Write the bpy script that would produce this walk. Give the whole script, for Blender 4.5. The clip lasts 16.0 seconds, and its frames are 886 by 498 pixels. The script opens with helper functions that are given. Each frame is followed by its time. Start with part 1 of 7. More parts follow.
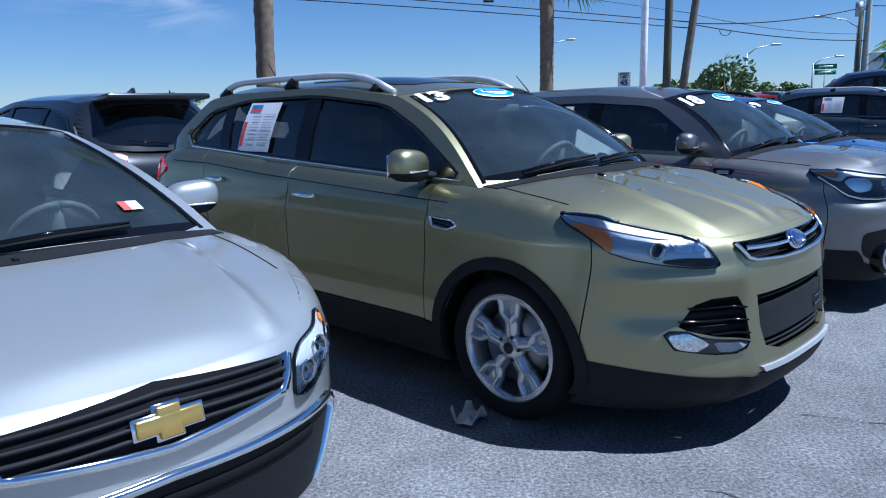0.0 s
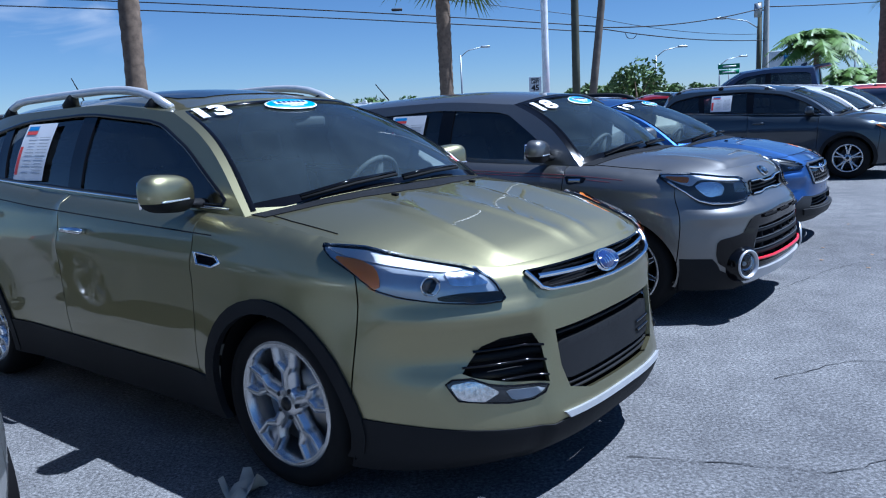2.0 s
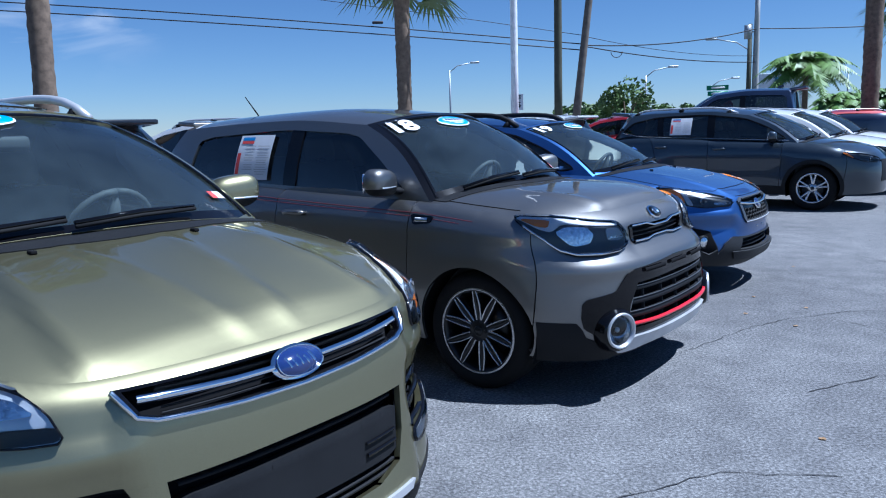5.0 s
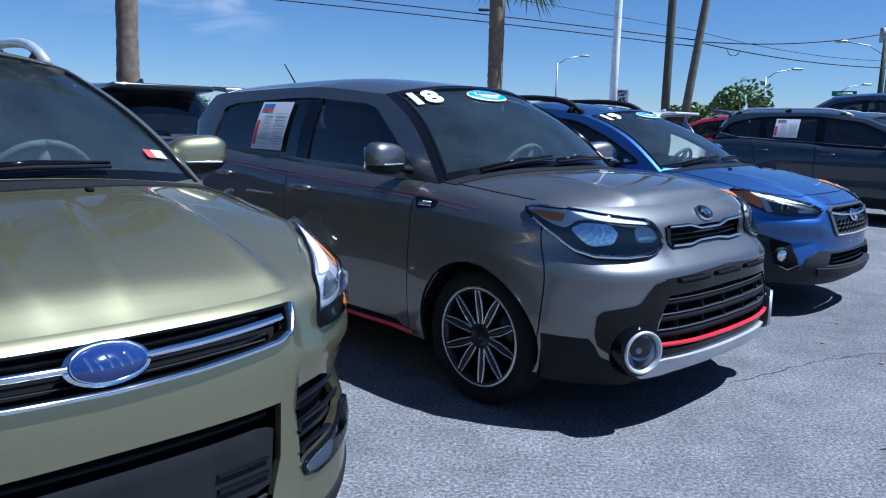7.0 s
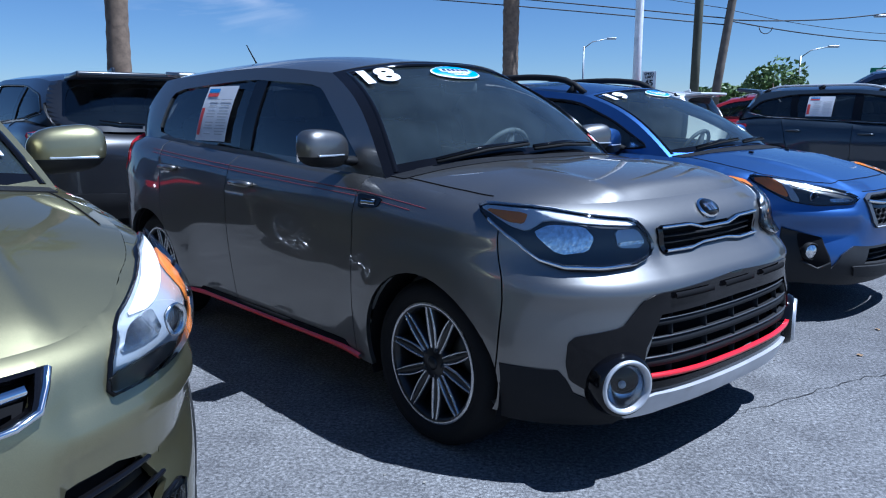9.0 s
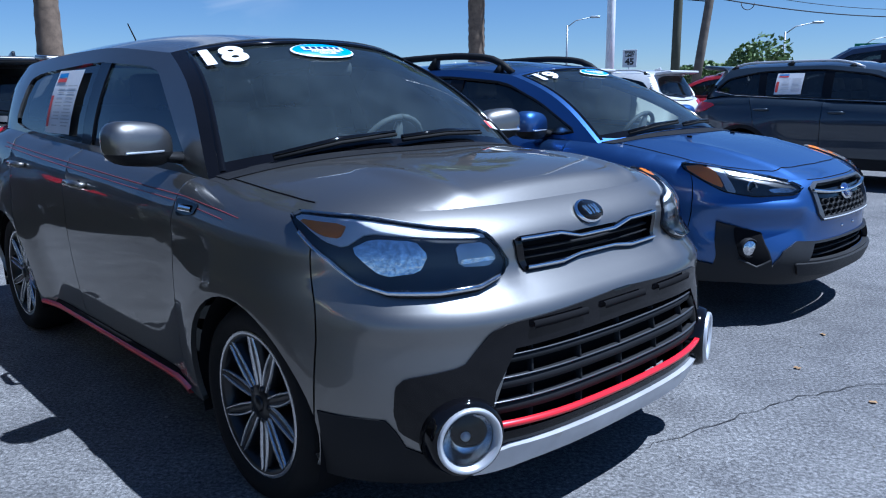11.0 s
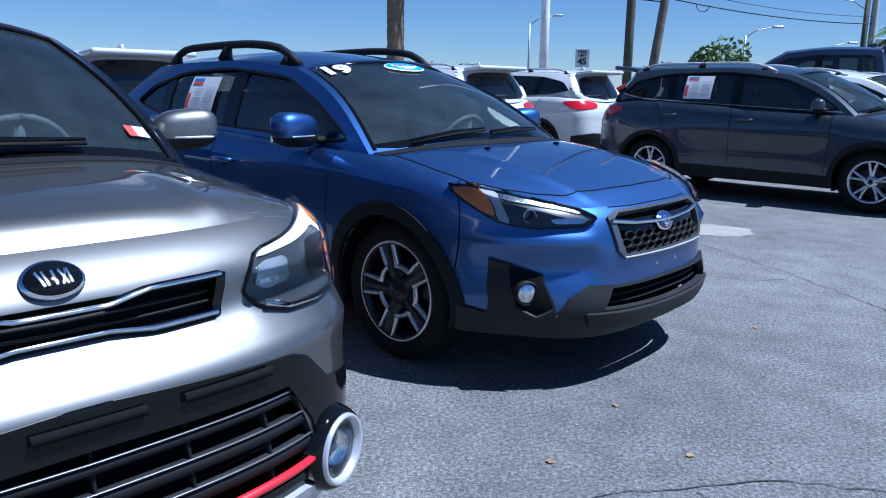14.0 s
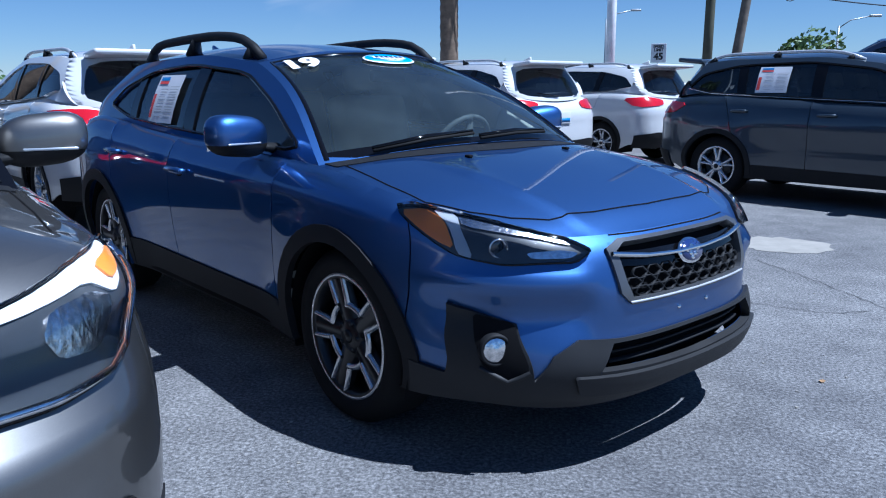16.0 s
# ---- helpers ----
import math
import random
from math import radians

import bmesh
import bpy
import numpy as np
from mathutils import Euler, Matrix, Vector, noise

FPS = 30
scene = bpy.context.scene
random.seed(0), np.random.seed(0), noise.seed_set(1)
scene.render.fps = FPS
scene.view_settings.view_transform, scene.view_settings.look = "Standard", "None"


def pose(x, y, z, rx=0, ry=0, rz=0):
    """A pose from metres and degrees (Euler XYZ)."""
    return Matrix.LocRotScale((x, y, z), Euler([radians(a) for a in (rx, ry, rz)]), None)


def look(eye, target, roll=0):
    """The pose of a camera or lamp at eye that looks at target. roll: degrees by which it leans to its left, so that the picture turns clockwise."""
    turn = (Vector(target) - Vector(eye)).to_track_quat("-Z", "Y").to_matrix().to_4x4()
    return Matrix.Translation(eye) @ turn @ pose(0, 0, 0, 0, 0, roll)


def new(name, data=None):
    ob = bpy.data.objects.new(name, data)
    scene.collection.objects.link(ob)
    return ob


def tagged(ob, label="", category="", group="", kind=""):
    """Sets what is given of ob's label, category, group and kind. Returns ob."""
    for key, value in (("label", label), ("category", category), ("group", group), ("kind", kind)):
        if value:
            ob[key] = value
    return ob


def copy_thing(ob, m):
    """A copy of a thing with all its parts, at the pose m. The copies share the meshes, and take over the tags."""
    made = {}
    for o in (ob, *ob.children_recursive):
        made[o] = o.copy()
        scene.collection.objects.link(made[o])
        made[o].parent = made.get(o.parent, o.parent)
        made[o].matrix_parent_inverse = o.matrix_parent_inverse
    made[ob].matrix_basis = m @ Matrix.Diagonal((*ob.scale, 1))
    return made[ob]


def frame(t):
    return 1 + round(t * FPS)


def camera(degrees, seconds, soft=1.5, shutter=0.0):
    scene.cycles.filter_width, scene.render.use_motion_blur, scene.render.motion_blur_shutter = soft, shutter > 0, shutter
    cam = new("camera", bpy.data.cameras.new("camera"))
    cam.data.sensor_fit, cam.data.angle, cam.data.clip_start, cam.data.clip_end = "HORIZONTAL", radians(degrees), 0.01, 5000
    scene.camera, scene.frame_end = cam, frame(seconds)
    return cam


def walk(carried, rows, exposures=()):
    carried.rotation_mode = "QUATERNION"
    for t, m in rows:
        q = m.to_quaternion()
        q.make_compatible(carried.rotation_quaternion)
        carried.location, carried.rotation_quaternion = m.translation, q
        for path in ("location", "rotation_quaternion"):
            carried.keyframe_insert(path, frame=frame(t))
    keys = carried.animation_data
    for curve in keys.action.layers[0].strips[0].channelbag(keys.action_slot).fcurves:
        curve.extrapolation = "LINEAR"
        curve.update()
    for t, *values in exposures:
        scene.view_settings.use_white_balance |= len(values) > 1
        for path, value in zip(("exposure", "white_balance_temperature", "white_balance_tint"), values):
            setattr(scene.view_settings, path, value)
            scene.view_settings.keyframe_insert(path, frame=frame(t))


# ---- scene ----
cam = camera(60.0, 16.0, 1.1)
PATH = [
    (0, (0.337, 0.522, 1.441), (0.336, 2.489, 1.077), -1.1),
    (0.5, (0.52, 0.614, 1.436), (0.598, 2.58, 1.075), -0.9),
    (1, (0.727, 0.702, 1.441), (0.808, 2.665, 1.064), -1.3),
    (1.5, (0.869, 0.817, 1.425), (1.009, 2.776, 1.048), -2.4),
    (2, (1.015, 1.007, 1.43), (1.189, 2.969, 1.083), -3.0),
    (2.5, (1.206, 1.13, 1.417), (1.388, 3.092, 1.074), -2.7),
    (3, (1.45, 1.246, 1.428), (1.592, 3.211, 1.079), -1.5),
    (3.5, (1.593, 1.373, 1.425), (1.795, 3.329, 1.062), -2.0),
    (4, (1.719, 1.601, 1.432), (2.038, 3.552, 1.126), -2.1),
    (4.5, (1.877, 1.739, 1.441), (2.204, 3.692, 1.162), -2.6),
    (5, (2.122, 1.901, 1.432), (2.306, 3.868, 1.122), -1.7),
    (5.2, (2.18, 1.96, 1.409), (2.317, 3.929, 1.086), -1.9),
    (7.3, (2.719, 2.523, 1.312), (2.607, 4.493, 0.982), 1.2),
    (7.5, (2.774, 2.572, 1.297), (2.635, 4.542, 0.978), 0.7),
    (8, (2.819, 2.741, 1.287), (2.688, 4.708, 0.948), 0.5),
    (8.2, (2.825, 2.835, 1.297), (2.708, 4.803, 0.959), 0.5),
    (10.3, (3.284, 3.446, 1.307), (3.054, 5.391, 0.901), -0.7),
    (10.5, (3.327, 3.512, 1.309), (3.109, 5.459, 0.906), -0.7),
    (11, (3.433, 3.688, 1.31), (3.302, 5.642, 0.904), -0.6),
    (11.5, (3.632, 3.839, 1.306), (3.554, 5.788, 0.866), -0.9),
    (12, (3.875, 3.989, 1.313), (3.838, 5.928, 0.827), -0.5),
    (12.5, (4.031, 4.14, 1.305), (4.036, 6.081, 0.822), -0.1),
    (13, (4.183, 4.351, 1.309), (4.221, 6.302, 0.871), 0.0),
    (13.5, (4.359, 4.507, 1.311), (4.365, 6.463, 0.897), 0.0),
    (14, (4.553, 4.688, 1.314), (4.494, 6.643, 0.899), 0.8),
    (14.5, (4.654, 4.868, 1.301), (4.546, 6.819, 0.876), 0.2),
    (15, (4.725, 5.097, 1.292), (4.584, 7.051, 0.889), 0.0),
    (15.5, (4.814, 5.298, 1.284), (4.638, 7.248, 0.877), -0.9),
    (16, (4.967, 5.504, 1.289), (4.705, 7.443, 0.873), -0.2),
]
walk(cam, [(t, look(eye, target, roll)) for t, eye, target, roll in PATH], [(0, 0.73, 4950, 10), (16, 0.73, 4950, 10)])

# ---- light ----
world = bpy.data.worlds.new("sky")
scene.world = world
world.use_nodes = True
wn = world.node_tree
back = wn.nodes["Background"]
sky = wn.nodes.new("ShaderNodeTexSky")
sky.sky_type, sky.sun_disc = "NISHITA", False
sky.sun_elevation, sky.sun_rotation = radians(63.5), radians(99.7)
sky.altitude = 1500
sky.air_density, sky.dust_density, sky.ozone_density = 1.0, 0.0, 6.0
# thin cloud low over the palms
tc = wn.nodes.new("ShaderNodeTexCoord")
mp = wn.nodes.new("ShaderNodeMapping")
mp.inputs["Rotation"].default_value, mp.inputs["Scale"].default_value = (0, radians(25), 0), (1.0, 1.0, 3.2)
nz = wn.nodes.new("ShaderNodeTexNoise")
nz.inputs["Scale"].default_value, nz.inputs["Detail"].default_value, nz.inputs["Distortion"].default_value = 5.5, 8, 0.7
wn.links.new(tc.outputs["Generated"], mp.inputs["Vector"])
wn.links.new(mp.outputs[0], nz.inputs["Vector"])
rp = wn.nodes.new("ShaderNodeValToRGB")
rp.color_ramp.elements[0].position, rp.color_ramp.elements[1].position = 0.5, 0.74
wn.links.new(nz.outputs["Fac"], rp.inputs["Fac"])
dp = wn.nodes.new("ShaderNodeVectorMath")
dp.operation = "DOT_PRODUCT"
dp.inputs[1].default_value = (-0.345, 0.91, 0.225)
wn.links.new(tc.outputs["Generated"], dp.inputs[0])
mr = wn.nodes.new("ShaderNodeMapRange")
mr.interpolation_type = "SMOOTHSTEP"
mr.inputs["From Min"].default_value, mr.inputs["From Max"].default_value = 0.982, 0.999
wn.links.new(dp.outputs["Value"], mr.inputs["Value"])
ml = wn.nodes.new("ShaderNodeMath")
ml.operation = "MULTIPLY"
wn.links.new(rp.outputs["Color"], ml.inputs[0])
wn.links.new(mr.outputs[0], ml.inputs[1])
mixc = wn.nodes.new("ShaderNodeMixRGB")
mixc.inputs["Color2"].default_value = (9, 9, 9, 1)
wn.links.new(ml.outputs[0], mixc.inputs["Fac"])
wn.links.new(sky.outputs[0], mixc.inputs["Color1"])
wn.links.new(mixc.outputs[0], back.inputs["Color"])
back.inputs["Strength"].default_value = 0.05
sun = new("sun", bpy.data.lights.new("sun", "SUN"))
sun.data.energy, sun.data.angle, sun.data.color = 5.0, radians(0.53), (1.0, 0.96, 0.9)
sun.matrix_world = look((27, -4.6, 55), (0, 0, 0))


# ---- building blocks ----
def part(name, bm, mat, parent=None, label="", smooth=True):
    me = bpy.data.meshes.new(name)
    for f in bm.faces:
        f.smooth = smooth
    bm.to_mesh(me)
    bm.free()
    me.materials.append(mat)
    ob = new(name, me)
    if parent:
        ob.parent = parent
    if label:
        tagged(ob, label)
    return ob


def clip(poly, a, b, c):
    """The part of a polygon where a*x + b*y <= c."""
    out = []
    n = len(poly)
    for i in range(n):
        p, q = poly[i], poly[(i + 1) % n]
        dp, dq = a * p[0] + b * p[1] - c, a * q[0] + b * q[1] - c
        if dp <= 0:
            out.append(p)
        if (dp < 0 < dq) or (dq < 0 < dp):
            k = dp / (dp - dq)
            out.append((p[0] + k * (q[0] - p[0]), p[1] + k * (q[1] - p[1])))
    return out


def refine(poly, step):
    """Extra points along the edges of a polygon."""
    out = []
    for i in range(len(poly)):
        p, q = poly[i], poly[(i + 1) % len(poly)]
        n = max(1, int(math.hypot(q[0] - p[0], q[1] - p[1]) / step))
        out += [(p[0] + (q[0] - p[0]) * k / n, p[1] + (q[1] - p[1]) * k / n) for k in range(n)]
    return out


def soften(poly, times=2, keep=0.25):
    """Rounds the corners of a polygon by cutting them."""
    for _ in range(times):
        out = []
        for i in range(len(poly)):
            p, q = poly[i], poly[(i + 1) % len(poly)]
            out.append((p[0] + (q[0] - p[0]) * keep, p[1] + (q[1] - p[1]) * keep))
            out.append((p[0] + (q[0] - p[0]) * (1 - keep), p[1] + (q[1] - p[1]) * (1 - keep)))
        poly = out
    return poly


def hull(points):
    """The convex outline round some points, counter-clockwise."""
    p = sorted(set((round(a, 5), round(b, 5)) for a, b in points))
    def half(seq):
        out = []
        for q in seq:
            while len(out) > 1 and (out[-1][0] - out[-2][0]) * (q[1] - out[-2][1]) - (out[-1][1] - out[-2][1]) * (q[0] - out[-2][0]) <= 1e-9:
                out.pop()
            out.append(q)
        return out
    lo, hi = half(p), half(p[::-1])
    return lo[:-1] + hi[:-1]


def without(poly, hole):
    """The pieces of a convex polygon that lie outside a convex hole."""
    out, rest = [], poly
    for i in range(len(hole)):
        p, q = hole[i], hole[(i + 1) % len(hole)]
        a, b = q[1] - p[1], p[0] - q[0]
        c = a * p[0] + b * p[1]
        beyond = clip(rest, -a, -b, -c)
        if len(beyond) > 2:
            out.append(beyond)
        rest = clip(rest, a, b, c)
        if len(rest) < 3:
            break
    return out


def patch(poly, fn, cell=0.06, holes=(), off=0.0, depth=0.02, centre=(0, 0, 0.7), rise=None):
    """A sheet cut to an outline and laid on a surface, with an edge turned inwards."""
    poly = refine(poly, cell * 0.6)
    holes = [hull(h) for h in holes]
    bounds = [(min(p[0] for p in h), max(p[0] for p in h), min(p[1] for p in h), max(p[1] for p in h)) for h in holes]
    xs, ys = [p[0] for p in poly], [p[1] for p in poly]
    x0, y0 = math.floor(min(xs) / cell) * cell, math.floor(min(ys) / cell) * cell
    flat, faces, index = [], [], {}

    def vert(p):
        k = (round(p[0], 4), round(p[1], 4))
        if k not in index:
            index[k] = len(flat)
            flat.append(p)
        return index[k]
    for i in range(int((max(xs) - x0) / cell) + 1):
        a = x0 + i * cell
        col = clip(clip(poly, -1, 0, -a), 1, 0, a + cell)
        if len(col) < 3:
            continue
        lo, hi = min(p[1] for p in col), max(p[1] for p in col)
        for j in range(int((lo - y0) / cell), int((hi - y0) / cell) + 1):
            b = y0 + j * cell
            pieces = [clip(clip(col, 0, -1, -b), 0, 1, b + cell)]
            for h, (u0, u1, v0, v1) in zip(holes, bounds):
                if a < u1 and a + cell > u0 and b < v1 and b + cell > v0:
                    pieces = [q for p in pieces if len(p) > 2 for q in without(p, h)]
            for c in pieces:
                ids = []
                for p in c:
                    v = vert(p)
                    if not ids or ids[-1] != v:
                        ids.append(v)
                if len(ids) > 1 and ids[0] == ids[-1]:
                    ids.pop()
                if len(ids) > 2 and len(set(ids)) == len(ids):
                    faces.append(ids)
                elif len(ids) > 3:
                    # an outline that touches itself: split it where it does
                    stack = []
                    for v in ids:
                        if v in stack:
                            k = stack.index(v)
                            loop = stack[k:]
                            if len(loop) > 2:
                                faces.append(loop)
                            stack = stack[:k]
                        stack.append(v)
                    if len(stack) > 2:
                        faces.append(stack)
    pts = fn(np.array(flat))
    bm = bmesh.new()
    vs = [bm.verts.new(p) for p in pts]
    lay = {v: k for k, v in enumerate(vs)}
    loops = [poly] + holes
    A = np.array([p for lp in loops for p in lp])
    B = np.array([p for lp in loops for p in lp[1:] + lp[:1]])
    D = B - A
    DD = np.maximum((D ** 2).sum(1), 1e-12)

    def outer(e):
        p = (np.array(flat[lay[e.verts[0]]]) + np.array(flat[lay[e.verts[1]]])) / 2
        t = np.clip(((p - A) * D).sum(1) / DD, 0, 1)
        return ((A + D * t[:, None] - p) ** 2).sum(1).min() < 1e-7
    for f in faces:
        try:
            bm.faces.new([vs[k] for k in f])
        except ValueError:
            pass
    for v in [v for v in bm.verts if not v.link_faces]:
        bm.verts.remove(v)
    bmesh.ops.recalc_face_normals(bm, faces=bm.faces)
    bm.normal_update()
    c = Vector(centre)
    if sum((f.calc_center_median() - c).dot(f.normal) * f.calc_area() for f in bm.faces) < 0:
        bmesh.ops.reverse_faces(bm, faces=bm.faces)
        bm.normal_update()
    if off or rise:
        nor = {v: v.normal.copy() for v in bm.verts}
        for v in bm.verts:
            v.co += nor[v] * (off + (rise(v.co) if rise else 0))
    if depth:
        nor = {v: v.normal.copy() for v in bm.verts}
        edges = [e for e in bm.edges if len(e.link_faces) == 1 and outer(e)]
        low = {}
        for e in edges:
            for v in e.verts:
                if v not in low:
                    low[v] = bm.verts.new(v.co - nor[v] * depth)
        for e in edges:
            f = e.link_faces[0]
            vl = list(f.verts)
            k = vl.index(e.verts[0])
            a, b = (e.verts[1], e.verts[0]) if vl[(k + 1) % len(vl)] == e.verts[1] else (e.verts[0], e.verts[1])
            try:
                bm.faces.new((a, b, low[b], low[a]))
            except ValueError:
                pass
        for e in edges:
            e.smooth = False
    return bm


def tube(points, radius, sides=8, bm=None, flat=1.0):
    """A round bar along points; radius may be a list."""
    bm = bm or bmesh.new()
    pts = [Vector(p) for p in points]
    rings = []
    for i, p in enumerate(pts):
        d = (pts[min(i + 1, len(pts) - 1)] - pts[max(i - 1, 0)]).normalized()
        u = d.cross(Vector((0, 0, 1)))
        u = u.normalized() if u.length > 1e-3 else Vector((1, 0, 0))
        w = d.cross(u).normalized()
        r = radius[i] if isinstance(radius, (list, tuple)) else radius
        rings.append([bm.verts.new(p + (u * math.cos(a) + w * math.sin(a) * flat) * r) for a in (2 * math.pi * k / sides for k in range(sides))])
    for a, b in zip(rings, rings[1:]):
        for k in range(sides):
            bm.faces.new((a[k], a[(k + 1) % sides], b[(k + 1) % sides], b[k]))
    bm.faces.new(rings[0][::-1])
    bm.faces.new(rings[-1])
    return bm


def lathe(profile, n=40, bm=None, m=None):
    """Turns a profile of (radius, along y) round the y axis."""
    bm = bm or bmesh.new()
    m = m or Matrix()
    rings = [[bm.verts.new(m @ Vector((r * math.cos(2 * math.pi * k / n), y, r * math.sin(2 * math.pi * k / n)))) for k in range(n)] for r, y in profile]
    for a, b in zip(rings, rings[1:]):
        for k in range(n):
            bm.faces.new((a[k], a[(k + 1) % n], b[(k + 1) % n], b[k]))
    return bm


def box(bm, size, m=None, bevel=0.0):
    """A block with rounded edges, added to bm."""
    one = bmesh.new()
    bmesh.ops.create_cube(one, size=1.0, matrix=Matrix.Diagonal((*size, 1)))
    if bevel:
        bmesh.ops.bevel(one, geom=one.edges[:], offset=bevel, segments=2, profile=0.6, affect="EDGES")
    if m is not None:
        one.transform(m)
    me = bpy.data.meshes.new("tmp")
    one.to_mesh(me)
    one.free()
    bm.from_mesh(me)
    bpy.data.meshes.remove(me)
    return bm


def ball(bm, radius, m, seg=16):
    bmesh.ops.create_uvsphere(bm, u_segments=seg, v_segments=seg // 2, radius=radius, matrix=m)
    return bm


def smooth_curve(pairs):
    """A smooth line through (a, b) pairs."""
    pairs = sorted(pairs)
    a, b = np.array([p[0] for p in pairs], float), np.array([p[1] for p in pairs], float)
    d = np.diff(b) / np.diff(a)
    m = np.concatenate([[d[0]], [0 if d[i] * d[i + 1] <= 0 else 2 * d[i] * d[i + 1] / (d[i] + d[i + 1]) for i in range(len(d) - 1)], [d[-1]]])

    def f(x):
        x = np.clip(np.asarray(x, float), a[0], a[-1])
        i = np.clip(np.searchsorted(a, x, side="right") - 1, 0, len(a) - 2)
        h = a[i + 1] - a[i]
        t = (x - a[i]) / h
        return (2 * t**3 - 3 * t**2 + 1) * b[i] + (t**3 - 2 * t**2 + t) * h * m[i] + (3 * t**2 - 2 * t**3) * b[i + 1] + (t**3 - t**2) * h * m[i + 1]
    return f


def sstep(x):
    x = np.clip(x, 0, 1)
    return x * x * (3 - 2 * x)


class Shape:
    """The surfaces of a car body: flanks (round the plan), bonnet, screen, sides of the cabin, roof, rear screen."""

    def __init__(self, sp):
        self.sp = sp
        W, F, R = sp["W"], max(p[1] for p in sp["front"]), min(p[1] for p in sp["rear"])
        self.W, self.F, self.R = W, F, R
        th = np.linspace(0, math.pi / 2, 500)
        nf, af, nr, ar = sp.get("nf", 2.9), sp.get("af", 0.95), sp.get("nr", 4.5), sp.get("ar", 0.9)
        fx, fy = F - af + af * np.cos(th) ** (2 / nf), W * np.sin(th) ** (2 / nf)
        rx, ry = R + ar - ar * np.cos(th[::-1]) ** (2 / nr), W * np.sin(th[::-1]) ** (2 / nr)
        mx = np.linspace(F - af, R + ar, 60)[1:-1]
        X, Y = np.concatenate([fx, mx, rx]), np.concatenate([fy, mx * 0 + W, ry])
        s = np.concatenate([[0], np.cumsum(np.hypot(np.diff(X), np.diff(Y)))])
        keep = np.concatenate([[True], np.diff(s) > 1e-7])
        self.X, self.Y, self.S = X[keep], Y[keep], s[keep]
        self.end = self.S[-1]
        tx, ty = np.gradient(self.X, self.S), np.gradient(self.Y, self.S)
        n = np.hypot(tx, ty)
        self.NX, self.NY = ty / n, -tx / n
        self.fr, self.re, self.sd = smooth_curve(sp["front"]), smooth_curve(sp["rear"]), smooth_curve(sp["side"])
        self.sd0 = max(p[1] for p in sp["side"])
        self.sh = smooth_curve([(self.s(*p[:2]), p[2]) for p in sp["shoulder"]])
        self.r, self.W1 = sp.get("round", 0.10), sp["W1"]
        e = np.linspace(0, self.end, 700)
        b = self.flank(np.stack([e, self.sh(e)], 1))
        self.bx, self.by, self.bz = b[:, 0], -b[:, 1], b[:, 2]
        self.hc = smooth_curve([p for p in sp["bonnet"] if p[0] < self.bx[0] - 0.04] + [(float(self.bx.max()), float(self.bz[0]))])
        self.top, self.mid = smooth_curve(sp["roof_edge"]), smooth_curve(sp["roof"])

    def s(self, kind, v):
        if kind == "y":
            return float(np.sign(v) * np.interp(abs(v), self.Y[:400], self.S[:400]))
        if kind == "r":
            return float(self.end - np.interp(abs(v), self.Y[::-1][:400], self.end - self.S[::-1][:400]))
        return float(np.interp(-v, -self.X, self.S))

    def pts(self, items):
        return [(self.s(*p[:2]), p[2]) for p in items]

    def flank(self, q):
        """q: s along the plan (right side positive), height."""
        s, z = np.abs(q[:, 0]), q[:, 1]
        sg = np.where(q[:, 0] < 0, 1.0, -1.0)
        x, y = np.interp(s, self.S, self.X), np.interp(s, self.S, self.Y)
        nx, ny = np.interp(s, self.S, self.NX), np.interp(s, self.S, self.NY)
        wf = sstep((x - self.F + 0.95) / 0.85)
        wr = sstep((self.R + 0.9 - x) / 0.8)
        px = x - (self.F - self.fr(z)) * wf - (self.R - self.re(z)) * wr
        py = y * self.sd(z) / self.sd0
        top = self.sh(s)
        d = np.clip((top - z) / self.r, 0, 1)
        inset = self.r * 0.75 * (1 - np.sqrt(np.clip(1 - (1 - d) ** 2, 0, 1)))
        side = sstep((self.F - 0.05 - x) / 0.5)
        inset = inset * (0.25 + 0.75 * side)
        out = -inset
        for fn in self.sp.get("swell", ()):
            out = out + fn(px, py, z)
        for wx in (self.sp["wb"] / 2, -self.sp["wb"] / 2):
            dd = np.hypot(px - wx, z - self.sp["tyre"])
            k = (dd - self.sp["arch"]) / 0.16
            out = out + self.sp.get("flare", 0.02) * np.exp(-np.clip(k, 0, 9) ** 2) * (ny > 0.5)
        return np.stack([px + nx * out, sg * (py + ny * out), z], 1)

    def edge(self, x):
        """Half width and height of the shoulder at x."""
        return np.interp(-x, -self.bx, self.by), np.interp(-x, -self.bx, self.bz)

    def bonnet(self, q):
        x, y = q[:, 0], q[:, 1]
        ye, ze = self.edge(x)
        zc = np.maximum(self.hc(x), ze)
        k = np.clip(np.abs(y) / np.maximum(ye, 1e-3), 0, 1)
        z = ze + (zc - ze) * (1 - k ** self.sp.get("crown", 2.6))
        for fn in self.sp.get("crease", ()):
            z = z + fn(x, np.abs(y)) * (1 - k ** 6) * np.clip((zc - ze) / 0.05, 0, 1)
        return np.stack([x, y, z], 1)

    def w1(self, x):
        c, L = self.sp.get("roof_mid", -0.7), 2.2
        return self.sp["W1"] * (1 - 0.13 * np.abs((x - c) / L) ** 2.5)

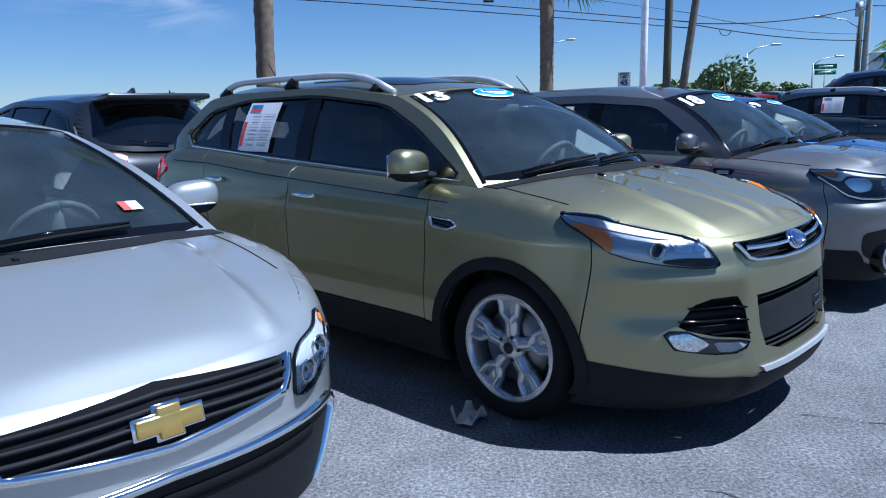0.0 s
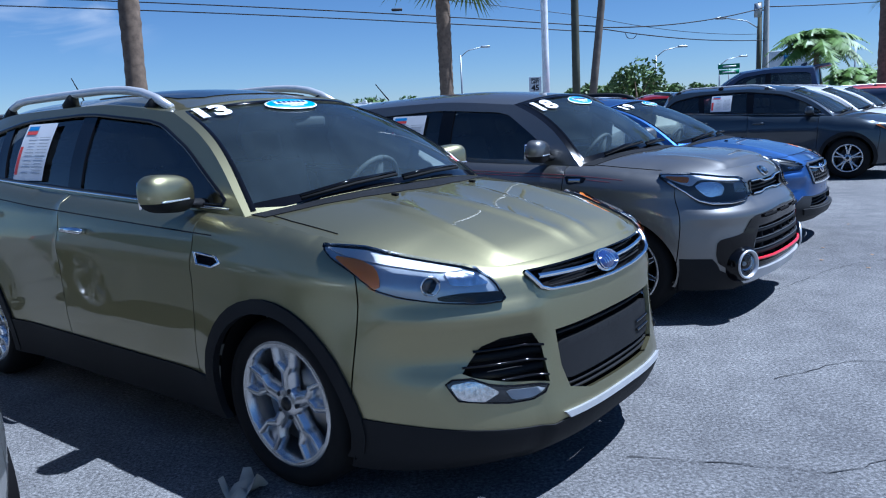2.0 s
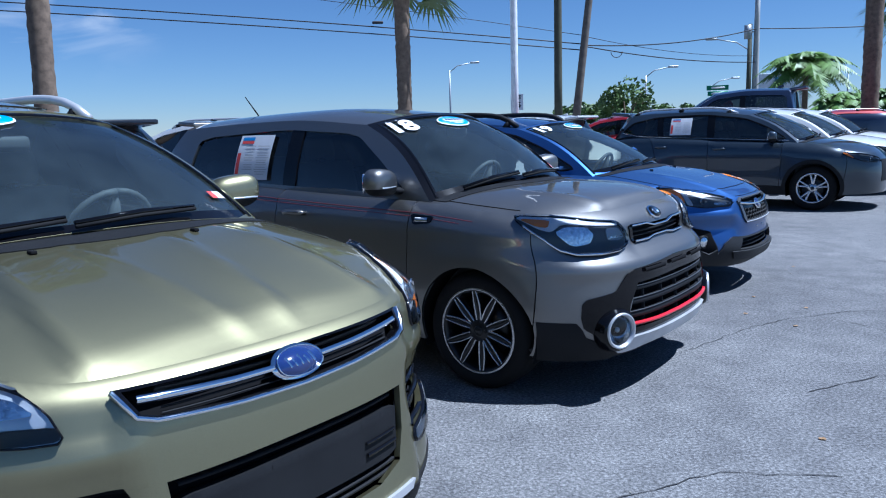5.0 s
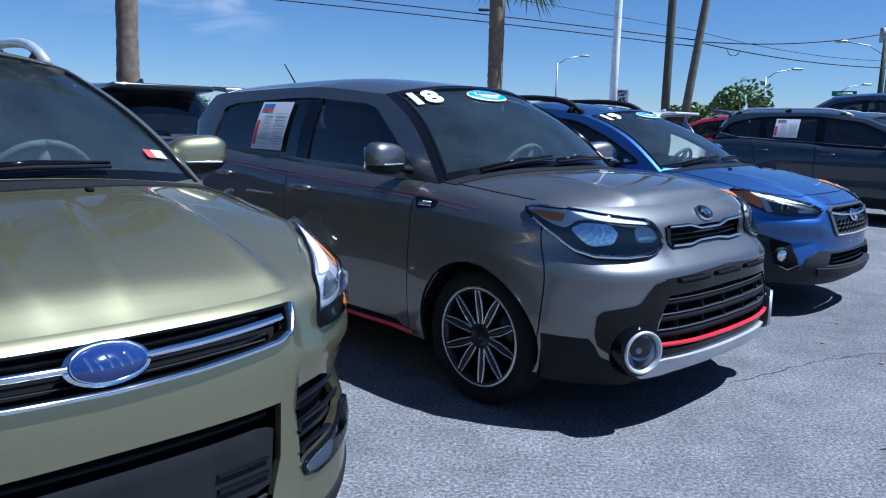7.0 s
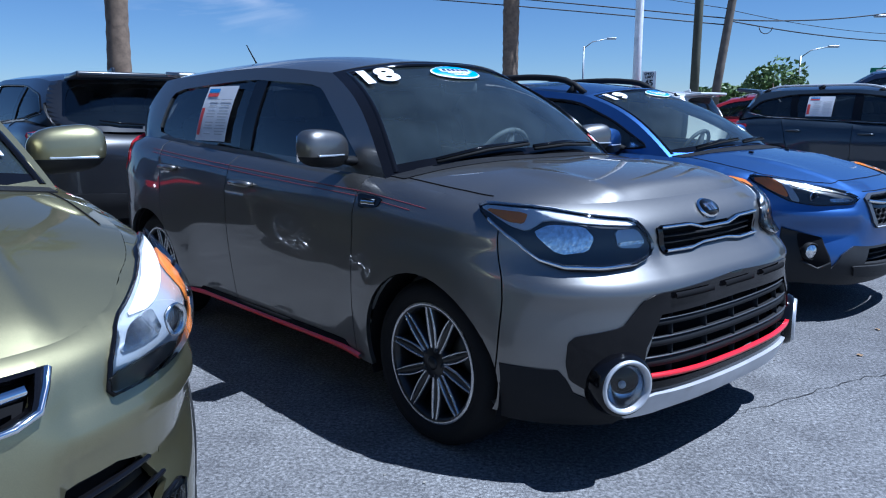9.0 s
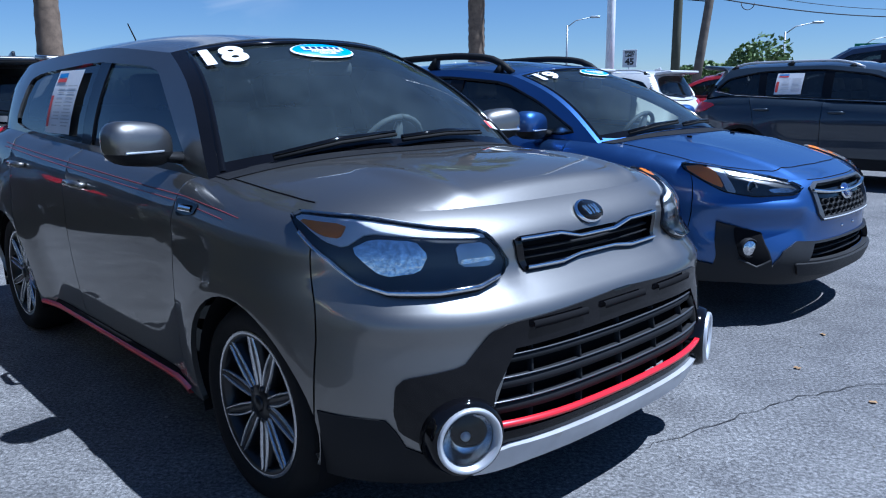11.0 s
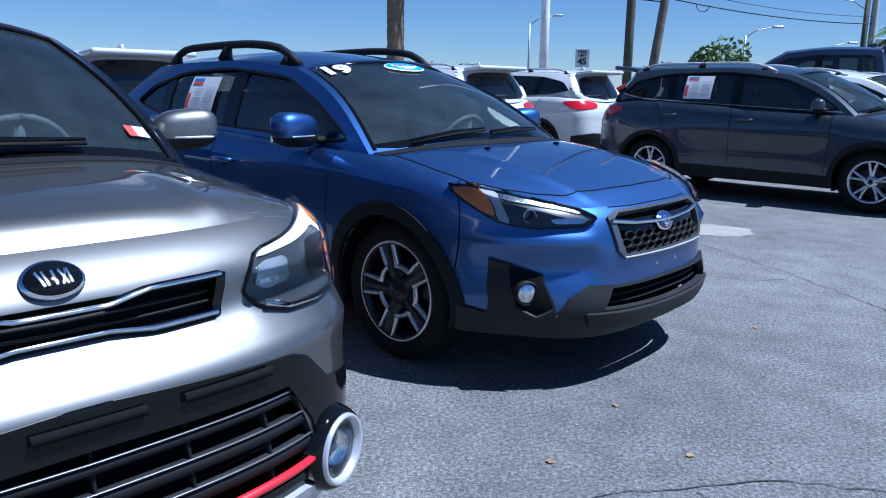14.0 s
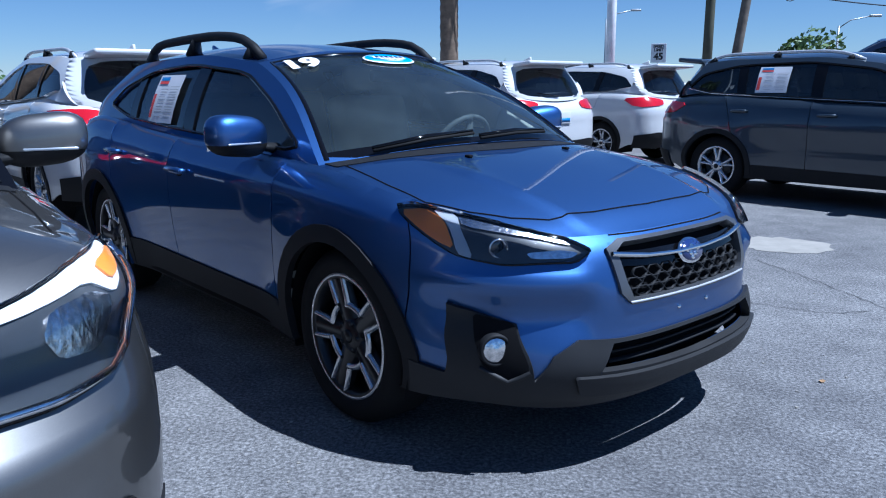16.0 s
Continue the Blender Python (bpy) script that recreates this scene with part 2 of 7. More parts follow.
    def cabin(self, q, sg=-1.0):
        x, z = q[:, 0], q[:, 1]
        ye, ze = self.edge(x)
        zt = self.top(x)
        h = np.clip((z - ze) / np.maximum(zt - ze, 0.05), -0.2, 1.0)
        y = ye + (self.w1(x) - ye) * h + 0.10 * h * (1 - h)
        return np.stack([x, sg * y, z], 1)

    def apillar(self, h):
        (x0, x1) = self.sp["a_pillar"]
        z0, z1 = self.edge(np.array([x0]))[1][0], self.top(x1)
        hh = np.asarray(h, float)
        bow = self.sp.get("a_bow", 0.05) * np.sin(np.pi * hh)
        x, z = x0 + (x1 - x0) * hh + bow * 0.6, z0 + (z1 - z0) * hh + bow
        p = self.cabin(np.stack([x, z], 1))
        return p[:, 0], -p[:, 1], p[:, 2]

    def screen(self, q):
        """q: -1..1 across, 0..1 up the windscreen."""
        v, h = q[:, 0], q[:, 1]
        (x0, x1) = self.sp["screen"]
        ax, ay, az = self.apillar(h)
        z0, z1 = float(self.hc(x0)) + 0.01, float(self.mid(x1))
        bow = np.sin(np.pi * np.clip(h, 0, 1))
        cx, cz = x0 + (x1 - x0) * h + 0.03 * bow, z0 + (z1 - z0) * h + 0.03 * bow
        k = np.abs(v)
        return np.stack([cx - (cx - ax) * k ** 2.3, v * ay, cz - (cz - az) * k ** 2.3], 1)

    def dpillar(self, h):
        (x0, x1) = self.sp["d_pillar"]
        z0, z1 = self.edge(np.array([x0]))[1][0], self.top(x1)
        hh = np.asarray(h, float)
        p = self.cabin(np.stack([x0 + (x1 - x0) * hh, z0 + (z1 - z0) * hh], 1))
        return p[:, 0], -p[:, 1], p[:, 2]

    def tail(self, q):
        v, h = q[:, 0], q[:, 1]
        (x0, x1) = self.sp["rear_screen"]
        dx, dy, dz = self.dpillar(h)
        z0, z1 = float(self.sh(self.end)), float(self.mid(x1))
        k = np.abs(v)
        cx, cz = x0 + (x1 - x0) * h, z0 + (z1 - z0) * h
        return np.stack([cx - (cx - dx) * k ** 3, v * dy, cz - (cz - dz) * k ** 2.5], 1)

    def roof(self, q):
        x, y = q[:, 0], q[:, 1]
        w = self.w1(x)
        k = np.clip(np.abs(y) / w, 0, 1)
        zt = self.top(x)
        return np.stack([x, y, zt + (np.maximum(self.mid(x), zt) - zt) * (1 - k ** 2.6)], 1)


def mirror(fn):
    def f(q):
        p = fn(q)
        p[:, 1] *= -1
        return p
    return f


# ---- materials ----
def material(name):
    m = bpy.data.materials.new(name)
    m.use_nodes = True
    nt = m.node_tree
    return m, nt, nt.nodes["Principled BSDF"]


def noise_node(nt, scale, detail=4, rough=0.6, coord="Object"):
    tc = nt.nodes.new("ShaderNodeTexCoord")
    n = nt.nodes.new("ShaderNodeTexNoise")
    n.inputs["Scale"].default_value, n.inputs["Detail"].default_value, n.inputs["Roughness"].default_value = scale, detail, rough
    nt.links.new(tc.outputs[coord], n.inputs["Vector"])
    return n


def ramp_node(nt, src, stops):
    r = nt.nodes.new("ShaderNodeValToRGB")
    while len(r.color_ramp.elements) < len(stops):
        r.color_ramp.elements.new(0.5)
    for e, (p, c) in zip(r.color_ramp.elements, stops):
        e.position, e.color = p, (*c, 1) if len(c) == 3 else c
    nt.links.new(src, r.inputs["Fac"])
    return r


def simple(name, col, rough=0.5, metal=0.0, coat=0.0, vary=0.12, scale=6.0, bump=0.0, bscale=200.0, spec=0.5):
    m, nt, p = material(name)
    n = noise_node(nt, scale)
    lo, hi = tuple(c * (1 - vary) for c in col), tuple(min(1, c * (1 + vary)) for c in col)
    r = ramp_node(nt, n.outputs["Fac"], [(0.3, lo), (0.7, hi)])
    nt.links.new(r.outputs["Color"], p.inputs["Base Color"])
    p.inputs["Roughness"].default_value, p.inputs["Metallic"].default_value = rough, metal
    p.inputs["Coat Weight"].default_value, p.inputs["Coat Roughness"].default_value = coat, 0.03
    p.inputs["Specular IOR Level"].default_value = spec
    if bump:
        b = nt.nodes.new("ShaderNodeBump")
        b.inputs["Strength"].default_value, b.inputs["Distance"].default_value = bump, 0.002
        nt.links.new(noise_node(nt, bscale).outputs["Fac"], b.inputs["Height"])
        nt.links.new(b.outputs["Normal"], p.inputs["Normal"])
    return m


def car_paint(name, col, metal=0.55, rough=0.34, edge=1.0):
    """Metallic paint with flakes, a faint dusty film and a clear coat."""
    m, nt, p = material(name)
    fl = noise_node(nt, 900.0, 1)
    du = noise_node(nt, 2.2, 5)
    r1 = ramp_node(nt, fl.outputs["Fac"], [(0.35, tuple(c * 0.86 for c in col)), (0.7, tuple(min(1, c * 1.14) for c in col))])
    mix = nt.nodes.new("ShaderNodeMixRGB")
    mix.inputs["Color2"].default_value = (0.3, 0.29, 0.27, 1)
    r2 = ramp_node(nt, du.outputs["Fac"], [(0.45, (0, 0, 0)), (0.85, (0.02, 0.02, 0.02))])
    nt.links.new(r2.outputs["Color"], mix.inputs["Fac"])
    nt.links.new(r1.outputs["Color"], mix.inputs["Color1"])
    nt.links.new(mix.outputs["Color"], p.inputs["Base Color"])
    p.inputs["Metallic"].default_value, p.inputs["Roughness"].default_value = metal, rough
    p.inputs["Coat Weight"].default_value, p.inputs["Coat Roughness"].default_value = 1.0, 0.02
    p.inputs["Specular Tint"].default_value = (*(edge * c for c in (1, 1, 1)), 1)
    return m


def window_glass(name, tint, gloss=0.02, ior=1.8, veil=0.0):
    m, nt, p = material(name)
    out = nt.nodes["Material Output"]
    nt.nodes.remove(p)
    t, g, f, mx = nt.nodes.new("ShaderNodeBsdfTransparent"), nt.nodes.new("ShaderNodeBsdfGlossy"), nt.nodes.new("ShaderNodeFresnel"), nt.nodes.new("ShaderNodeMixShader")
    t.inputs["Color"].default_value = (*tint, 1)
    g.inputs["Roughness"].default_value = gloss
    f.inputs["IOR"].default_value = ior
    nt.links.new(f.outputs[0], mx.inputs[0])
    # pale diffuse film paints in the veil of reflected sky on the glass
    d, md = nt.nodes.new("ShaderNodeBsdfDiffuse"), nt.nodes.new("ShaderNodeMixShader")
    d.inputs["Color"].default_value = (0.5, 0.66, 0.72, 1)
    r = ramp_node(nt, noise_node(nt, 3.0, 5).outputs["Fac"], [(0.3, (veil * 0.5,) * 3), (0.7, (veil * 1.5,) * 3)])
    nt.links.new(r.outputs["Color"], md.inputs[0])
    nt.links.new(t.outputs[0], md.inputs[1])
    nt.links.new(d.outputs[0], md.inputs[2])
    nt.links.new(md.outputs[0], mx.inputs[1])
    nt.links.new(g.outputs[0], mx.inputs[2])
    nt.links.new(mx.outputs[0], out.inputs["Surface"])
    return m


GREEN = car_paint("green_gold_paint", (0.325, 0.303, 0.175), 1.0, 0.45, 0.3)
GREY = car_paint("warm_grey_paint", (0.205, 0.202, 0.195), 1.0, 0.46, 0.3)
BLUE = car_paint("blue_paint", (0.058, 0.13, 0.34), 1.0, 0.45, 0.35)
SILVER = car_paint("silver_paint", (0.46, 0.47, 0.46), 0.7, 0.40)
SLATE = car_paint("slate_paint", (0.028, 0.04, 0.055), 0.4, 0.33)
WHITE = car_paint("white_paint", (0.58, 0.59, 0.6), 0.0, 0.4)
BLACKP = car_paint("black_paint", (0.012, 0.013, 0.016), 0.2, 0.3)
NAVY = car_paint("navy_paint", (0.012, 0.022, 0.055), 0.4, 0.35)
REDP = car_paint("red_paint", (0.36, 0.015, 0.02), 0.2, 0.35)
GLASS = window_glass("screen_glass", (0.84, 0.94, 0.93), veil=0.034)
DARKGLASS = window_glass("tinted_glass", (0.22, 0.25, 0.26), veil=0.008)
LENS = window_glass("clear_lens", (0.96, 0.97, 0.98), ior=1.45)
PLASTIC = simple("black_plastic", (0.012, 0.0125, 0.014), 0.6, bump=0.25, bscale=500, spec=0.18)
GLOSS = simple("gloss_black", (0.004, 0.004, 0.005), 0.07, spec=0.3)
DARK = simple("dark_inside", (0.008, 0.008, 0.009), 0.9, spec=0.1)
RUBBER = simple("tyre_rubber", (0.009, 0.009, 0.0095), 0.8, bump=0.5, bscale=160, spec=0.2)
CHROME = simple("chrome", (0.82, 0.83, 0.85), 0.07, 1.0, vary=0.03)
ALLOY = simple("alloy", (0.58, 0.59, 0.61), 0.27, 0.9, vary=0.08, scale=20)
GUNMETAL = simple("gunmetal_trim", (0.11, 0.115, 0.125), 0.35, 0.6)
GUNPLASTIC = simple("grey_plastic", (0.018, 0.0185, 0.02), 0.55, bump=0.25, bscale=500, spec=0.3)
DARKALLOY = simple("dark_alloy", (0.014, 0.0145, 0.016), 0.3, 0.3)
STEEL = simple("brake_steel", (0.25, 0.24, 0.23), 0.4, 0.9)
SKID = simple("silver_trim", (0.55, 0.56, 0.58), 0.35, 0.5)
REDTRIM = simple("red_trim", (0.62, 0.01, 0.02), 0.3, coat=0.5)
AMBER = simple("amber_lens", (1.0, 0.27, 0.025), 0.35, coat=0.4)
REDLENS = simple("red_lens", (0.5, 0.006, 0.016), 0.15, coat=1.0)
BOWL = simple("lamp_reflector", (0.75, 0.77, 0.8), 0.16, 1.0, vary=0.35, scale=70, bump=0.9, bscale=60)
HOUSING = simple("lamp_housing", (0.045, 0.05, 0.056), 0.3, 0.1)
# pale bluish base colour holds the sky reflected in the housing
PALEHOUSING = simple("pale_lamp_housing", (0.48, 0.52, 0.57), 0.22, 0.5)
SMOKE = simple("smoked_projector", (0.03, 0.034, 0.04), 0.08, 0.2, coat=1.0)
# light grey, barely metallic: brightness of sky-catching facets put into the colour
LAMPGREY = simple("lamp_bezel", (0.5, 0.53, 0.57), 0.3, 0.15)
PAPER = simple("sheet_paper", (0.62, 0.63, 0.66), 0.7, vary=0.03)
DECAL = simple("white_decal", (0.75, 0.76, 0.77), 0.6, vary=0.03)
PRINTRED = simple("print_red", (0.62, 0.06, 0.05), 0.6)
PRINTBLUE = simple("print_blue", (0.03, 0.2, 0.5), 0.6)
PRINTGREY = simple("print_grey", (0.4, 0.41, 0.43), 0.6)
STICKER = simple("sticker_blue", (0.02, 0.27, 0.66), 0.4)
BADGEBLUE = simple("badge_blue", (0.015, 0.03, 0.12), 0.15, coat=1)
GOLD = simple("badge_gold", (0.62, 0.42, 0.12), 0.25, 0.8)
CLOTH = simple("seat_cloth", (0.28, 0.28, 0.285), 0.9, bump=0.4, bscale=300)
DASH = simple("dash_vinyl", (0.06, 0.062, 0.065), 0.7, bump=0.3)
PALECLOTH = simple("pale_cloth", (0.42, 0.4, 0.36), 0.9)
PINLINE = simple("red_pinstripe", (0.16, 0.03, 0.035), 0.4)


# ---- cars ----
def spoked_wheel(style, radius, rim, width, parent, x, y, sg):
    """A wheel with its outer face at y on the side sg."""
    face = Matrix.Translation((x, y, radius)) @ (pose(0, 0, 0, 0, 0, 0) if sg < 0 else pose(0, 0, 0, 0, 0, 180))
    metal = DARKALLOY if style in ("dark", "twin") else ALLOY
    bm = lathe([(rim, 0.0), (rim - 0.012, -0.004), (rim - 0.022, 0.004), (rim - 0.03, 0.05), (rim - 0.045, width)], 48)
    n = {"twin": 10}.get(style, 5)

    def arm(out, a0, a1, r0, r1, w0, w1, d0, d1, thick):
        at_ = lambda t: Vector((math.cos(a0 + (a1 - a0) * t) * (r0 + (r1 - r0) * t), 0, math.sin(a0 + (a1 - a0) * t) * (r0 + (r1 - r0) * t)))
        pts = []
        for k in range(6):
            t = k / 5
            c, w, d = at_(t), w0 + (w1 - w0) * t, d0 + (d1 - d0) * t
            n = (at_(t + 0.02) - at_(t - 0.02)).normalized()
            n = Vector((-n.z, 0, n.x))
            pts.append([out.verts.new(c + n * w * e + Vector((0, d + dd, 0))) for e, dd in ((-1, thick), (-0.75, 0.002), (0, -0.003), (0.75, 0.002), (1, thick))])
        for p, q in zip(pts, pts[1:]):
            for k in range(4):
                out.faces.new((p[k], p[k + 1], q[k + 1], q[k]))
    rim_mesh, spokes = bm, []
    phase = {"loop": math.pi / 2, "twin": 1.66, "dark": math.pi / 5}.get(style, 0.3)
    for k in range(n):
        a = 2 * math.pi * k / n + phase
        R = rim - 0.016
        bm, edge = bmesh.new(), bmesh.new()
        spokes.append((bm, edge))
        if style == "loop":
            # a broad arm that opens into a six-sided pocket at the rim
            arm(bm, a, a, 0.05, R * 0.56, 0.036, 0.034, 0.016, 0.014, 0.045)
            for e in (-1, 1):
                arm(bm, a + e * 0.05, a + e * 0.25, R * 0.52, R * 0.70, 0.022, 0.016, 0.013, 0.006, 0.045)
                arm(bm, a + e * 0.25, a + e * 0.21, R * 0.67, R * 1.0, 0.015, 0.016, 0.006, 0.002, 0.045)
                arm(bm, a + e * 0.2, a + e * 0.42, R * 0.985, R * 0.985, 0.014, 0.009, 0.002, 0.002, 0.03)
            arm(bm, a - 0.2, a + 0.2, R * 0.985, R * 0.985, 0.014, 0.014, 0.002, 0.002, 0.03)
            arm(bm, a, a, R * 0.56, R * 0.98, 0.03, 0.05, 0.04, 0.035, 0.02)
        elif style == "twin":
            # slim dark spokes with two bright edges, leaning together in pairs
            g = 0.07 if k % 2 else -0.07
            arm(bm, a + g, a, 0.055, R, 0.021, 0.013, 0.018, 0.006, 0.045)
            for e in (-1, 1):
                arm(edge, a + g + e * 0.2, a + e * 0.045, 0.06, R, 0.0055, 0.0045, 0.014, 0.0, 0.006)
        elif style == "dark":
            # broad dark spokes; the windows between them are framed in bright metal
            arm(bm, a, a, 0.05, R, 0.048, 0.042, 0.02, 0.006, 0.04)
            c = a + math.pi / 5
            arm(edge, c - 0.43, c - 0.36, R, R * 0.58, 0.011, 0.014, 0.0, 0.008, 0.012)
            arm(edge, c - 0.42, c + 0.42, R * 0.55, R * 0.52, 0.014, 0.014, 0.009, 0.009, 0.012)
            arm(edge, c + 0.37, c + 0.43, R * 0.52, R, 0.014, 0.011, 0.009, 0.0, 0.012)
        else:
            for e in ((-1, 1) if style == "plain" else (0,)):
                arm(bm, a + e * 0.1, a + e * 0.2, 0.05, R, 0.02, 0.016, 0.02, 0.004, 0.04)
    bm = rim_mesh
    lathe([(0.0, 0.008), (0.05, 0.01), (0.072, 0.022), (0.075, 0.05)], 24, bm)
    bm.transform(face)
    wheel = part("wheel", bm, metal, parent, "alloy wheel with bolted hub")
    for b, e in spokes:
        b.transform(face)
        part("spoke", b, metal, wheel)
        if len(e.verts):
            e.transform(face)
            part("machined_face", e, ALLOY, wheel, "bright machined spoke face")
        else:
            e.free()
    if metal is DARKALLOY:
        bm = lathe([(rim + 0.001, -0.003), (rim - 0.008, -0.006), (rim - 0.012, -0.002)], 48)
        bm.transform(face)
        part("rim_edge", bm, ALLOY, wheel, "bright machined rim edge")
    t = radius - rim
    bm = lathe([(rim - 0.005, 0.012), (rim + 0.006, -0.004), (rim + t * 0.35, -0.016), (rim + t * 0.7, -0.012), (radius - 0.016, 0.006), (radius - 0.003, 0.024), (radius, 0.05),
                (radius, width - 0.03), (radius - 0.02, width), (rim, width)], 56)
    bm.transform(face)
    part("tyre", bm, RUBBER, wheel, "black rubber tyre")
    bm = lathe([(0.03, 0.07), (rim * 0.68, 0.07), (rim * 0.68, 0.09), (rim - 0.05, 0.13), (rim - 0.05, width), (0.02, width)], 32)
    bm.transform(face)
    part("brake_disc", bm, STEEL if style == "loop" else DARKALLOY, wheel)
    bm = lathe([(0.0, -0.001), (0.022, 0.0), (0.028, 0.006), (0.028, 0.015)], 20)
    for k in range(5):
        a = 2 * math.pi * k / 5
        lathe([(0.0, 0.006), (0.009, 0.008), (0.011, 0.024)], 8, bm, Matrix.Translation((math.cos(a) * 0.055, 0, math.sin(a) * 0.055)))
    bm.transform(face)
    part("hub_cap", bm, DARKALLOY, wheel)
    return wheel


def door_mirror(sh, car, paint, x, z, sg, size=1.0):
    """A wing mirror on the side sg of the car, its foot at x, z."""
    p = sh.cabin(np.array([[x, z]]), sg)[0]
    c = Matrix.Translation((p[0] - 0.02, p[1] + sg * 0.15 * size, p[2] + 0.045))
    out = []
    for upper in (True, False):
        bm = ball(bmesh.new(), 1.0, Matrix(), 24)
        for v in bm.verts:
            q = v.co
            q.x = math.copysign(abs(q.x) ** 0.6, q.x)
            q.y = math.copysign(abs(q.y) ** 0.7, q.y)
            q.z = math.copysign(abs(q.z) ** 0.7, q.z)
            v.co = Vector((q.x * 0.085 * (1 if q.x > 0 else 0.55) * size, q.y * 0.125 * size, q.z * 0.08 * size + sg * q.y * 0.012))
        bmesh.ops.bisect_plane(bm, geom=bm.verts[:] + bm.edges[:] + bm.faces[:], plane_co=(0, 0, -0.03 * size), plane_no=(0, 0, 1), clear_inner=upper, clear_outer=not upper)
        bm.transform(c @ pose(0, 0, 0, 0, 0, -sg * 12))
        out.append(bm)
    m = part("wing_mirror", out[0], paint, car, "painted wing mirror cap")
    part("mirror_base", out[1], PLASTIC, m, "black mirror underside")
    bm = tube([(p[0], p[1] - sg * 0.02, p[2] - 0.015), (p[0] - 0.01, p[1] + sg * 0.06, p[2] - 0.005), (p[0] - 0.015, p[1] + sg * 0.13, p[2] + 0.0)], [0.05, 0.035, 0.035], 10, flat=0.5)
    part("mirror_arm", bm, PLASTIC, m)
    bm = box(bmesh.new(), (0.004, 0.2 * size, 0.11 * size), c @ pose(-0.052 * size, 0, 0.0, 0, 0, -sg * 12))
    part("mirror_glass", bm, CHROME, m, "mirror glass")
    bm = box(bmesh.new(), (0.010, 0.15 * size, 0.009), c @ pose(0.082 * size, 0, -0.026 * size, 0, 0, -sg * 12), 0.004)
    part("indicator", bm, PALEHOUSING, m, "clear indicator strip")


def handle(sh, car, x, z, sg, metal):
    s = sh.s("x", x)
    p = sh.flank(np.array([[s if sg < 0 else -s, z]]))[0]
    bm = tube([(p[0] - 0.095, p[1] + sg * 0.004, z - 0.004), (p[0] - 0.07, p[1] + sg * 0.03, z), (p[0] + 0.05, p[1] + sg * 0.033, z + 0.002), (p[0] + 0.09, p[1] + sg * 0.026, z), (p[0] + 0.1, p[1] + sg * 0.002, z - 0.002)], [0.012, 0.016, 0.017, 0.016, 0.012], 10)
    h = part("door_handle", bm, metal, car, "pull handle")
    bm = ball(bmesh.new(), 1.0, Matrix.Translation((p[0] + 0.005, p[1] - sg * 0.012, z - 0.012)) @ Matrix.Diagonal((0.06, 0.016, 0.032, 1)), 16)
    part("handle_cup", bm, DARK, h)


def text_mesh(body, size):
    cu = bpy.data.curves.new("letters", "FONT")
    cu.resolution_u = 4
    cu.body, cu.size, cu.align_x, cu.align_y, cu.offset = body, size, "CENTER", "CENTER", size * 0.045
    ob = bpy.data.objects.new("letters", cu)
    scene.collection.objects.link(ob)
    bpy.context.view_layer.update()
    me = bpy.data.meshes.new_from_object(ob.evaluated_get(bpy.context.evaluated_depsgraph_get()))
    bm = bmesh.new()
    bm.from_mesh(me)
    bpy.data.meshes.remove(me)
    bpy.data.objects.remove(ob)
    bpy.data.curves.remove(cu)
    return bm


def seat(car, x, y, z, wide=0.52, cloth=None, lean=14):
    bm = box(bmesh.new(), (0.5, wide, 0.16), pose(x, y, z, 0, -4, 0), 0.05)
    s = part("seat", bm, cloth or CLOTH, car, "cloth car seat")
    part("backrest", box(bmesh.new(), (0.14, wide, 0.62), pose(x - 0.3, y, z + 0.32, 0, -lean, 0), 0.05), cloth or CLOTH, s)
    if wide < 0.8:
        part("headrest", box(bmesh.new(), (0.1, 0.26, 0.17), pose(x - 0.4, y, z + 0.72, 0, -lean, 0), 0.045), cloth or CLOTH, s)
        part("headrest_post", tube([(x - 0.36, y, z + 0.58), (x - 0.39, y, z + 0.68)], 0.03, 8), DARK, s)


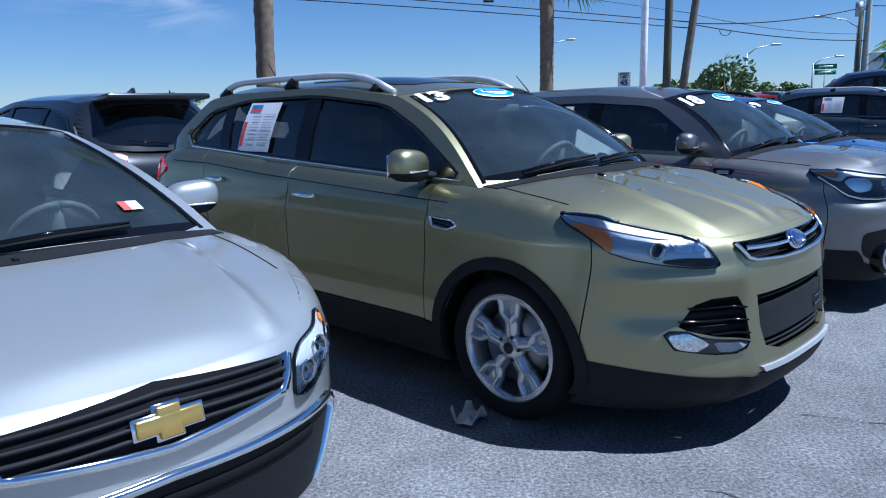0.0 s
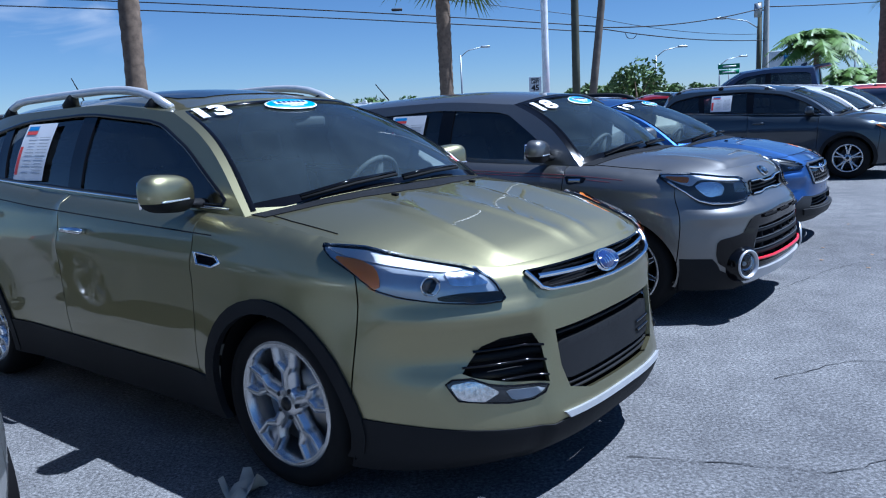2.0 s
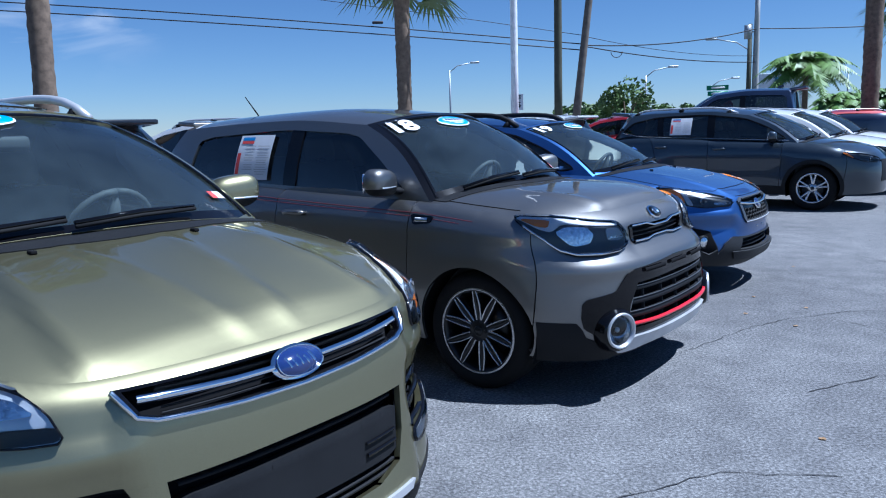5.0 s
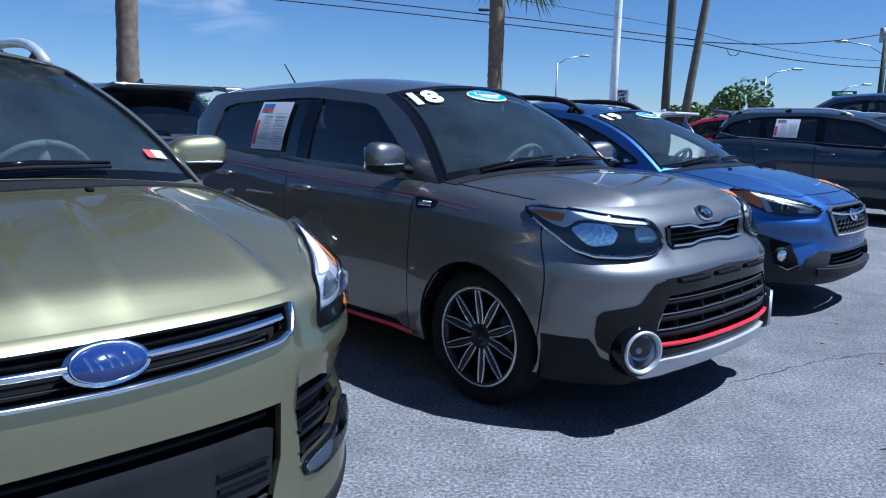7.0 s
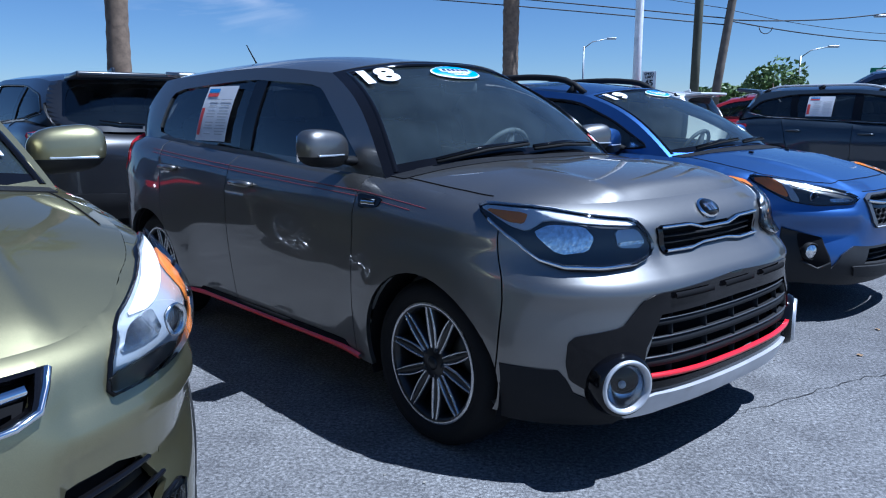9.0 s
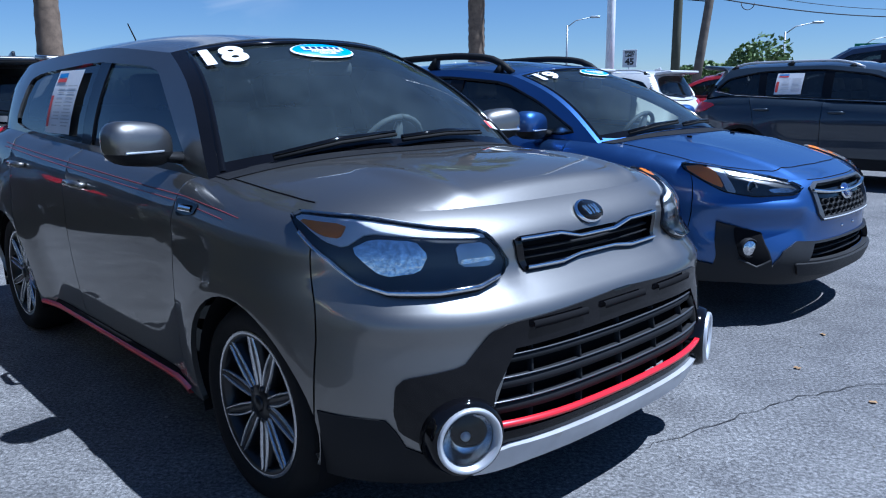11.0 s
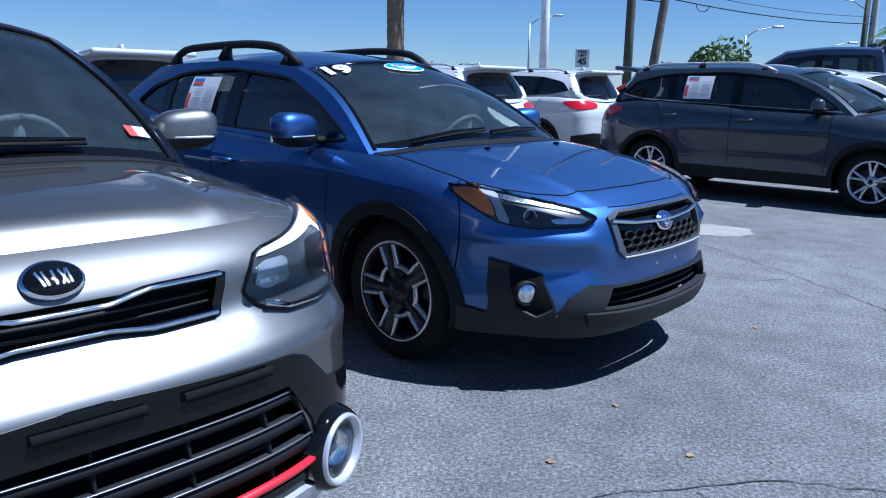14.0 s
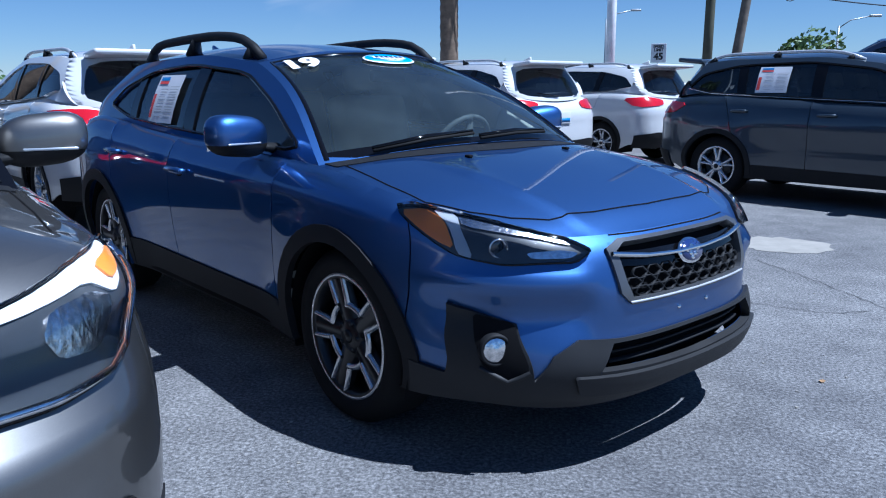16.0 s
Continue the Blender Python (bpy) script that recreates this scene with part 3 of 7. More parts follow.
def strip(fn, pts, width, mat, name, parent, off=0.002, thick=0.004, label="", closed=False, cell=0.03):
    """A narrow band along points of a surface's own plane."""
    bm = bmesh.new()
    q = []
    for i in range(len(pts) - (0 if closed else 1)):
        p, r = pts[i], pts[(i + 1) % len(pts)]
        n = max(1, int(math.hypot(r[0] - p[0], r[1] - p[1]) / cell))
        q += [(p[0] + (r[0] - p[0]) * k / n, p[1] + (r[1] - p[1]) * k / n) for k in range(n)]
    if not closed:
        q.append(pts[-1])
    m = len(q)
    lo, hi = [], []
    for i in range(m):
        a, b = (q[i - 1], q[(i + 1) % m]) if closed else (q[max(i - 1, 0)], q[min(i + 1, m - 1)])
        dx, dy = b[0] - a[0], b[1] - a[1]
        L = math.hypot(dx, dy) or 1
        w = width / 2
        lo.append((q[i][0] + dy / L * w, q[i][1] - dx / L * w))
        hi.append((q[i][0] - dy / L * w, q[i][1] + dx / L * w))
    A, B = fn(np.array(lo)), fn(np.array(hi))
    e = 0.004
    Q = np.array(q)
    dU, dV = fn(Q + [e, 0]) - fn(Q - [e, 0]), fn(Q + [0, e]) - fn(Q - [0, e])
    N = np.cross(dU, dV)
    N /= np.maximum(np.linalg.norm(N, axis=1), 1e-9)[:, None]
    C = fn(Q)
    out = (C - np.array([0, 0, 0.6]))
    out[:, 0] *= np.where(np.abs(C[:, 0]) > 1.9, 1.0, 0.05)
    N *= np.where((N * out).sum(1) < 0, -1, 1)[:, None]
    mk = lambda P: [bm.verts.new(p) for p in P]
    a0, a1, b1, b0 = mk(A + N * (off - thick)), mk(A * 0.85 + B * 0.15 + N * (off + thick)), mk(A * 0.15 + B * 0.85 + N * (off + thick)), mk(B + N * (off - thick))
    for i in range(m if closed else m - 1):
        j = (i + 1) % m
        for u, v in ((a0, a1), (a1, b1), (b1, b0)):
            bm.faces.new((u[i], u[j], v[j], v[i]))
    return part(name, bm, mat, parent, label)


def on(fn, bmf, cx, cy, su=1.0, sv=1.0, off=0.004):
    """Lays a flat mesh in x, y on a surface round (cx, cy); su and sv turn metres into the surface's own units."""
    P = np.array([(cx + v.co.x * su, cy + v.co.y * sv) for v in bmf.verts])
    Z = np.array([v.co.z for v in bmf.verts])
    C = fn(P)
    e = 0.004
    N = np.cross(fn(P + [e, 0]) - fn(P - [e, 0]), fn(P + [0, e]) - fn(P - [0, e]))
    N /= np.maximum(np.linalg.norm(N, axis=1), 1e-9)[:, None]
    out = C - np.array([0, 0, 0.6])
    N *= np.where((N * out).sum(1) < 0, -1, 1)[:, None]
    for v, p in zip(bmf.verts, C + N * (off + Z)[:, None]):
        v.co = p
    return bmf


def oval(rx, ry, n=28, thick=0.0):
    bm = bmesh.new()
    top = [bm.verts.new((rx * math.cos(2 * math.pi * k / n), ry * math.sin(2 * math.pi * k / n), thick)) for k in range(n)]
    c = bm.verts.new((0, 0, thick * 1.3))
    for k in range(n):
        bm.faces.new((c, top[k], top[(k + 1) % n]))
    low = [bm.verts.new((rx * 1.04 * math.cos(2 * math.pi * k / n), ry * 1.04 * math.sin(2 * math.pi * k / n), -0.003)) for k in range(n)]
    for k in range(n):
        bm.faces.new((top[k], low[k], low[(k + 1) % n], top[(k + 1) % n]))
    return bm


def rect(w, h, x=0.0, y=0.0, n=4):
    bm = bmesh.new()
    g = [[bm.verts.new((x - w / 2 + w * i / n, y - h / 2 + h * j / n, 0)) for j in range(n + 1)] for i in range(n + 1)]
    for i in range(n):
        for j in range(n):
            bm.faces.new((g[i][j], g[i + 1][j], g[i + 1][j + 1], g[i][j + 1]))
    return bm


def price_sheet(sh, car, x, z, w=0.3, h=0.42):
    """The printed sheet stuck inside a rear side window."""
    fn = sh.cabin
    s = part("price_sheet", on(fn, rect(w, h), x, z, off=0.006), PAPER, car, "printed white price sheet in the window")
    for name, ww, hh, dx, dy, m in (("heading", w * 0.36, h * 0.07, -w * 0.24, h * 0.42, PRINTBLUE), ("heading_band", w * 0.36, h * 0.06, -w * 0.24, h * 0.34, PRINTRED),
                                    ("red_block", w * 0.1, h * 0.5, -w * 0.42, -h * 0.15, PRINTRED)):
        part(name, on(fn, rect(ww, hh, dx, dy), x, z, off=0.0085), m, s)
    bm = bmesh.new()
    for k in range(13):
        for col, cw in ((-0.12, 0.3), (0.27, 0.36)):
            if k % 4 == 3 and col < 0:
                continue
            one = rect(w * cw * (1 - 0.07 * (k * 7 % 5)), h * 0.018, w * col, h * (0.25 - k * 0.052), 1)
            me = bpy.data.meshes.new("tmp")
            one.to_mesh(me)
            one.free()
            bm.from_mesh(me)
            bpy.data.meshes.remove(me)
    tagged(part("printed_lines", on(fn, bm, x, z, off=0.0085), PRINTGREY, s), kind="stuff")


def build_car(name, label, sp, paint, place, category="car"):
    """A whole car out of panels, glass, lamps, wheels and trim. place: x, y, heading in degrees."""
    sh = Shape(sp)
    car = new(name)
    cell = sp.get("cell", 0.06)
    wb, r, arch = sp["wb"], sp["tyre"], sp["arch"]
    L = sh.flank
    # flank outline, right side
    low = [(0.0, sp["lip"])] + [(sh.s("y", y), sp["lip"]) for y in (0.3, 0.5)] + [(sh.s("x", wb / 2 + arch + 0.22), sp.get("corner", sp["lip"] - 0.01))]
    sill = sp["sill"]
    for wx in (wb / 2, -wb / 2):
        a0 = math.asin(max(-1, min(1, (sill - r) / arch)))
        for k in range(25):
            a = a0 + (math.pi - 2 * a0) * k / 24
            low.append((sh.s("x", wx + arch * math.cos(a)), r + arch * math.sin(a)))
    low += [(sh.s("x", -wb / 2 - arch - 0.2), sp["tail_low"]), (sh.end - 0.3, sp["tail_low"]), (sh.end, sp["tail_low"])]
    up = [(s, float(sh.sh(s))) for s in np.linspace(sh.end, 0, 140)]
    full = low + up
    cuts = [[(sh.s("x", c[0]), c[1]), (sh.s("x", c[2]), c[3])] for c in sp["cuts"]]

    def side_of(poly, cut, after):
        (x0, z0), (x1, z1) = cut
        dx, dz = x1 - x0, z1 - z0
        n = math.hypot(dx, dz)
        a, b = dz / n, -dx / n
        if a < 0:
            a, b = -a, -b
        c = a * x0 + b * z0
        return clip(poly, -a, -b, -(c + 0.003)) if after else clip(poly, a, b, c - 0.003)
    names = ["front_bumper", "front_wing", "front_door", "rear_door", "rear_wing"]
    for i, nm in enumerate(names):
        z = full
        if i > 0:
            z = side_of(z, cuts[i - 1], True)
        if i < len(cuts):
            z = side_of(z, cuts[i], False)
        if i == 0:
            rt = [p for p in z if p[0] > 1e-6]
            k = min(range(len(rt)), key=lambda j: rt[j][0] + (100 if rt[j][1] > sp["lip"] + 0.05 else 0))
            rt = rt[k:] + rt[:k]
            whole = rt + [(-p[0], p[1]) for p in rt[::-1]]
            part(nm, patch(whole, L, sp.get("fine", 0.06), [sh.pts(h) for h in sp.get("holes", [])]), paint, car)
        elif i == len(cuts):
            for sgn in (1, -1):
                part(nm, patch([(sgn * p[0], p[1]) for p in z], L, cell), paint, car)
        else:
            for sgn in (1, -1):
                part(nm, patch([(sgn * p[0], p[1]) for p in z], L, sp.get("fine", cell) if i == 1 else cell), paint, car)
    # bonnet and cowl
    xa = sp["a_pillar"][0]
    e = [i for i in range(len(sh.bx)) if sh.bx[i] >= xa]
    right = [(sh.bx[i], -sh.by[i]) for i in e[::3]]
    base = sh.screen(np.array([(v, 0.0) for v in np.linspace(-1, 1, 25)]))
    rear = [(p[0], p[1]) for p in base]
    left = [(sh.bx[i], sh.by[i]) for i in e[::3]][::-1]
    part("bonnet", patch(right + rear + left[:-1], sh.bonnet, sp.get("fine", 0.06), depth=0.012), paint, car)
    cow = [(p[0] + 0.11 - 0.02 * abs(p[1]), p[1] * 0.97) for p in base] + [(p[0] - 0.02, p[1] * 0.97) for p in base[::-1]]
    part("cowl", patch(cow, sh.bonnet, 0.06, off=0.004, depth=0.012), PLASTIC, car, "black plastic wiper cowl")
    # cabin sides with the window opening
    hs = np.linspace(0, 1, 12)
    ap, dp = sh.apillar(hs), sh.dpillar(hs)
    xr, xf = sp["d_pillar"][1], sp["a_pillar"][1]
    side = list(zip(ap[0], ap[2])) + [(x, float(sh.top(x))) for x in np.linspace(xf, xr, 22)[1:-1]] + list(zip(dp[0], dp[2]))[::-1]
    side += [(x, float(sh.edge(np.array([x]))[1][0])) for x in np.linspace(sp["d_pillar"][0], sp["a_pillar"][0], 30)[1:-1]]
    dlo = soften(sp["dlo"], 2, 0.12)
    for sg in (-1, 1):
        fn = (lambda q, g=sg: sh.cabin(q, g))
        part("cabin_side", patch(side, fn, 0.07, [dlo], depth=0.03), sp.get("pillar_mat", paint), car)
        part("side_window", patch(dlo, fn, 0.1, off=-0.012, depth=0), DARKGLASS, car, "dark tinted side glass")
        if sp.get("dlo_trim"):
            strip(fn, dlo, 0.016, GLOSS, "window_seal", car, 0.004, 0.004, closed=True)
            if sp["dlo_trim"] is not GLOSS:
                low_ = sp["dlo"]
                k_ = min(range(len(low_)), key=lambda i: low_[i][0])
                strip(fn, [(x, z - 0.010) for x, z in low_[k_:] + low_[:1]], 0.012, sp["dlo_trim"], "window_trim", car, 0.006, 0.003)
        for px, w, slant in sp["posts"]:
            zt, zb = float(sh.top(px)) - 0.05, float(sh.edge(np.array([px]))[1][0]) + 0.01
            po = [(px - w / 2, zb), (px + w / 2, zb), (px + w / 2 + slant, zt), (px - w / 2 + slant, zt)]
            part("window_post", patch(po, fn, 0.08, off=-0.003, depth=0.01), GLOSS, car, "black window pillar")
    # windscreen
    frame_o = [(-1, 0), (1, 0), (1, 1), (-1, 1)]
    v0 = sp.get("ws_v", 0.9)
    glass_o = [(-v0 - 0.02, 0.0), (v0 + 0.02, 0.0), (v0, 0.5), (v0 - 0.01, 0.95), (-v0 + 0.01, 0.95), (-v0, 0.5)]
    part("screen_surround", patch(frame_o, sh.screen, 0.08, [soften([(x, max(y, 0.002)) for x, y in glass_o], 2, 0.08)], depth=0.02), sp.get("screen_mat", paint), car)
    part("windscreen", patch(glass_o, sh.screen, 0.1, off=-0.008, depth=0), GLASS, car, "laminated windscreen glass")
    strip(sh.screen, [(v0 + 0.012, 0.02), (v0 - 0.005, 0.5), (v0 - 0.02, 0.955), (-v0 + 0.02, 0.955), (-v0 + 0.005, 0.5), (-v0 - 0.012, 0.02)], 0.028, GLOSS, "screen_seal", car, 0.001, 0.003, cell=0.08)
    bm = patch([(-v0, 0.0), (v0, 0.0), (v0, 0.07), (0, 0.05), (-v0, 0.07)], sh.screen, 0.08, off=-0.004, depth=0)
    part("screen_band", bm, GLOSS, car)
    # rear screen
    part("tailgate", patch([(-1, 0), (1, 0), (1, 1), (-1, 1)], sh.tail, 0.1, [soften([(-0.85, 0.1), (0.85, 0.1), (0.78, 0.88), (-0.78, 0.88)], 2, 0.1)], depth=0.02), paint, car)
    part("rear_screen", patch([(-0.86, 0.09), (0.86, 0.09), (0.79, 0.89), (-0.79, 0.89)], sh.tail, 0.12, off=-0.006, depth=0), DARKGLASS, car, "dark tinted rear glass")
    # roof
    vv = np.linspace(-1, 1, 21)
    ft, bt = sh.screen(np.array([(v, 1.0) for v in vv])), sh.tail(np.array([(v, 1.0) for v in vv]))
    ro = [(p[0], p[1]) for p in ft] + [(x, float(sh.w1(x))) for x in np.linspace(xf, xr, 18)[1:-1]] + [(p[0], p[1]) for p in bt[::-1]] + [(x, -float(sh.w1(x))) for x in np.linspace(xr, xf, 18)[1:-1]]
    part("roof", patch(ro, sh.roof, 0.1, depth=0.012), sp.get("roof_mat", paint), car)
    # inside and underneath
    bm = box(bmesh.new(), (wb - 2 * arch - 0.06, sh.W * 1.9, 0.05), pose(0, 0, sill + 0.03))
    box(bm, (sh.F - sh.R - 1.0, sh.W * 1.25, 0.05), pose((sh.F + sh.R) / 2, 0, sill + 0.08))
    part("floor_pan", bm, DARK, car)
    # two unseen slabs, added to keep sunlight from leaking under the nose
    part("under_light_block", box(bmesh.new(), (0.62, sh.W * 1.3, 0.03), pose(sh.F - 0.58, 0, sp["lip"] + 0.03)), DARK, car)
    part("nose_light_block", box(bmesh.new(), (0.2, sh.W * 0.75, 0.03), pose(sh.F - 0.20, 0, sp["lip"] + 0.03)), DARK, car)
    bm = box(bmesh.new(), (0.5, sh.W * 1.6, 0.5), pose(sp["screen"][0] - 0.02, 0, float(sh.hc(sp["screen"][0])) - 0.36), 0.08)
    part("dashboard", bm, DASH, car)
    sx = sp["screen"][0] - 1.12
    for y in (0.37, -0.37):
        seat(car, sx, y, sill + 0.36, cloth=sp.get("cloth"))
    seat(car, sx - 0.95, 0, sill + 0.38, sh.W * 1.4, sp.get("cloth"))
    bm = bmesh.new()
    n = 24
    c = Matrix.Translation((sp["screen"][0] - 0.62, 0.37, float(sh.hc(sp["screen"][0])) - 0.07)) @ pose(0, 0, 0, 0, -62, 0)
    tube([c @ Vector((0.185 * math.cos(2 * math.pi * k / n), 0.185 * math.sin(2 * math.pi * k / n), 0)) for k in range(n + 1)], 0.016, 8, bm)
    tube([c @ Vector((-0.17, 0, 0)), c @ Vector((0, 0, -0.03)), c @ Vector((0.17, 0, 0))], [0.015, 0.045, 0.015], 8, bm)
    part("steering_wheel", bm, DASH, car)
    bm = box(bmesh.new(), (0.03, 0.22, 0.06), pose(sp["screen"][1] + 0.12, 0, float(sh.mid(sp["screen"][1])) - 0.13), 0.02)
    part("inner_mirror", bm, DASH, car)
    for wx in (wb / 2, -wb / 2):
        for sg in (-1, 1):
            bm = bmesh.new()
            n = 20
            row = []
            for k in range(n + 1):
                a = -0.35 + (math.pi + 0.7) * k / n
                row.append([bm.verts.new((wx + (arch + 0.012) * math.cos(a), sg * y, r + (arch + 0.012) * math.sin(a))) for y in (sh.W - 0.03, sh.W - 0.4)])
            for p, q in zip(row, row[1:]):
                bm.faces.new((p[0], p[1], q[1], q[0]))
            bm.faces.new([q[1] for q in row])
            part("wheel_liner", bm, DARK, car)
            spoked_wheel(sp["wheel"], r, sp["rim"], 0.21, car, wx, sg * sp.get("wheel_y", sh.W - 0.045), sg)
    # cladding
    if sp.get("clad"):
        z1 = sp["clad"]
        for sgn in (1, -1):
            x0, x1 = wb / 2 - arch * 0.98, -wb / 2 + arch * 0.98
            po = [(sh.s("x", x0), sill - 0.005), (sh.s("x", x0), z1), (sh.s("x", x1), z1 + 0.02), (sh.s("x", x1), sill - 0.005)]
            part("sill_cladding", patch([(sgn * p[0], p[1]) for p in po], L, 0.1, off=0.009, depth=0.03), PLASTIC, car, "black plastic sill cladding")
            for wx in (wb / 2, -wb / 2):
                w = sp.get("arch_trim", 0.055)
                o, i_ = [], []
                a0 = -0.4
                for k in range(25):
                    a = a0 + (math.pi - 2 * a0) * k / 24
                    zz = lambda rr: max(sill, r + rr * math.sin(a))
                    o.append((sh.s("x", wx + (arch + w) * math.cos(a)), zz(arch + w)))
                    i_.append((sh.s("x", wx + (arch - 0.006) * math.cos(a)), zz(arch - 0.006)))
                po = o + i_[::-1]
                part("arch_trim", patch([(sgn * p[0], p[1]) for p in po], L, 0.07, off=0.012, depth=0.03), PLASTIC, car, "black plastic wheel arch trim")
    # bonnet gap, handles, mirrors, wipers, plate, rails
    if sp.get("bonnet_gap"):
        g = sp["bonnet_gap"]
        for sgn in (1, -1):
            strip(sh.bonnet, [(x, sgn * y) for x, y in g], 0.004, DARK, "panel_gap", car, 0.002, 0.0012, cell=0.03)
        if sp.get("gap_front"):
            strip(sh.bonnet, [(g[-1][0], -g[-1][1])] + sp.get("gap_front", []) + [(g[-1][0], g[-1][1])], 0.0035, DARK, "panel_gap", car, 0.003, 0.0015, cell=0.02)
    for x, z in sp["handles"]:
        for sg in (-1, 1):
            handle(sh, car, x, z, sg, sp.get("handle_mat", paint))
    mx, mz = sp["mirror"]
    for sg in (-1, 1):
        door_mirror(sh, car, sp.get("mirror_mat", paint), mx, mz, sg, sp.get("mirror_size", 1.0))
    for v0_, v1_ in ((0.75, 0.12), (0.1, -0.52)):
        p = sh.screen(np.array([(-v0_, 0.02), (-v0_ * 0.5 - v1_ * 0.5, 0.045), (-v1_, 0.06)]))
        p[:, 2] += 0.022
        p[:, 0] += 0.02
        part("wiper", tube(p, [0.009, 0.012, 0.006], 6), GLOSS, car, "black wiper arm")
        p[:, 0] += 0.006
        p[:, 2] -= 0.012
        part("wiper_blade", tube(p, 0.008, 6), RUBBER, car)
    if sp.get("rails"):
        rx0, rx1, up_, mat, w = sp["rails"]
        for sg in (-1, 1):
            xs = np.linspace(rx0, rx1, 17)
            pts = []
            for k, x in enumerate(xs):
                t = k / 16
                lift = up_ * min(1, min(t, 1 - t) * 7) ** 0.6
                pts.append((x, sg * (float(sh.w1(x)) - 0.05), float(sh.roof(np.array([[x, float(sh.w1(x)) - 0.05]]))[0, 2]) + lift))
            rail = part("roof_rail", tube(pts, w, 8), mat, car, "raised roof rail")
            for k in sp.get("rail_feet", (1, 8, 15)):
                p = pts[k]
                part("rail_foot", tube([(p[0] - 0.05, p[1], p[2] - up_ - 0.01), (p[0], p[1], p[2] + 0.005)], [0.05, 0.02], 8), PLASTIC, rail)
    # rear lamps and plate
    for sgn in (1, -1):
        po = sh.pts(sp["tail_lamp"])
        part("tail_lamp", patch([(sgn * p[0], p[1]) for p in soften(po, 1, 0.2)], L, 0.06, off=0.012, depth=0.03), REDLENS, car, "red tail lamp")
    pz = sp.get("plate_z", 0.85)
    q = L(np.array([[sh.end - 0.001, pz]]))[0]
    pl = part("plate", box(bmesh.new(), (0.012, 0.31, 0.16), pose(q[0] - 0.012, 0, pz), 0.004), PAPER, car, "dealer plate in a black frame")
    part("plate_band", box(bmesh.new(), (0.004, 0.27, 0.05), pose(q[0] - 0.02, 0, pz - 0.03)), PRINTBLUE, pl)
    if sp.get("details"):
        sp["details"](sh, car, paint)
    x, y, hd = place
    car.matrix_world = pose(x, y, 0, 0, 0, hd)
    tagged(car, label, category)
    return sh, car


def pair(sh, pts):
    """The outlines of a thing on both front corners."""
    p = sh.pts(pts)
    return [p, [(-a, b) for a, b in p]]


def head_lamp(sh, car, outline, amber, bowls, bezel=None, brow=None, drl=None, inner=None):
    for sgn in (1, -1):
        fl = lambda pts, n=1: [(sgn * a, b) for a, b in soften(sh.pts(pts), n, 0.18)]
        o = fl(outline, 2)
        lamp = part("headlight", patch(o, sh.flank, 0.03, off=0.004, depth=0.02), inner or HOUSING, car, "clear headlight with an amber corner")
        if bezel:
            part("bezel", patch(fl(bezel), sh.flank, 0.03, off=0.006, depth=0.006), LAMPGREY, lamp)
        if brow:
            part("brow", patch(fl(brow), sh.flank, 0.03, off=0.008, depth=0.006), DECAL, lamp, "bright upper strip")
        if drl:
            strip(sh.flank, [(sgn * a, b) for a, b in sh.pts(drl)], 0.016, BOWL, "light_bar", lamp, 0.009, 0.004)
        part("amber_reflector", patch(fl(amber), sh.flank, 0.03, off=0.012, depth=0.006), AMBER, lamp, "amber side reflector")
        for (y, z, r) in bowls:
            s = sh.s("y", y)
            p = sh.flank(np.array([[sgn * s, z], [sgn * s + 0.01, z]]))
            i = np.interp(abs(s), sh.S, sh.NX), np.interp(abs(s), sh.S, sh.NY)
            ang = math.degrees(math.atan2(-sgn * i[1], i[0]))
            m = Matrix.Translation(p[0]) @ pose(0, 0, 0, 0, 0, ang * 0.55 + 90)
            bm = lathe([(r, -0.012), (r * 0.96, -0.02), (r * 0.85, -0.008), (r * 0.6, 0.002), (r * 0.3, 0.004)], 24, None, m)
            b = part("reflector", bm, BOWL, lamp, "chrome lamp bowl")
            part("projector", ball(bmesh.new(), r * 0.3, m @ Matrix.Translation((0, -0.004, 0)) @ Matrix.Diagonal((1, 0.5, 1, 1)), 16), GLOSS, b)
        part("lens", patch(o, sh.flank, 0.03, off=0.024, depth=0.024), LENS, lamp, "clear plastic lens")
        strip(sh.flank, o, 0.006, GLOSS, "lamp_edge", lamp, 0.005, 0.006, closed=True)


def both(half):
    """A whole outline from its right half, which runs from the middle of the top to the middle of the bottom."""
    return half + [(k, -y if k == "y" else y, z) for k, y, z in half[::-1] if not (k == "y" and y == 0)]


def whole(sh, half):
    """The same, on the surface itself, for outlines that reach round the corners."""
    p = sh.pts(half)
    return p + [(-a, b) for a, b in p[::-1] if a > 1e-6]


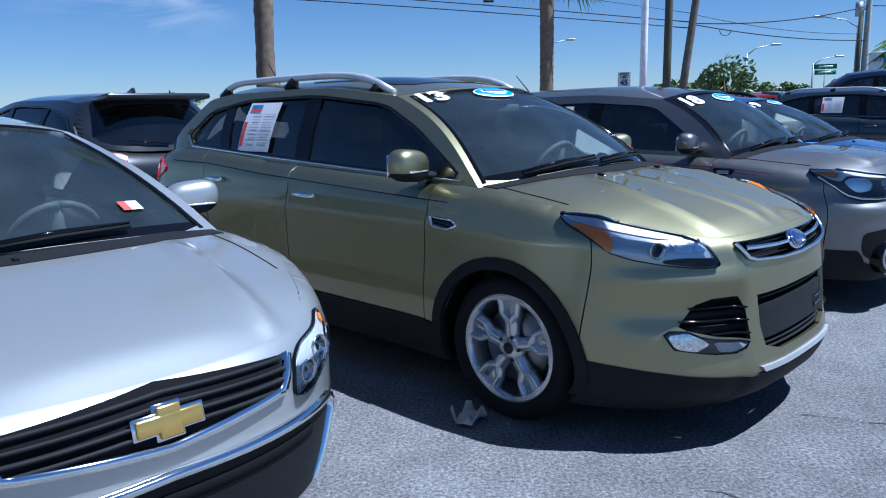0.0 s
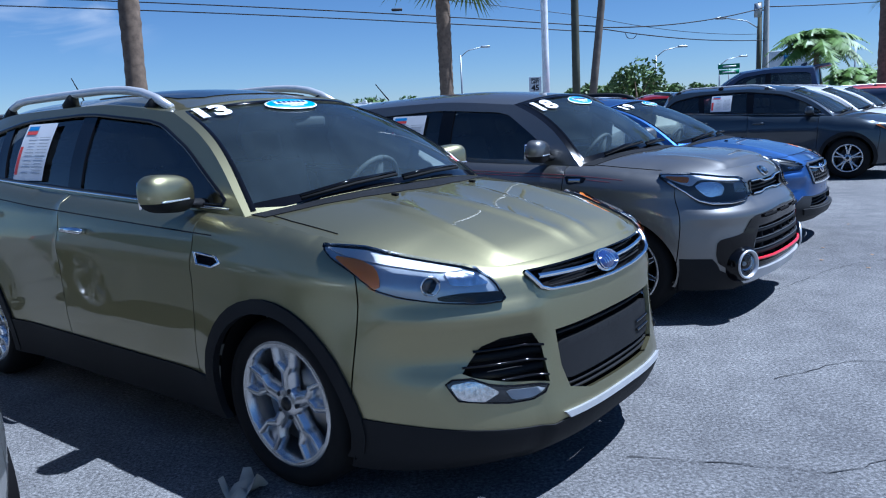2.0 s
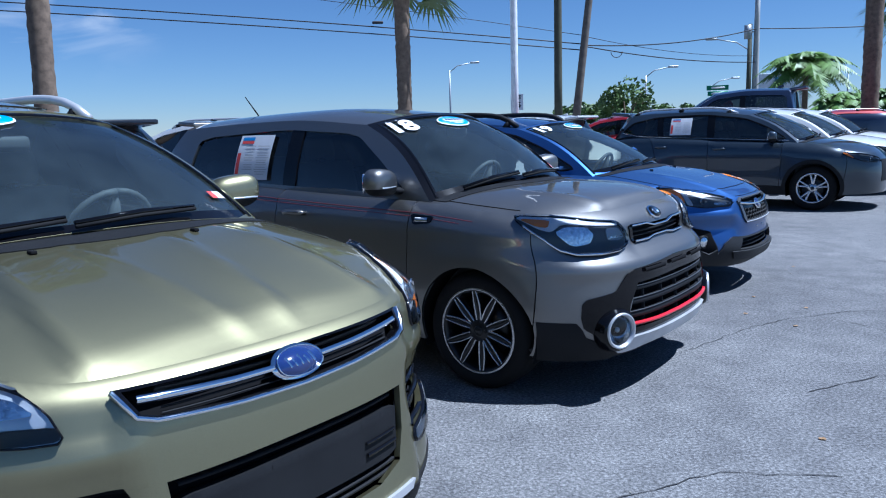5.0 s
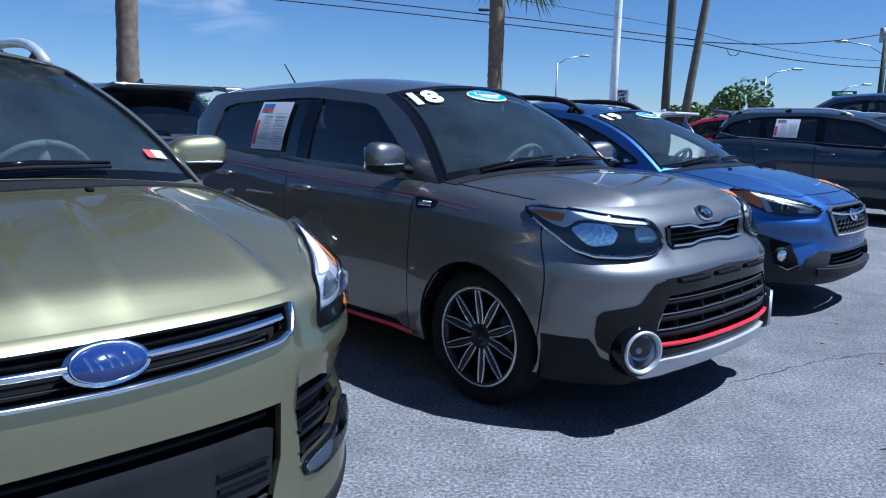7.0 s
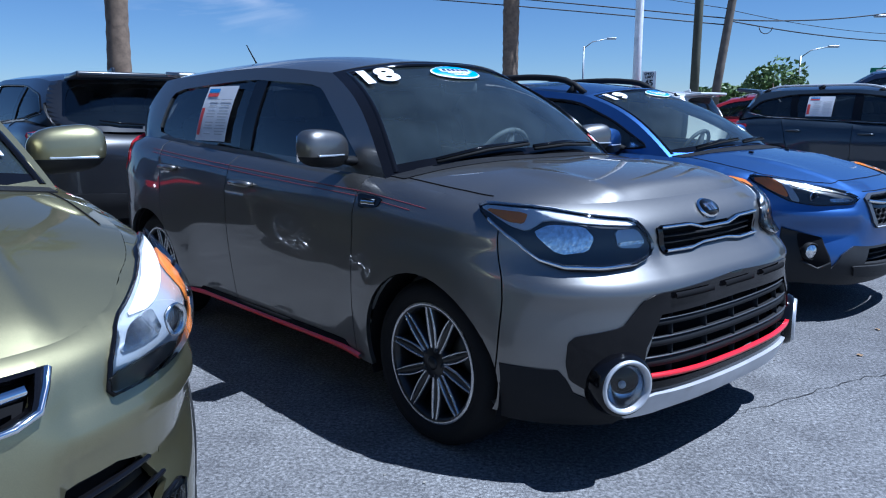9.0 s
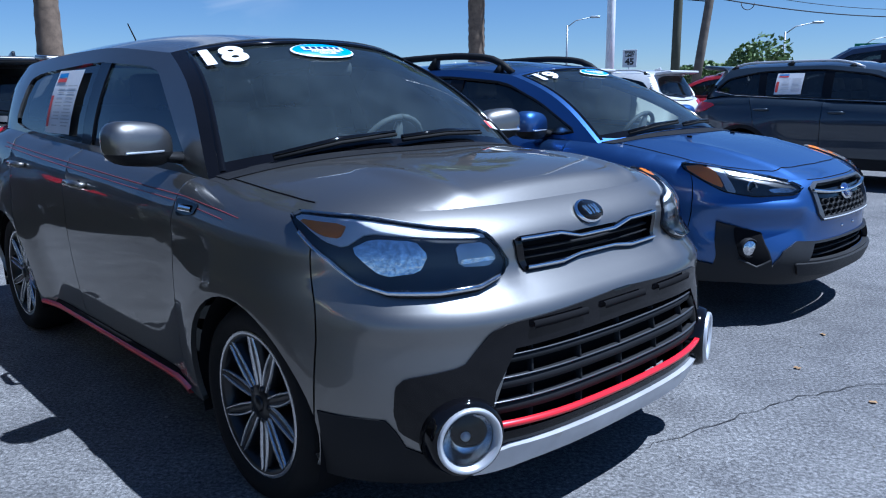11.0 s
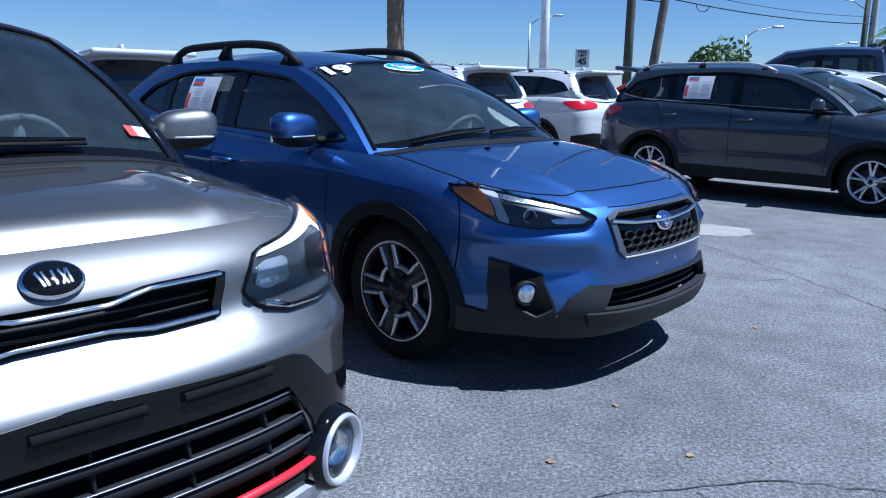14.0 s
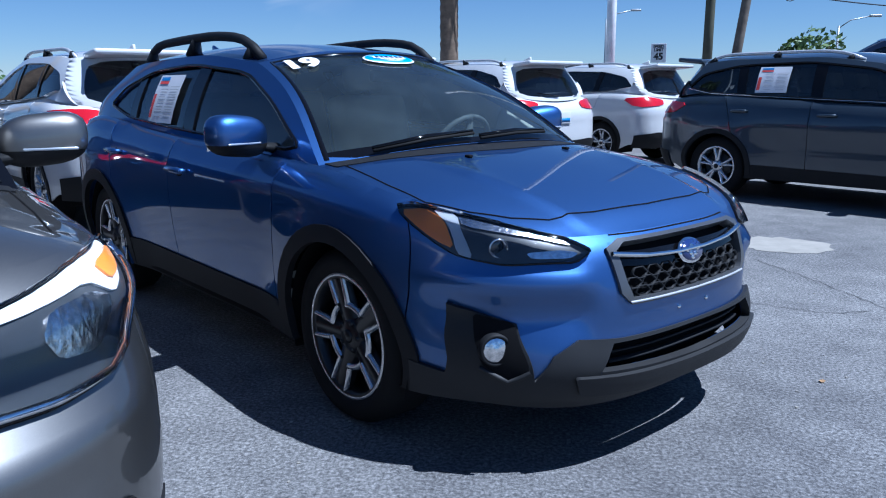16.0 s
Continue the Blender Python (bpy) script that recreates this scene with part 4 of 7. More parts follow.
def lamp_unit(sh, car, outline, pieces, bowls, inner, edge=None):
    """A headlight on each front corner: housing, layered inner pieces, bowls and a clear cover."""
    for sgn in (1, -1):
        fl = lambda pts, n=1: [(sgn * a, b) for a, b in soften(sh.pts(pts), n, 0.16)]
        o = fl(outline)
        lamp = part("headlight", patch(o, sh.flank, 0.024, off=0.004, depth=0.02), inner, car, "clear headlight with an amber corner")
        for name, pts, mat, off in pieces:
            part(name, patch(fl(pts), sh.flank, 0.024, off=off, depth=0.006), mat, lamp)
        for y, z, r in bowls:
            s = sh.s("y", y)
            p = sh.flank(np.array([[sgn * s, z]]))
            i = np.interp(s, sh.S, sh.NX), np.interp(s, sh.S, sh.NY)
            m = Matrix.Translation(p[0]) @ pose(0, 0, 0, 0, 0, math.degrees(math.atan2(-sgn * i[1], i[0])) * 0.6 + 90)
            b = part("reflector", lathe([(r, -0.013), (r * 0.94, -0.019), (r * 0.8, -0.011), (r * 0.55, -0.006)], 28, None, m), BOWL, lamp, "chrome lamp bowl")
            part("projector", ball(bmesh.new(), r * 0.84, m @ Matrix.Translation((0, -0.006, 0)) @ Matrix.Diagonal((1, 0.22, 1, 1)), 20), SMOKE, b)
        part("lens", patch(o, sh.flank, 0.024, off=0.024, depth=0.024), LENS, lamp, "clear plastic lens")
        strip(sh.flank, o, 0.006, GLOSS, "lamp_edge", lamp, 0.004, 0.005, closed=True)
        if edge:
            strip(sh.flank, [(sgn * a, b) for a, b in sh.pts(edge)], 0.013, CHROME, "bright_edge", lamp, 0.019, 0.004)


def number_decal(sh, car, text, v, h, size=0.19):
    ws = sh.screen(np.array([[v, h], [v + 0.1, h], [v, h + 0.1]]))
    su, sv = 0.1 / np.linalg.norm(ws[1] - ws[0]), 0.1 / np.linalg.norm(ws[2] - ws[0])
    bm = text_mesh(text, size)
    bmesh.ops.subdivide_edges(bm, edges=bm.edges[:], cuts=1)
    part("year_number", on(sh.screen, bm, v, h, su, sv, 0.006), DECAL, car, "white year number on the windscreen")


def dealer_sticker(sh, car, v, h):
    ws = sh.screen(np.array([[v, h], [v + 0.1, h], [v, h + 0.1]]))
    su, sv = 0.1 / np.linalg.norm(ws[1] - ws[0]), 0.1 / np.linalg.norm(ws[2] - ws[0])
    st = part("sticker", on(sh.screen, oval(0.15, 0.07, 20), v, h, su, sv, 0.004), DECAL, car, "blue and white sticker on the windscreen")
    part("sticker_field", on(sh.screen, oval(0.142, 0.063, 20), v, h, su, sv, 0.0065), STICKER, st)
    part("sticker_band", on(sh.screen, rect(0.2, 0.034, 0, 0.008), v, h, su, sv, 0.009), DECAL, st)
    bm = bmesh.new()
    for k in range(6):
        one = rect(0.02, 0.022, -0.075 + k * 0.03, 0.008, 1)
        me = bpy.data.meshes.new("tmp")
        one.to_mesh(me)
        one.free()
        bm.from_mesh(me)
        bpy.data.meshes.remove(me)
    part("sticker_marks", on(sh.screen, bm, v, h, su, sv, 0.011), BADGEBLUE, st)
    bm = text_mesh("ADVANTAGE", 0.024)
    part("sticker_words", on(sh.screen, bm, v, h - 0.022 * sv, su, sv, 0.0095), DECAL, st)
    bm = text_mesh("DEALER", 0.024)
    part("sticker_word", on(sh.screen, bm, v, h - 0.042 * sv, su, sv, 0.0095), DECAL, st)


def badge(sh, car, surf, u, z, rx, ry, field, rim=None):
    fn = sh.flank if surf == "f" else sh.bonnet
    b = part("badge", on(fn, oval(rx, ry, 28, 0.004), u, z, off=0.008), rim or CHROME, car, "oval badge")
    part("badge_field", on(fn, oval(rx * 0.88, ry * 0.82, 28, 0.003), u, z, off=0.0155), field, b)
    return b


# ---- the row of parked cars ----
def wave(x, c, w):
    return np.exp(-((x - c) / w) ** 2)


def details_green(sh, car, paint):
    f = sh.flank
    lamp_unit(sh, car, [("x", 1.66, 0.986), ("x", 1.80, 0.982), ("y", 0.848, 0.972), ("y", 0.735, 0.928), ("y", 0.637, 0.898), ("y", 0.594, 0.854), ("y", 0.575, 0.785), ("y", 0.65, 0.786), ("y", 0.76, 0.803), ("y", 0.825, 0.824), ("x", 1.906, 0.85), ("x", 1.82, 0.915)],
              # this white upper piece is the sky's reflection, painted as a solid strip
              [("upper_strip", [("x", 1.69, 0.982), ("x", 1.80, 0.977), ("y", 0.848, 0.967), ("y", 0.735, 0.922), ("y", 0.655, 0.895), ("y", 0.72, 0.893), ("y", 0.83, 0.925), ("x", 1.79, 0.962)], DECAL, 0.009),
               ("amber_reflector", [("x", 1.76, 0.955), ("x", 1.90, 0.94), ("y", 0.845, 0.915), ("y", 0.852, 0.863), ("x", 1.905, 0.852), ("x", 1.84, 0.905)], AMBER, 0.012),
               ("mesh_strip", [("y", 0.757, 0.822), ("y", 0.697, 0.83), ("y", 0.580, 0.822), ("y", 0.582, 0.79), ("y", 0.65, 0.79), ("y", 0.755, 0.808)], PLASTIC, 0.012),
               ("inner_step", [("y", 0.72, 0.895), ("y", 0.645, 0.885), ("y", 0.61, 0.85), ("y", 0.66, 0.848), ("y", 0.72, 0.855)], BOWL, 0.010)],
              [(0.765, 0.862, 0.036)], PALEHOUSING)
    up = both([("y", 0, 0.868), ("y", 0.475, 0.871), ("y", 0.44, 0.812), ("y", 0.40, 0.798), ("y", 0.19, 0.783), ("y", 0, 0.777)])
    part("upper_backing", patch(sh.pts([("y", -0.46, 0.872), ("y", 0.46, 0.872), ("y", 0.44, 0.77), ("y", -0.44, 0.77)]), f, 0.06, off=-0.045, depth=0), DARK, car)
    g = part("grille", patch(sh.pts(up), f, 0.016, [sh.pts(both([("y", 0, 0.862), ("y", 0.455, 0.864), ("y", 0.43, 0.817), ("y", 0.39, 0.805), ("y", 0.19, 0.79), ("y", 0, 0.785)]))], off=0.008, depth=0.03), GLOSS, car, "black grille with chrome bars")
    for z in (0.80, 0.815, 0.856):
        strip(f, sh.pts([("y", -0.38, z + 0.008), ("y", 0, z), ("y", 0.38, z + 0.008)]), 0.006, PLASTIC, "grille_slat", g, -0.02, 0.008)
    strip(f, sh.pts([("y", -0.43, 0.845), ("y", -0.2, 0.835), ("y", 0, 0.831), ("y", 0.2, 0.835), ("y", 0.43, 0.845)]), 0.014, CHROME, "chrome_bar", g, 0.006, 0.007)
    strip(f, sh.pts([("y", -0.475, 0.866), ("y", -0.44, 0.812), ("y", -0.40, 0.798), ("y", -0.19, 0.783), ("y", 0, 0.777), ("y", 0.19, 0.783), ("y", 0.40, 0.798), ("y", 0.44, 0.812), ("y", 0.475, 0.866)]), 0.012, CHROME, "chrome_surround", g, 0.013, 0.006)
    bd = badge(sh, car, "f", 0, 0.830, 0.085, 0.039, BADGEBLUE)
    strip(f, [(0.075 * math.cos(a), 0.830 + 0.031 * math.sin(a)) for a in (2 * math.pi * k / 24 for k in range(24))], 0.003, CHROME, "badge_line", bd, 0.019, 0.001, closed=True, cell=0.01)
    for k in range(5):
        strip(f, [(-0.046 + k * 0.02, 0.822), (-0.036 + k * 0.02, 0.842 - 0.006 * (k % 2))], 0.006, CHROME, "badge_stroke", bd, 0.019, 0.001, cell=0.01)
    part("grille_backing", patch(sh.pts([("y", -0.44, 0.68), ("y", 0.44, 0.68), ("y", 0.44, 0.36), ("y", -0.44, 0.36)]), f, 0.1, off=-0.07, depth=0), DARK, car)
    part("bumper_plate", patch(soften(sh.pts([("y", -0.385, 0.60), ("y", 0.385, 0.60), ("y", 0.37, 0.455), ("y", -0.37, 0.455)]), 1, 0.06), f, 0.03, off=-0.014, depth=0.04), PLASTIC, car, "black plastic plate mount")
    for z, w in ((0.53, 0.008), (0.495, 0.012)):
        strip(f, sh.pts([("y", -0.36, z), ("y", -0.22, z)]), w, GLOSS, "tow_slot", car, -0.008, 0.004)
    for z in (0.435, 0.415, 0.63):
        strip(f, sh.pts([("y", -0.37, z), ("y", 0, z - 0.004), ("y", 0.37, z)]), 0.010, PLASTIC, "grille_slat", car, -0.03, 0.01)
    for o in pair(sh, [("y", 0.74, 0.55), ("y", 0.66, 0.67), ("y", 0.46, 0.67), ("y", 0.44, 0.46), ("y", 0.62, 0.48)]):
        sg = 1 if o[0][0] > 0 else -1
        v = part("intake", patch(o, f, 0.06, off=-0.045, depth=0), DARK, car, "black side intake with slats")
        for z, y1 in ((0.615, 0.69), (0.562, 0.725), (0.508, 0.62)):
            strip(f, [(sg * sh.s("y", 0.455), z - 0.006), (sg * sh.s("y", (0.455 + y1) / 2), z), (sg * sh.s("y", y1), z + 0.002)], 0.009, GLOSS, "intake_slat", v, 0.0, 0.008)
        for z, y1 in ((0.640, 0.655), (0.589, 0.70), (0.535, 0.70)):
            strip(f, [(sg * sh.s("y", 0.46), z - 0.004), (sg * sh.s("y", y1), z)], 0.03, PLASTIC, "intake_panel", v, -0.03, 0.006)
    for o in pair(sh, [("y", 0.769, 0.515), ("y", 0.754, 0.528), ("y", 0.705, 0.528), ("y", 0.662, 0.503), ("y", 0.612, 0.488), ("y", 0.463, 0.468), ("y", 0.478, 0.442), ("y", 0.53, 0.424), ("y", 0.62, 0.430), ("y", 0.747, 0.458)]):
        l = part("fog_lamp", patch(soften(o, 1, 0.15), f, 0.02, off=0.006, depth=0.012), HOUSING, car, "clear fog lamp")
        k = 1 if o[0][0] > 0 else -1
        fl = lambda q: soften([(k * a, b) for a, b in sh.pts(q)], 1, 0.15)
        part("bulb", patch(fl([("y", 0.762, 0.513), ("y", 0.705, 0.522), ("y", 0.66, 0.495), ("y", 0.635, 0.472), ("y", 0.69, 0.443), ("y", 0.745, 0.463)]), f, 0.02, off=0.010, depth=0.006), BOWL, l)
        part("bulb_cover", patch(fl([("y", 0.62, 0.478), ("y", 0.475, 0.459), ("y", 0.49, 0.443), ("y", 0.53, 0.432), ("y", 0.60, 0.437)]), f, 0.02, off=0.010, depth=0.006), LAMPGREY, l)
        part("lens", patch(soften(o, 1, 0.15), f, 0.02, off=0.014, depth=0.012), LENS, l)
        strip(f, o, 0.007, GLOSS, "fog_edge", l, 0.006, 0.005, closed=True)
    part("skid_strip", patch(sh.pts([("y", -0.42, 0.352), ("y", 0.42, 0.352), ("y", 0.40, 0.328), ("y", -0.40, 0.328)]), f, 0.03, off=0.012, depth=0.02), SKID, car, "silver skid strip")
    part("bumper_lip", patch((whole(sh, [("y", 0, 0.326), ("y", 0.40, 0.326), ("y", 0.47, 0.318), ("y", 0.795, 0.357), ("x", 1.72, 0.39), ("x", 1.72, 0.17), ("y", 0.5, 0.17), ("y", 0, 0.19)])), f, 0.03, off=0.005, depth=0.03), PLASTIC, car, "black plastic bumper lip")
    for sg in (1, -1):
        o = [(sg * a, b) for a, b in sh.pts([("x", 0.90, 0.925), ("x", 1.05, 0.915), ("x", 1.08, 0.895), ("x", 1.03, 0.875), ("x", 0.93, 0.88)])]
        v = part("wing_vent", patch(o, f, 0.03, off=0.004, depth=0.01), GLOSS, car, "chrome framed wing vent")
        strip(f, o, 0.01, CHROME, "vent_frame", v, 0.006, 0.005, closed=True)
        strip(f, [(sg * sh.s("x", x), float(sh.sh(sh.s("x", x))) - 0.075) for x in (1.0, 0.5, 0.0, -0.6, -1.2, -1.7)], 0.006, PLASTIC, "side_line", car, 0.0, 0.0015)
    number_decal(sh, car, "13", -0.80, 0.89, 0.18)
    dealer_sticker(sh, car, -0.13, 0.89)
    price_sheet(sh, car, -0.78, 1.335, 0.34, 0.30)
    part("sunroof", patch(soften([(0.25, -0.42), (0.25, 0.42), (-0.7, 0.42), (-0.7, -0.42)], 1, 0.1), sh.roof, 0.12, off=0.004, depth=0.01), GLOSS, car, "black glass sunroof")
    part("antenna", tube([(-1.55, 0.0, 1.60), (-1.72, 0.0, 1.80)], [0.006, 0.003], 6), DARK, car)
    for y in (0.28, -0.28):
        part("washer_jet", box(bmesh.new(), (0.03, 0.02, 0.012), pose(*sh.bonnet(np.array([[1.45, y]]))[0] + [0, 0, 0.005]), 0.004), DARK, car)
    part("warning_label", on(sh.screen, rect(0.03, 0.05), 0.8, 0.17, 1 / 0.7, 1.0, 0.003), PRINTRED, car)
    part("warning_label", on(sh.screen, rect(0.045, 0.05, 0.0375), 0.8, 0.17, 1 / 0.7, 1.0, 0.004), PAPER, car)


def details_grey(sh, car, paint):
    f = sh.flank
    lamp_unit(sh, car, [("x", 1.64, 0.955), ("x", 1.70, 0.966), ("y", 0.75, 0.960), ("y", 0.611, 0.932), ("y", 0.476, 0.916), ("y", 0.438, 0.875), ("y", 0.413, 0.829), ("y", 0.448, 0.79), ("y", 0.522, 0.768), ("y", 0.637, 0.762), ("y", 0.74, 0.768), ("y", 0.783, 0.792), ("y", 0.815, 0.848), ("x", 1.72, 0.905)],
              [("upper_strip", [("x", 1.66, 0.956), ("x", 1.70, 0.963), ("y", 0.753, 0.956), ("y", 0.616, 0.929), ("y", 0.476, 0.911), ("y", 0.468, 0.898), ("y", 0.645, 0.912), ("y", 0.755, 0.926), ("y", 0.80, 0.890), ("y", 0.83, 0.905), ("x", 1.70, 0.945)], DECAL, 0.009),
               ("amber_reflector", [("x", 1.68, 0.952), ("y", 0.789, 0.943), ("y", 0.805, 0.911), ("y", 0.832, 0.915)], AMBER, 0.014),
               ("main_bowl", [("y", 0.79, 0.888), ("y", 0.75, 0.912), ("y", 0.66, 0.905), ("y", 0.635, 0.87), ("y", 0.66, 0.825), ("y", 0.74, 0.815)], BOWL, 0.010),
               ("side_bowl", [("y", 0.565, 0.89), ("y", 0.475, 0.89), ("y", 0.445, 0.845), ("y", 0.475, 0.825), ("y", 0.56, 0.832)], PALEHOUSING, 0.010),
               ("side_step", [("y", 0.555, 0.852), ("y", 0.455, 0.852), ("y", 0.455, 0.840), ("y", 0.555, 0.838)], BOWL, 0.013)],
              [], HOUSING, [("x", 1.70, 0.918), ("y", 0.822, 0.858), ("y", 0.788, 0.797), ("y", 0.742, 0.773), ("y", 0.637, 0.767), ("y", 0.525, 0.773), ("y", 0.455, 0.793)])
    g0 = both([("y", 0, 0.873), ("y", 0.09, 0.874), ("y", 0.18, 0.891), ("y", 0.375, 0.893), ("y", 0.36, 0.83), ("y", 0.345, 0.788), ("y", 0.18, 0.784), ("y", 0.09, 0.796), ("y", 0, 0.797)])
    part("upper_backing", patch(sh.pts([("y", -0.36, 0.884), ("y", 0.36, 0.884), ("y", 0.35, 0.785), ("y", -0.35, 0.785)]), f, 0.03, off=-0.03, depth=0), DARK, car)
    g = part("upper_grille", patch(soften(sh.pts(g0), 1, 0.12), f, 0.016, [sh.pts(both([("y", 0, 0.862), ("y", 0.345, 0.876), ("y", 0.328, 0.804), ("y", 0, 0.810)]))], off=0.006, depth=0.03), GLOSS, car, "slim black grille with chrome edges")
    strip(f, sh.pts([("y", -0.355, 0.884), ("y", -0.185, 0.882), ("y", -0.09, 0.865), ("y", 0.09, 0.865), ("y", 0.185, 0.882), ("y", 0.355, 0.884)]), 0.010, CHROME, "chrome_bar", g, 0.012, 0.006)
    strip(f, sh.pts([("y", -0.335, 0.797), ("y", -0.18, 0.794), ("y", -0.09, 0.806), ("y", 0.09, 0.806), ("y", 0.18, 0.794), ("y", 0.335, 0.797)]), 0.010, CHROME, "chrome_bar", g, 0.012, 0.006)
    for z in (0.826, 0.848):
        strip(f, sh.pts([("y", -0.33, z), ("y", 0, z - 0.006), ("y", 0.33, z)]), 0.008, PLASTIC, "grille_slat", g, -0.016, 0.008)
    bd = badge(sh, car, "f", 0, 0.922, 0.062, 0.030, GLOSS)
    for k, (x0, x1) in enumerate(((-0.032, -0.028), (-0.014, -0.026), (-0.026, -0.012), (-0.003, 0.001), (0.012, 0.020), (0.020, 0.032))):
        strip(f, [(x0, 0.911), (x1, 0.933)], 0.005, CHROME, "badge_stroke", bd, 0.0195, 0.001, cell=0.01)
    part("grille_backing", patch(sh.pts([("y", -0.60, 0.64), ("y", 0.60, 0.64), ("y", 0.60, 0.33), ("y", -0.60, 0.33)]), f, 0.1, off=-0.07, depth=0), DARK, car)
    mouth = both([("y", 0, 0.612), ("y", 0.47, 0.607), ("y", 0.55, 0.50), ("y", 0.572, 0.42), ("y", 0.562, 0.378), ("y", 0, 0.372)])
    outer = both([("y", 0, 0.702), ("y", 0.281, 0.690), ("y", 0.485, 0.682), ("y", 0.536, 0.664), ("y", 0.581, 0.623), ("y", 0.624, 0.58), ("y", 0.756, 0.552), ("y", 0.775, 0.528), ("y", 0.785, 0.454), ("y", 0.78, 0.398), ("y", 0.719, 0.345), ("y", 0.62, 0.31), ("y", 0.56, 0.33), ("y", 0, 0.325)])
    part("bumper_mask", patch(soften(sh.pts(outer), 1, 0.12), f, 0.02, [sh.pts(mouth)], off=0.006, depth=0.03), GLOSS, car, "gloss black bumper surround")
    for z, hw, th in ((0.578, 0.50, 0.026), (0.512, 0.545, 0.036), (0.444, 0.565, 0.04)):
        b = strip(f, sh.pts([("y", -hw, z), ("y", 0, z - 0.006), ("y", hw, z)]), th, PLASTIC, "grille_bar", car, -0.016, 0.012)
        strip(f, sh.pts([("y", -hw, z + th * 0.5), ("y", 0, z + th * 0.5 - 0.006), ("y", hw, z + th * 0.5)]), 0.004, GUNMETAL, "bar_edge", b, -0.002, 0.003)
    for y in (-0.40, -0.2, 0, 0.2, 0.40):
        strip(f, sh.pts([("y", y, 0.605), ("y", y * 1.08, 0.385)]), 0.010, PLASTIC, "grille_post", car, -0.024, 0.01)
    for y in (-0.30, 0, 0.30):
        strip(f, sh.pts([("y", y - 0.11, 0.668), ("y", y, 0.668), ("y", y + 0.11, 0.668)]), 0.024, DARK, "top_slot", car, 0.016, 0.004)
    strip(f, sh.pts([("y", -0.575, 0.402), ("y", -0.3, 0.394), ("y", 0, 0.390), ("y", 0.3, 0.394), ("y", 0.575, 0.402)]), 0.017, REDTRIM, "red_strip", car, 0.010, 0.008, "bright red bumper strip")
    part("skid_plate", patch(soften(sh.pts(both([("y", 0, 0.330), ("y", 0.3, 0.336), ("y", 0.555, 0.338), ("y", 0.645, 0.275), ("y", 0.60, 0.252), ("y", 0.40, 0.272), ("y", 0, 0.268)])), 1, 0.15), f, 0.024, off=0.022, depth=0.04), SKID, car, "silver skid plate")
    part("bumper_valance", patch(sh.pts(both([("y", 0, 0.285), ("y", 0.6, 0.285), ("y", 0.6, 0.19), ("y", 0, 0.20)])), f, 0.05, off=-0.01, depth=0.02), PLASTIC, car, "black plastic lower valance")
    for sg in (1, -1):
        s = sg * sh.s("y", 0.645)
        p = f(np.array([[s, 0.395]]))[0]
        m = Matrix.Translation(p) @ pose(0, 0, 0, 0, 0, 90 - sg * 22) @ Matrix.Translation((0, 0.02, -0.012))
        bm = lathe([(0.122, 0.08), (0.120, 0.0), (0.110, -0.04), (0.102, -0.055), (0.094, -0.056)], 36, None, m)
        pod = part("fog_lamp", bm, GLOSS, car, "round fog lamp in a black pod")
        part("fog_ring", lathe([(0.095, -0.052), (0.094, -0.064), (0.089, -0.069), (0.082, -0.064), (0.074, -0.045)], 40, None, m), SKID, pod, "silver fog lamp ring")
        bowl = part("bowl", lathe([(0.075, -0.046), (0.055, -0.022), (0.024, -0.012), (0.0, -0.012)], 28, None, m), BOWL, pod)
        part("bulb", ball(bmesh.new(), 0.014, m @ Matrix.Translation((0, -0.026, 0)), 14), LAMPGREY, bowl)
        part("lens", lathe([(0.075, -0.05), (0.05, -0.060), (0.0, -0.065)], 28, None, m), LENS, pod)
        o = [(sg * a, b) for a, b in sh.pts([("x", 1.66, 0.435), ("y", 0.80, 0.43), ("y", 0.786, 0.40), ("y", 0.77, 0.35), ("y", 0.693, 0.305), ("y", 0.6, 0.262), ("y", 0.6, 0.20), ("x", 1.66, 0.225)])]
        part("bumper_corner", patch(o, f, 0.03, off=0.004, depth=0.03), PLASTIC, car, "black plastic bumper corner")
        o = [(sg * a, b) for a, b in sh.pts([("x", 0.85, 0.96), ("x", 1.02, 0.95), ("x", 1.0, 0.915), ("x", 0.88, 0.90)])]
        v = part("wing_vent", patch(soften(o, 1, 0.12), f, 0.03, off=0.004, depth=0.01), GLOSS, car, "black wing vent with bright insert")
        strip(f, [(sg * a, b) for a, b in sh.pts([("x", 0.89, 0.93), ("x", 0.98, 0.932)])], 0.024, CHROME, "vent_insert", v, 0.005, 0.003)
        zl = lambda x: float(sh.sh(sh.s("x", x)))
        strip(f, [(sg * sh.s("x", x), zl(x) - 0.055) for x in (1.3, 0.9, 0.4, -0.2, -0.8, -1.3)], 0.004, PINLINE, "pinstripe", car, 0.0, 0.001)
        strip(f, [(sg * sh.s("x", x), zl(x) - 0.075) for x in (1.2, 0.9, 0.4, -0.2, -0.8, -1.3)], 0.004, PINLINE, "pinstripe", car, 0.0, 0.001)
        strip(f, [(sg * sh.s("x", x), 0.262) for x in (0.86, 0.4, -0.3, -0.86)], 0.022, REDTRIM, "sill_stripe", car, 0.014, 0.008, "red sill stripe")
    number_decal(sh, car, "18", -0.76, 0.83, 0.2)
    dealer_sticker(sh, car, -0.07, 0.83)
    price_sheet(sh, car, -0.68, 1.27, 0.36, 0.30)
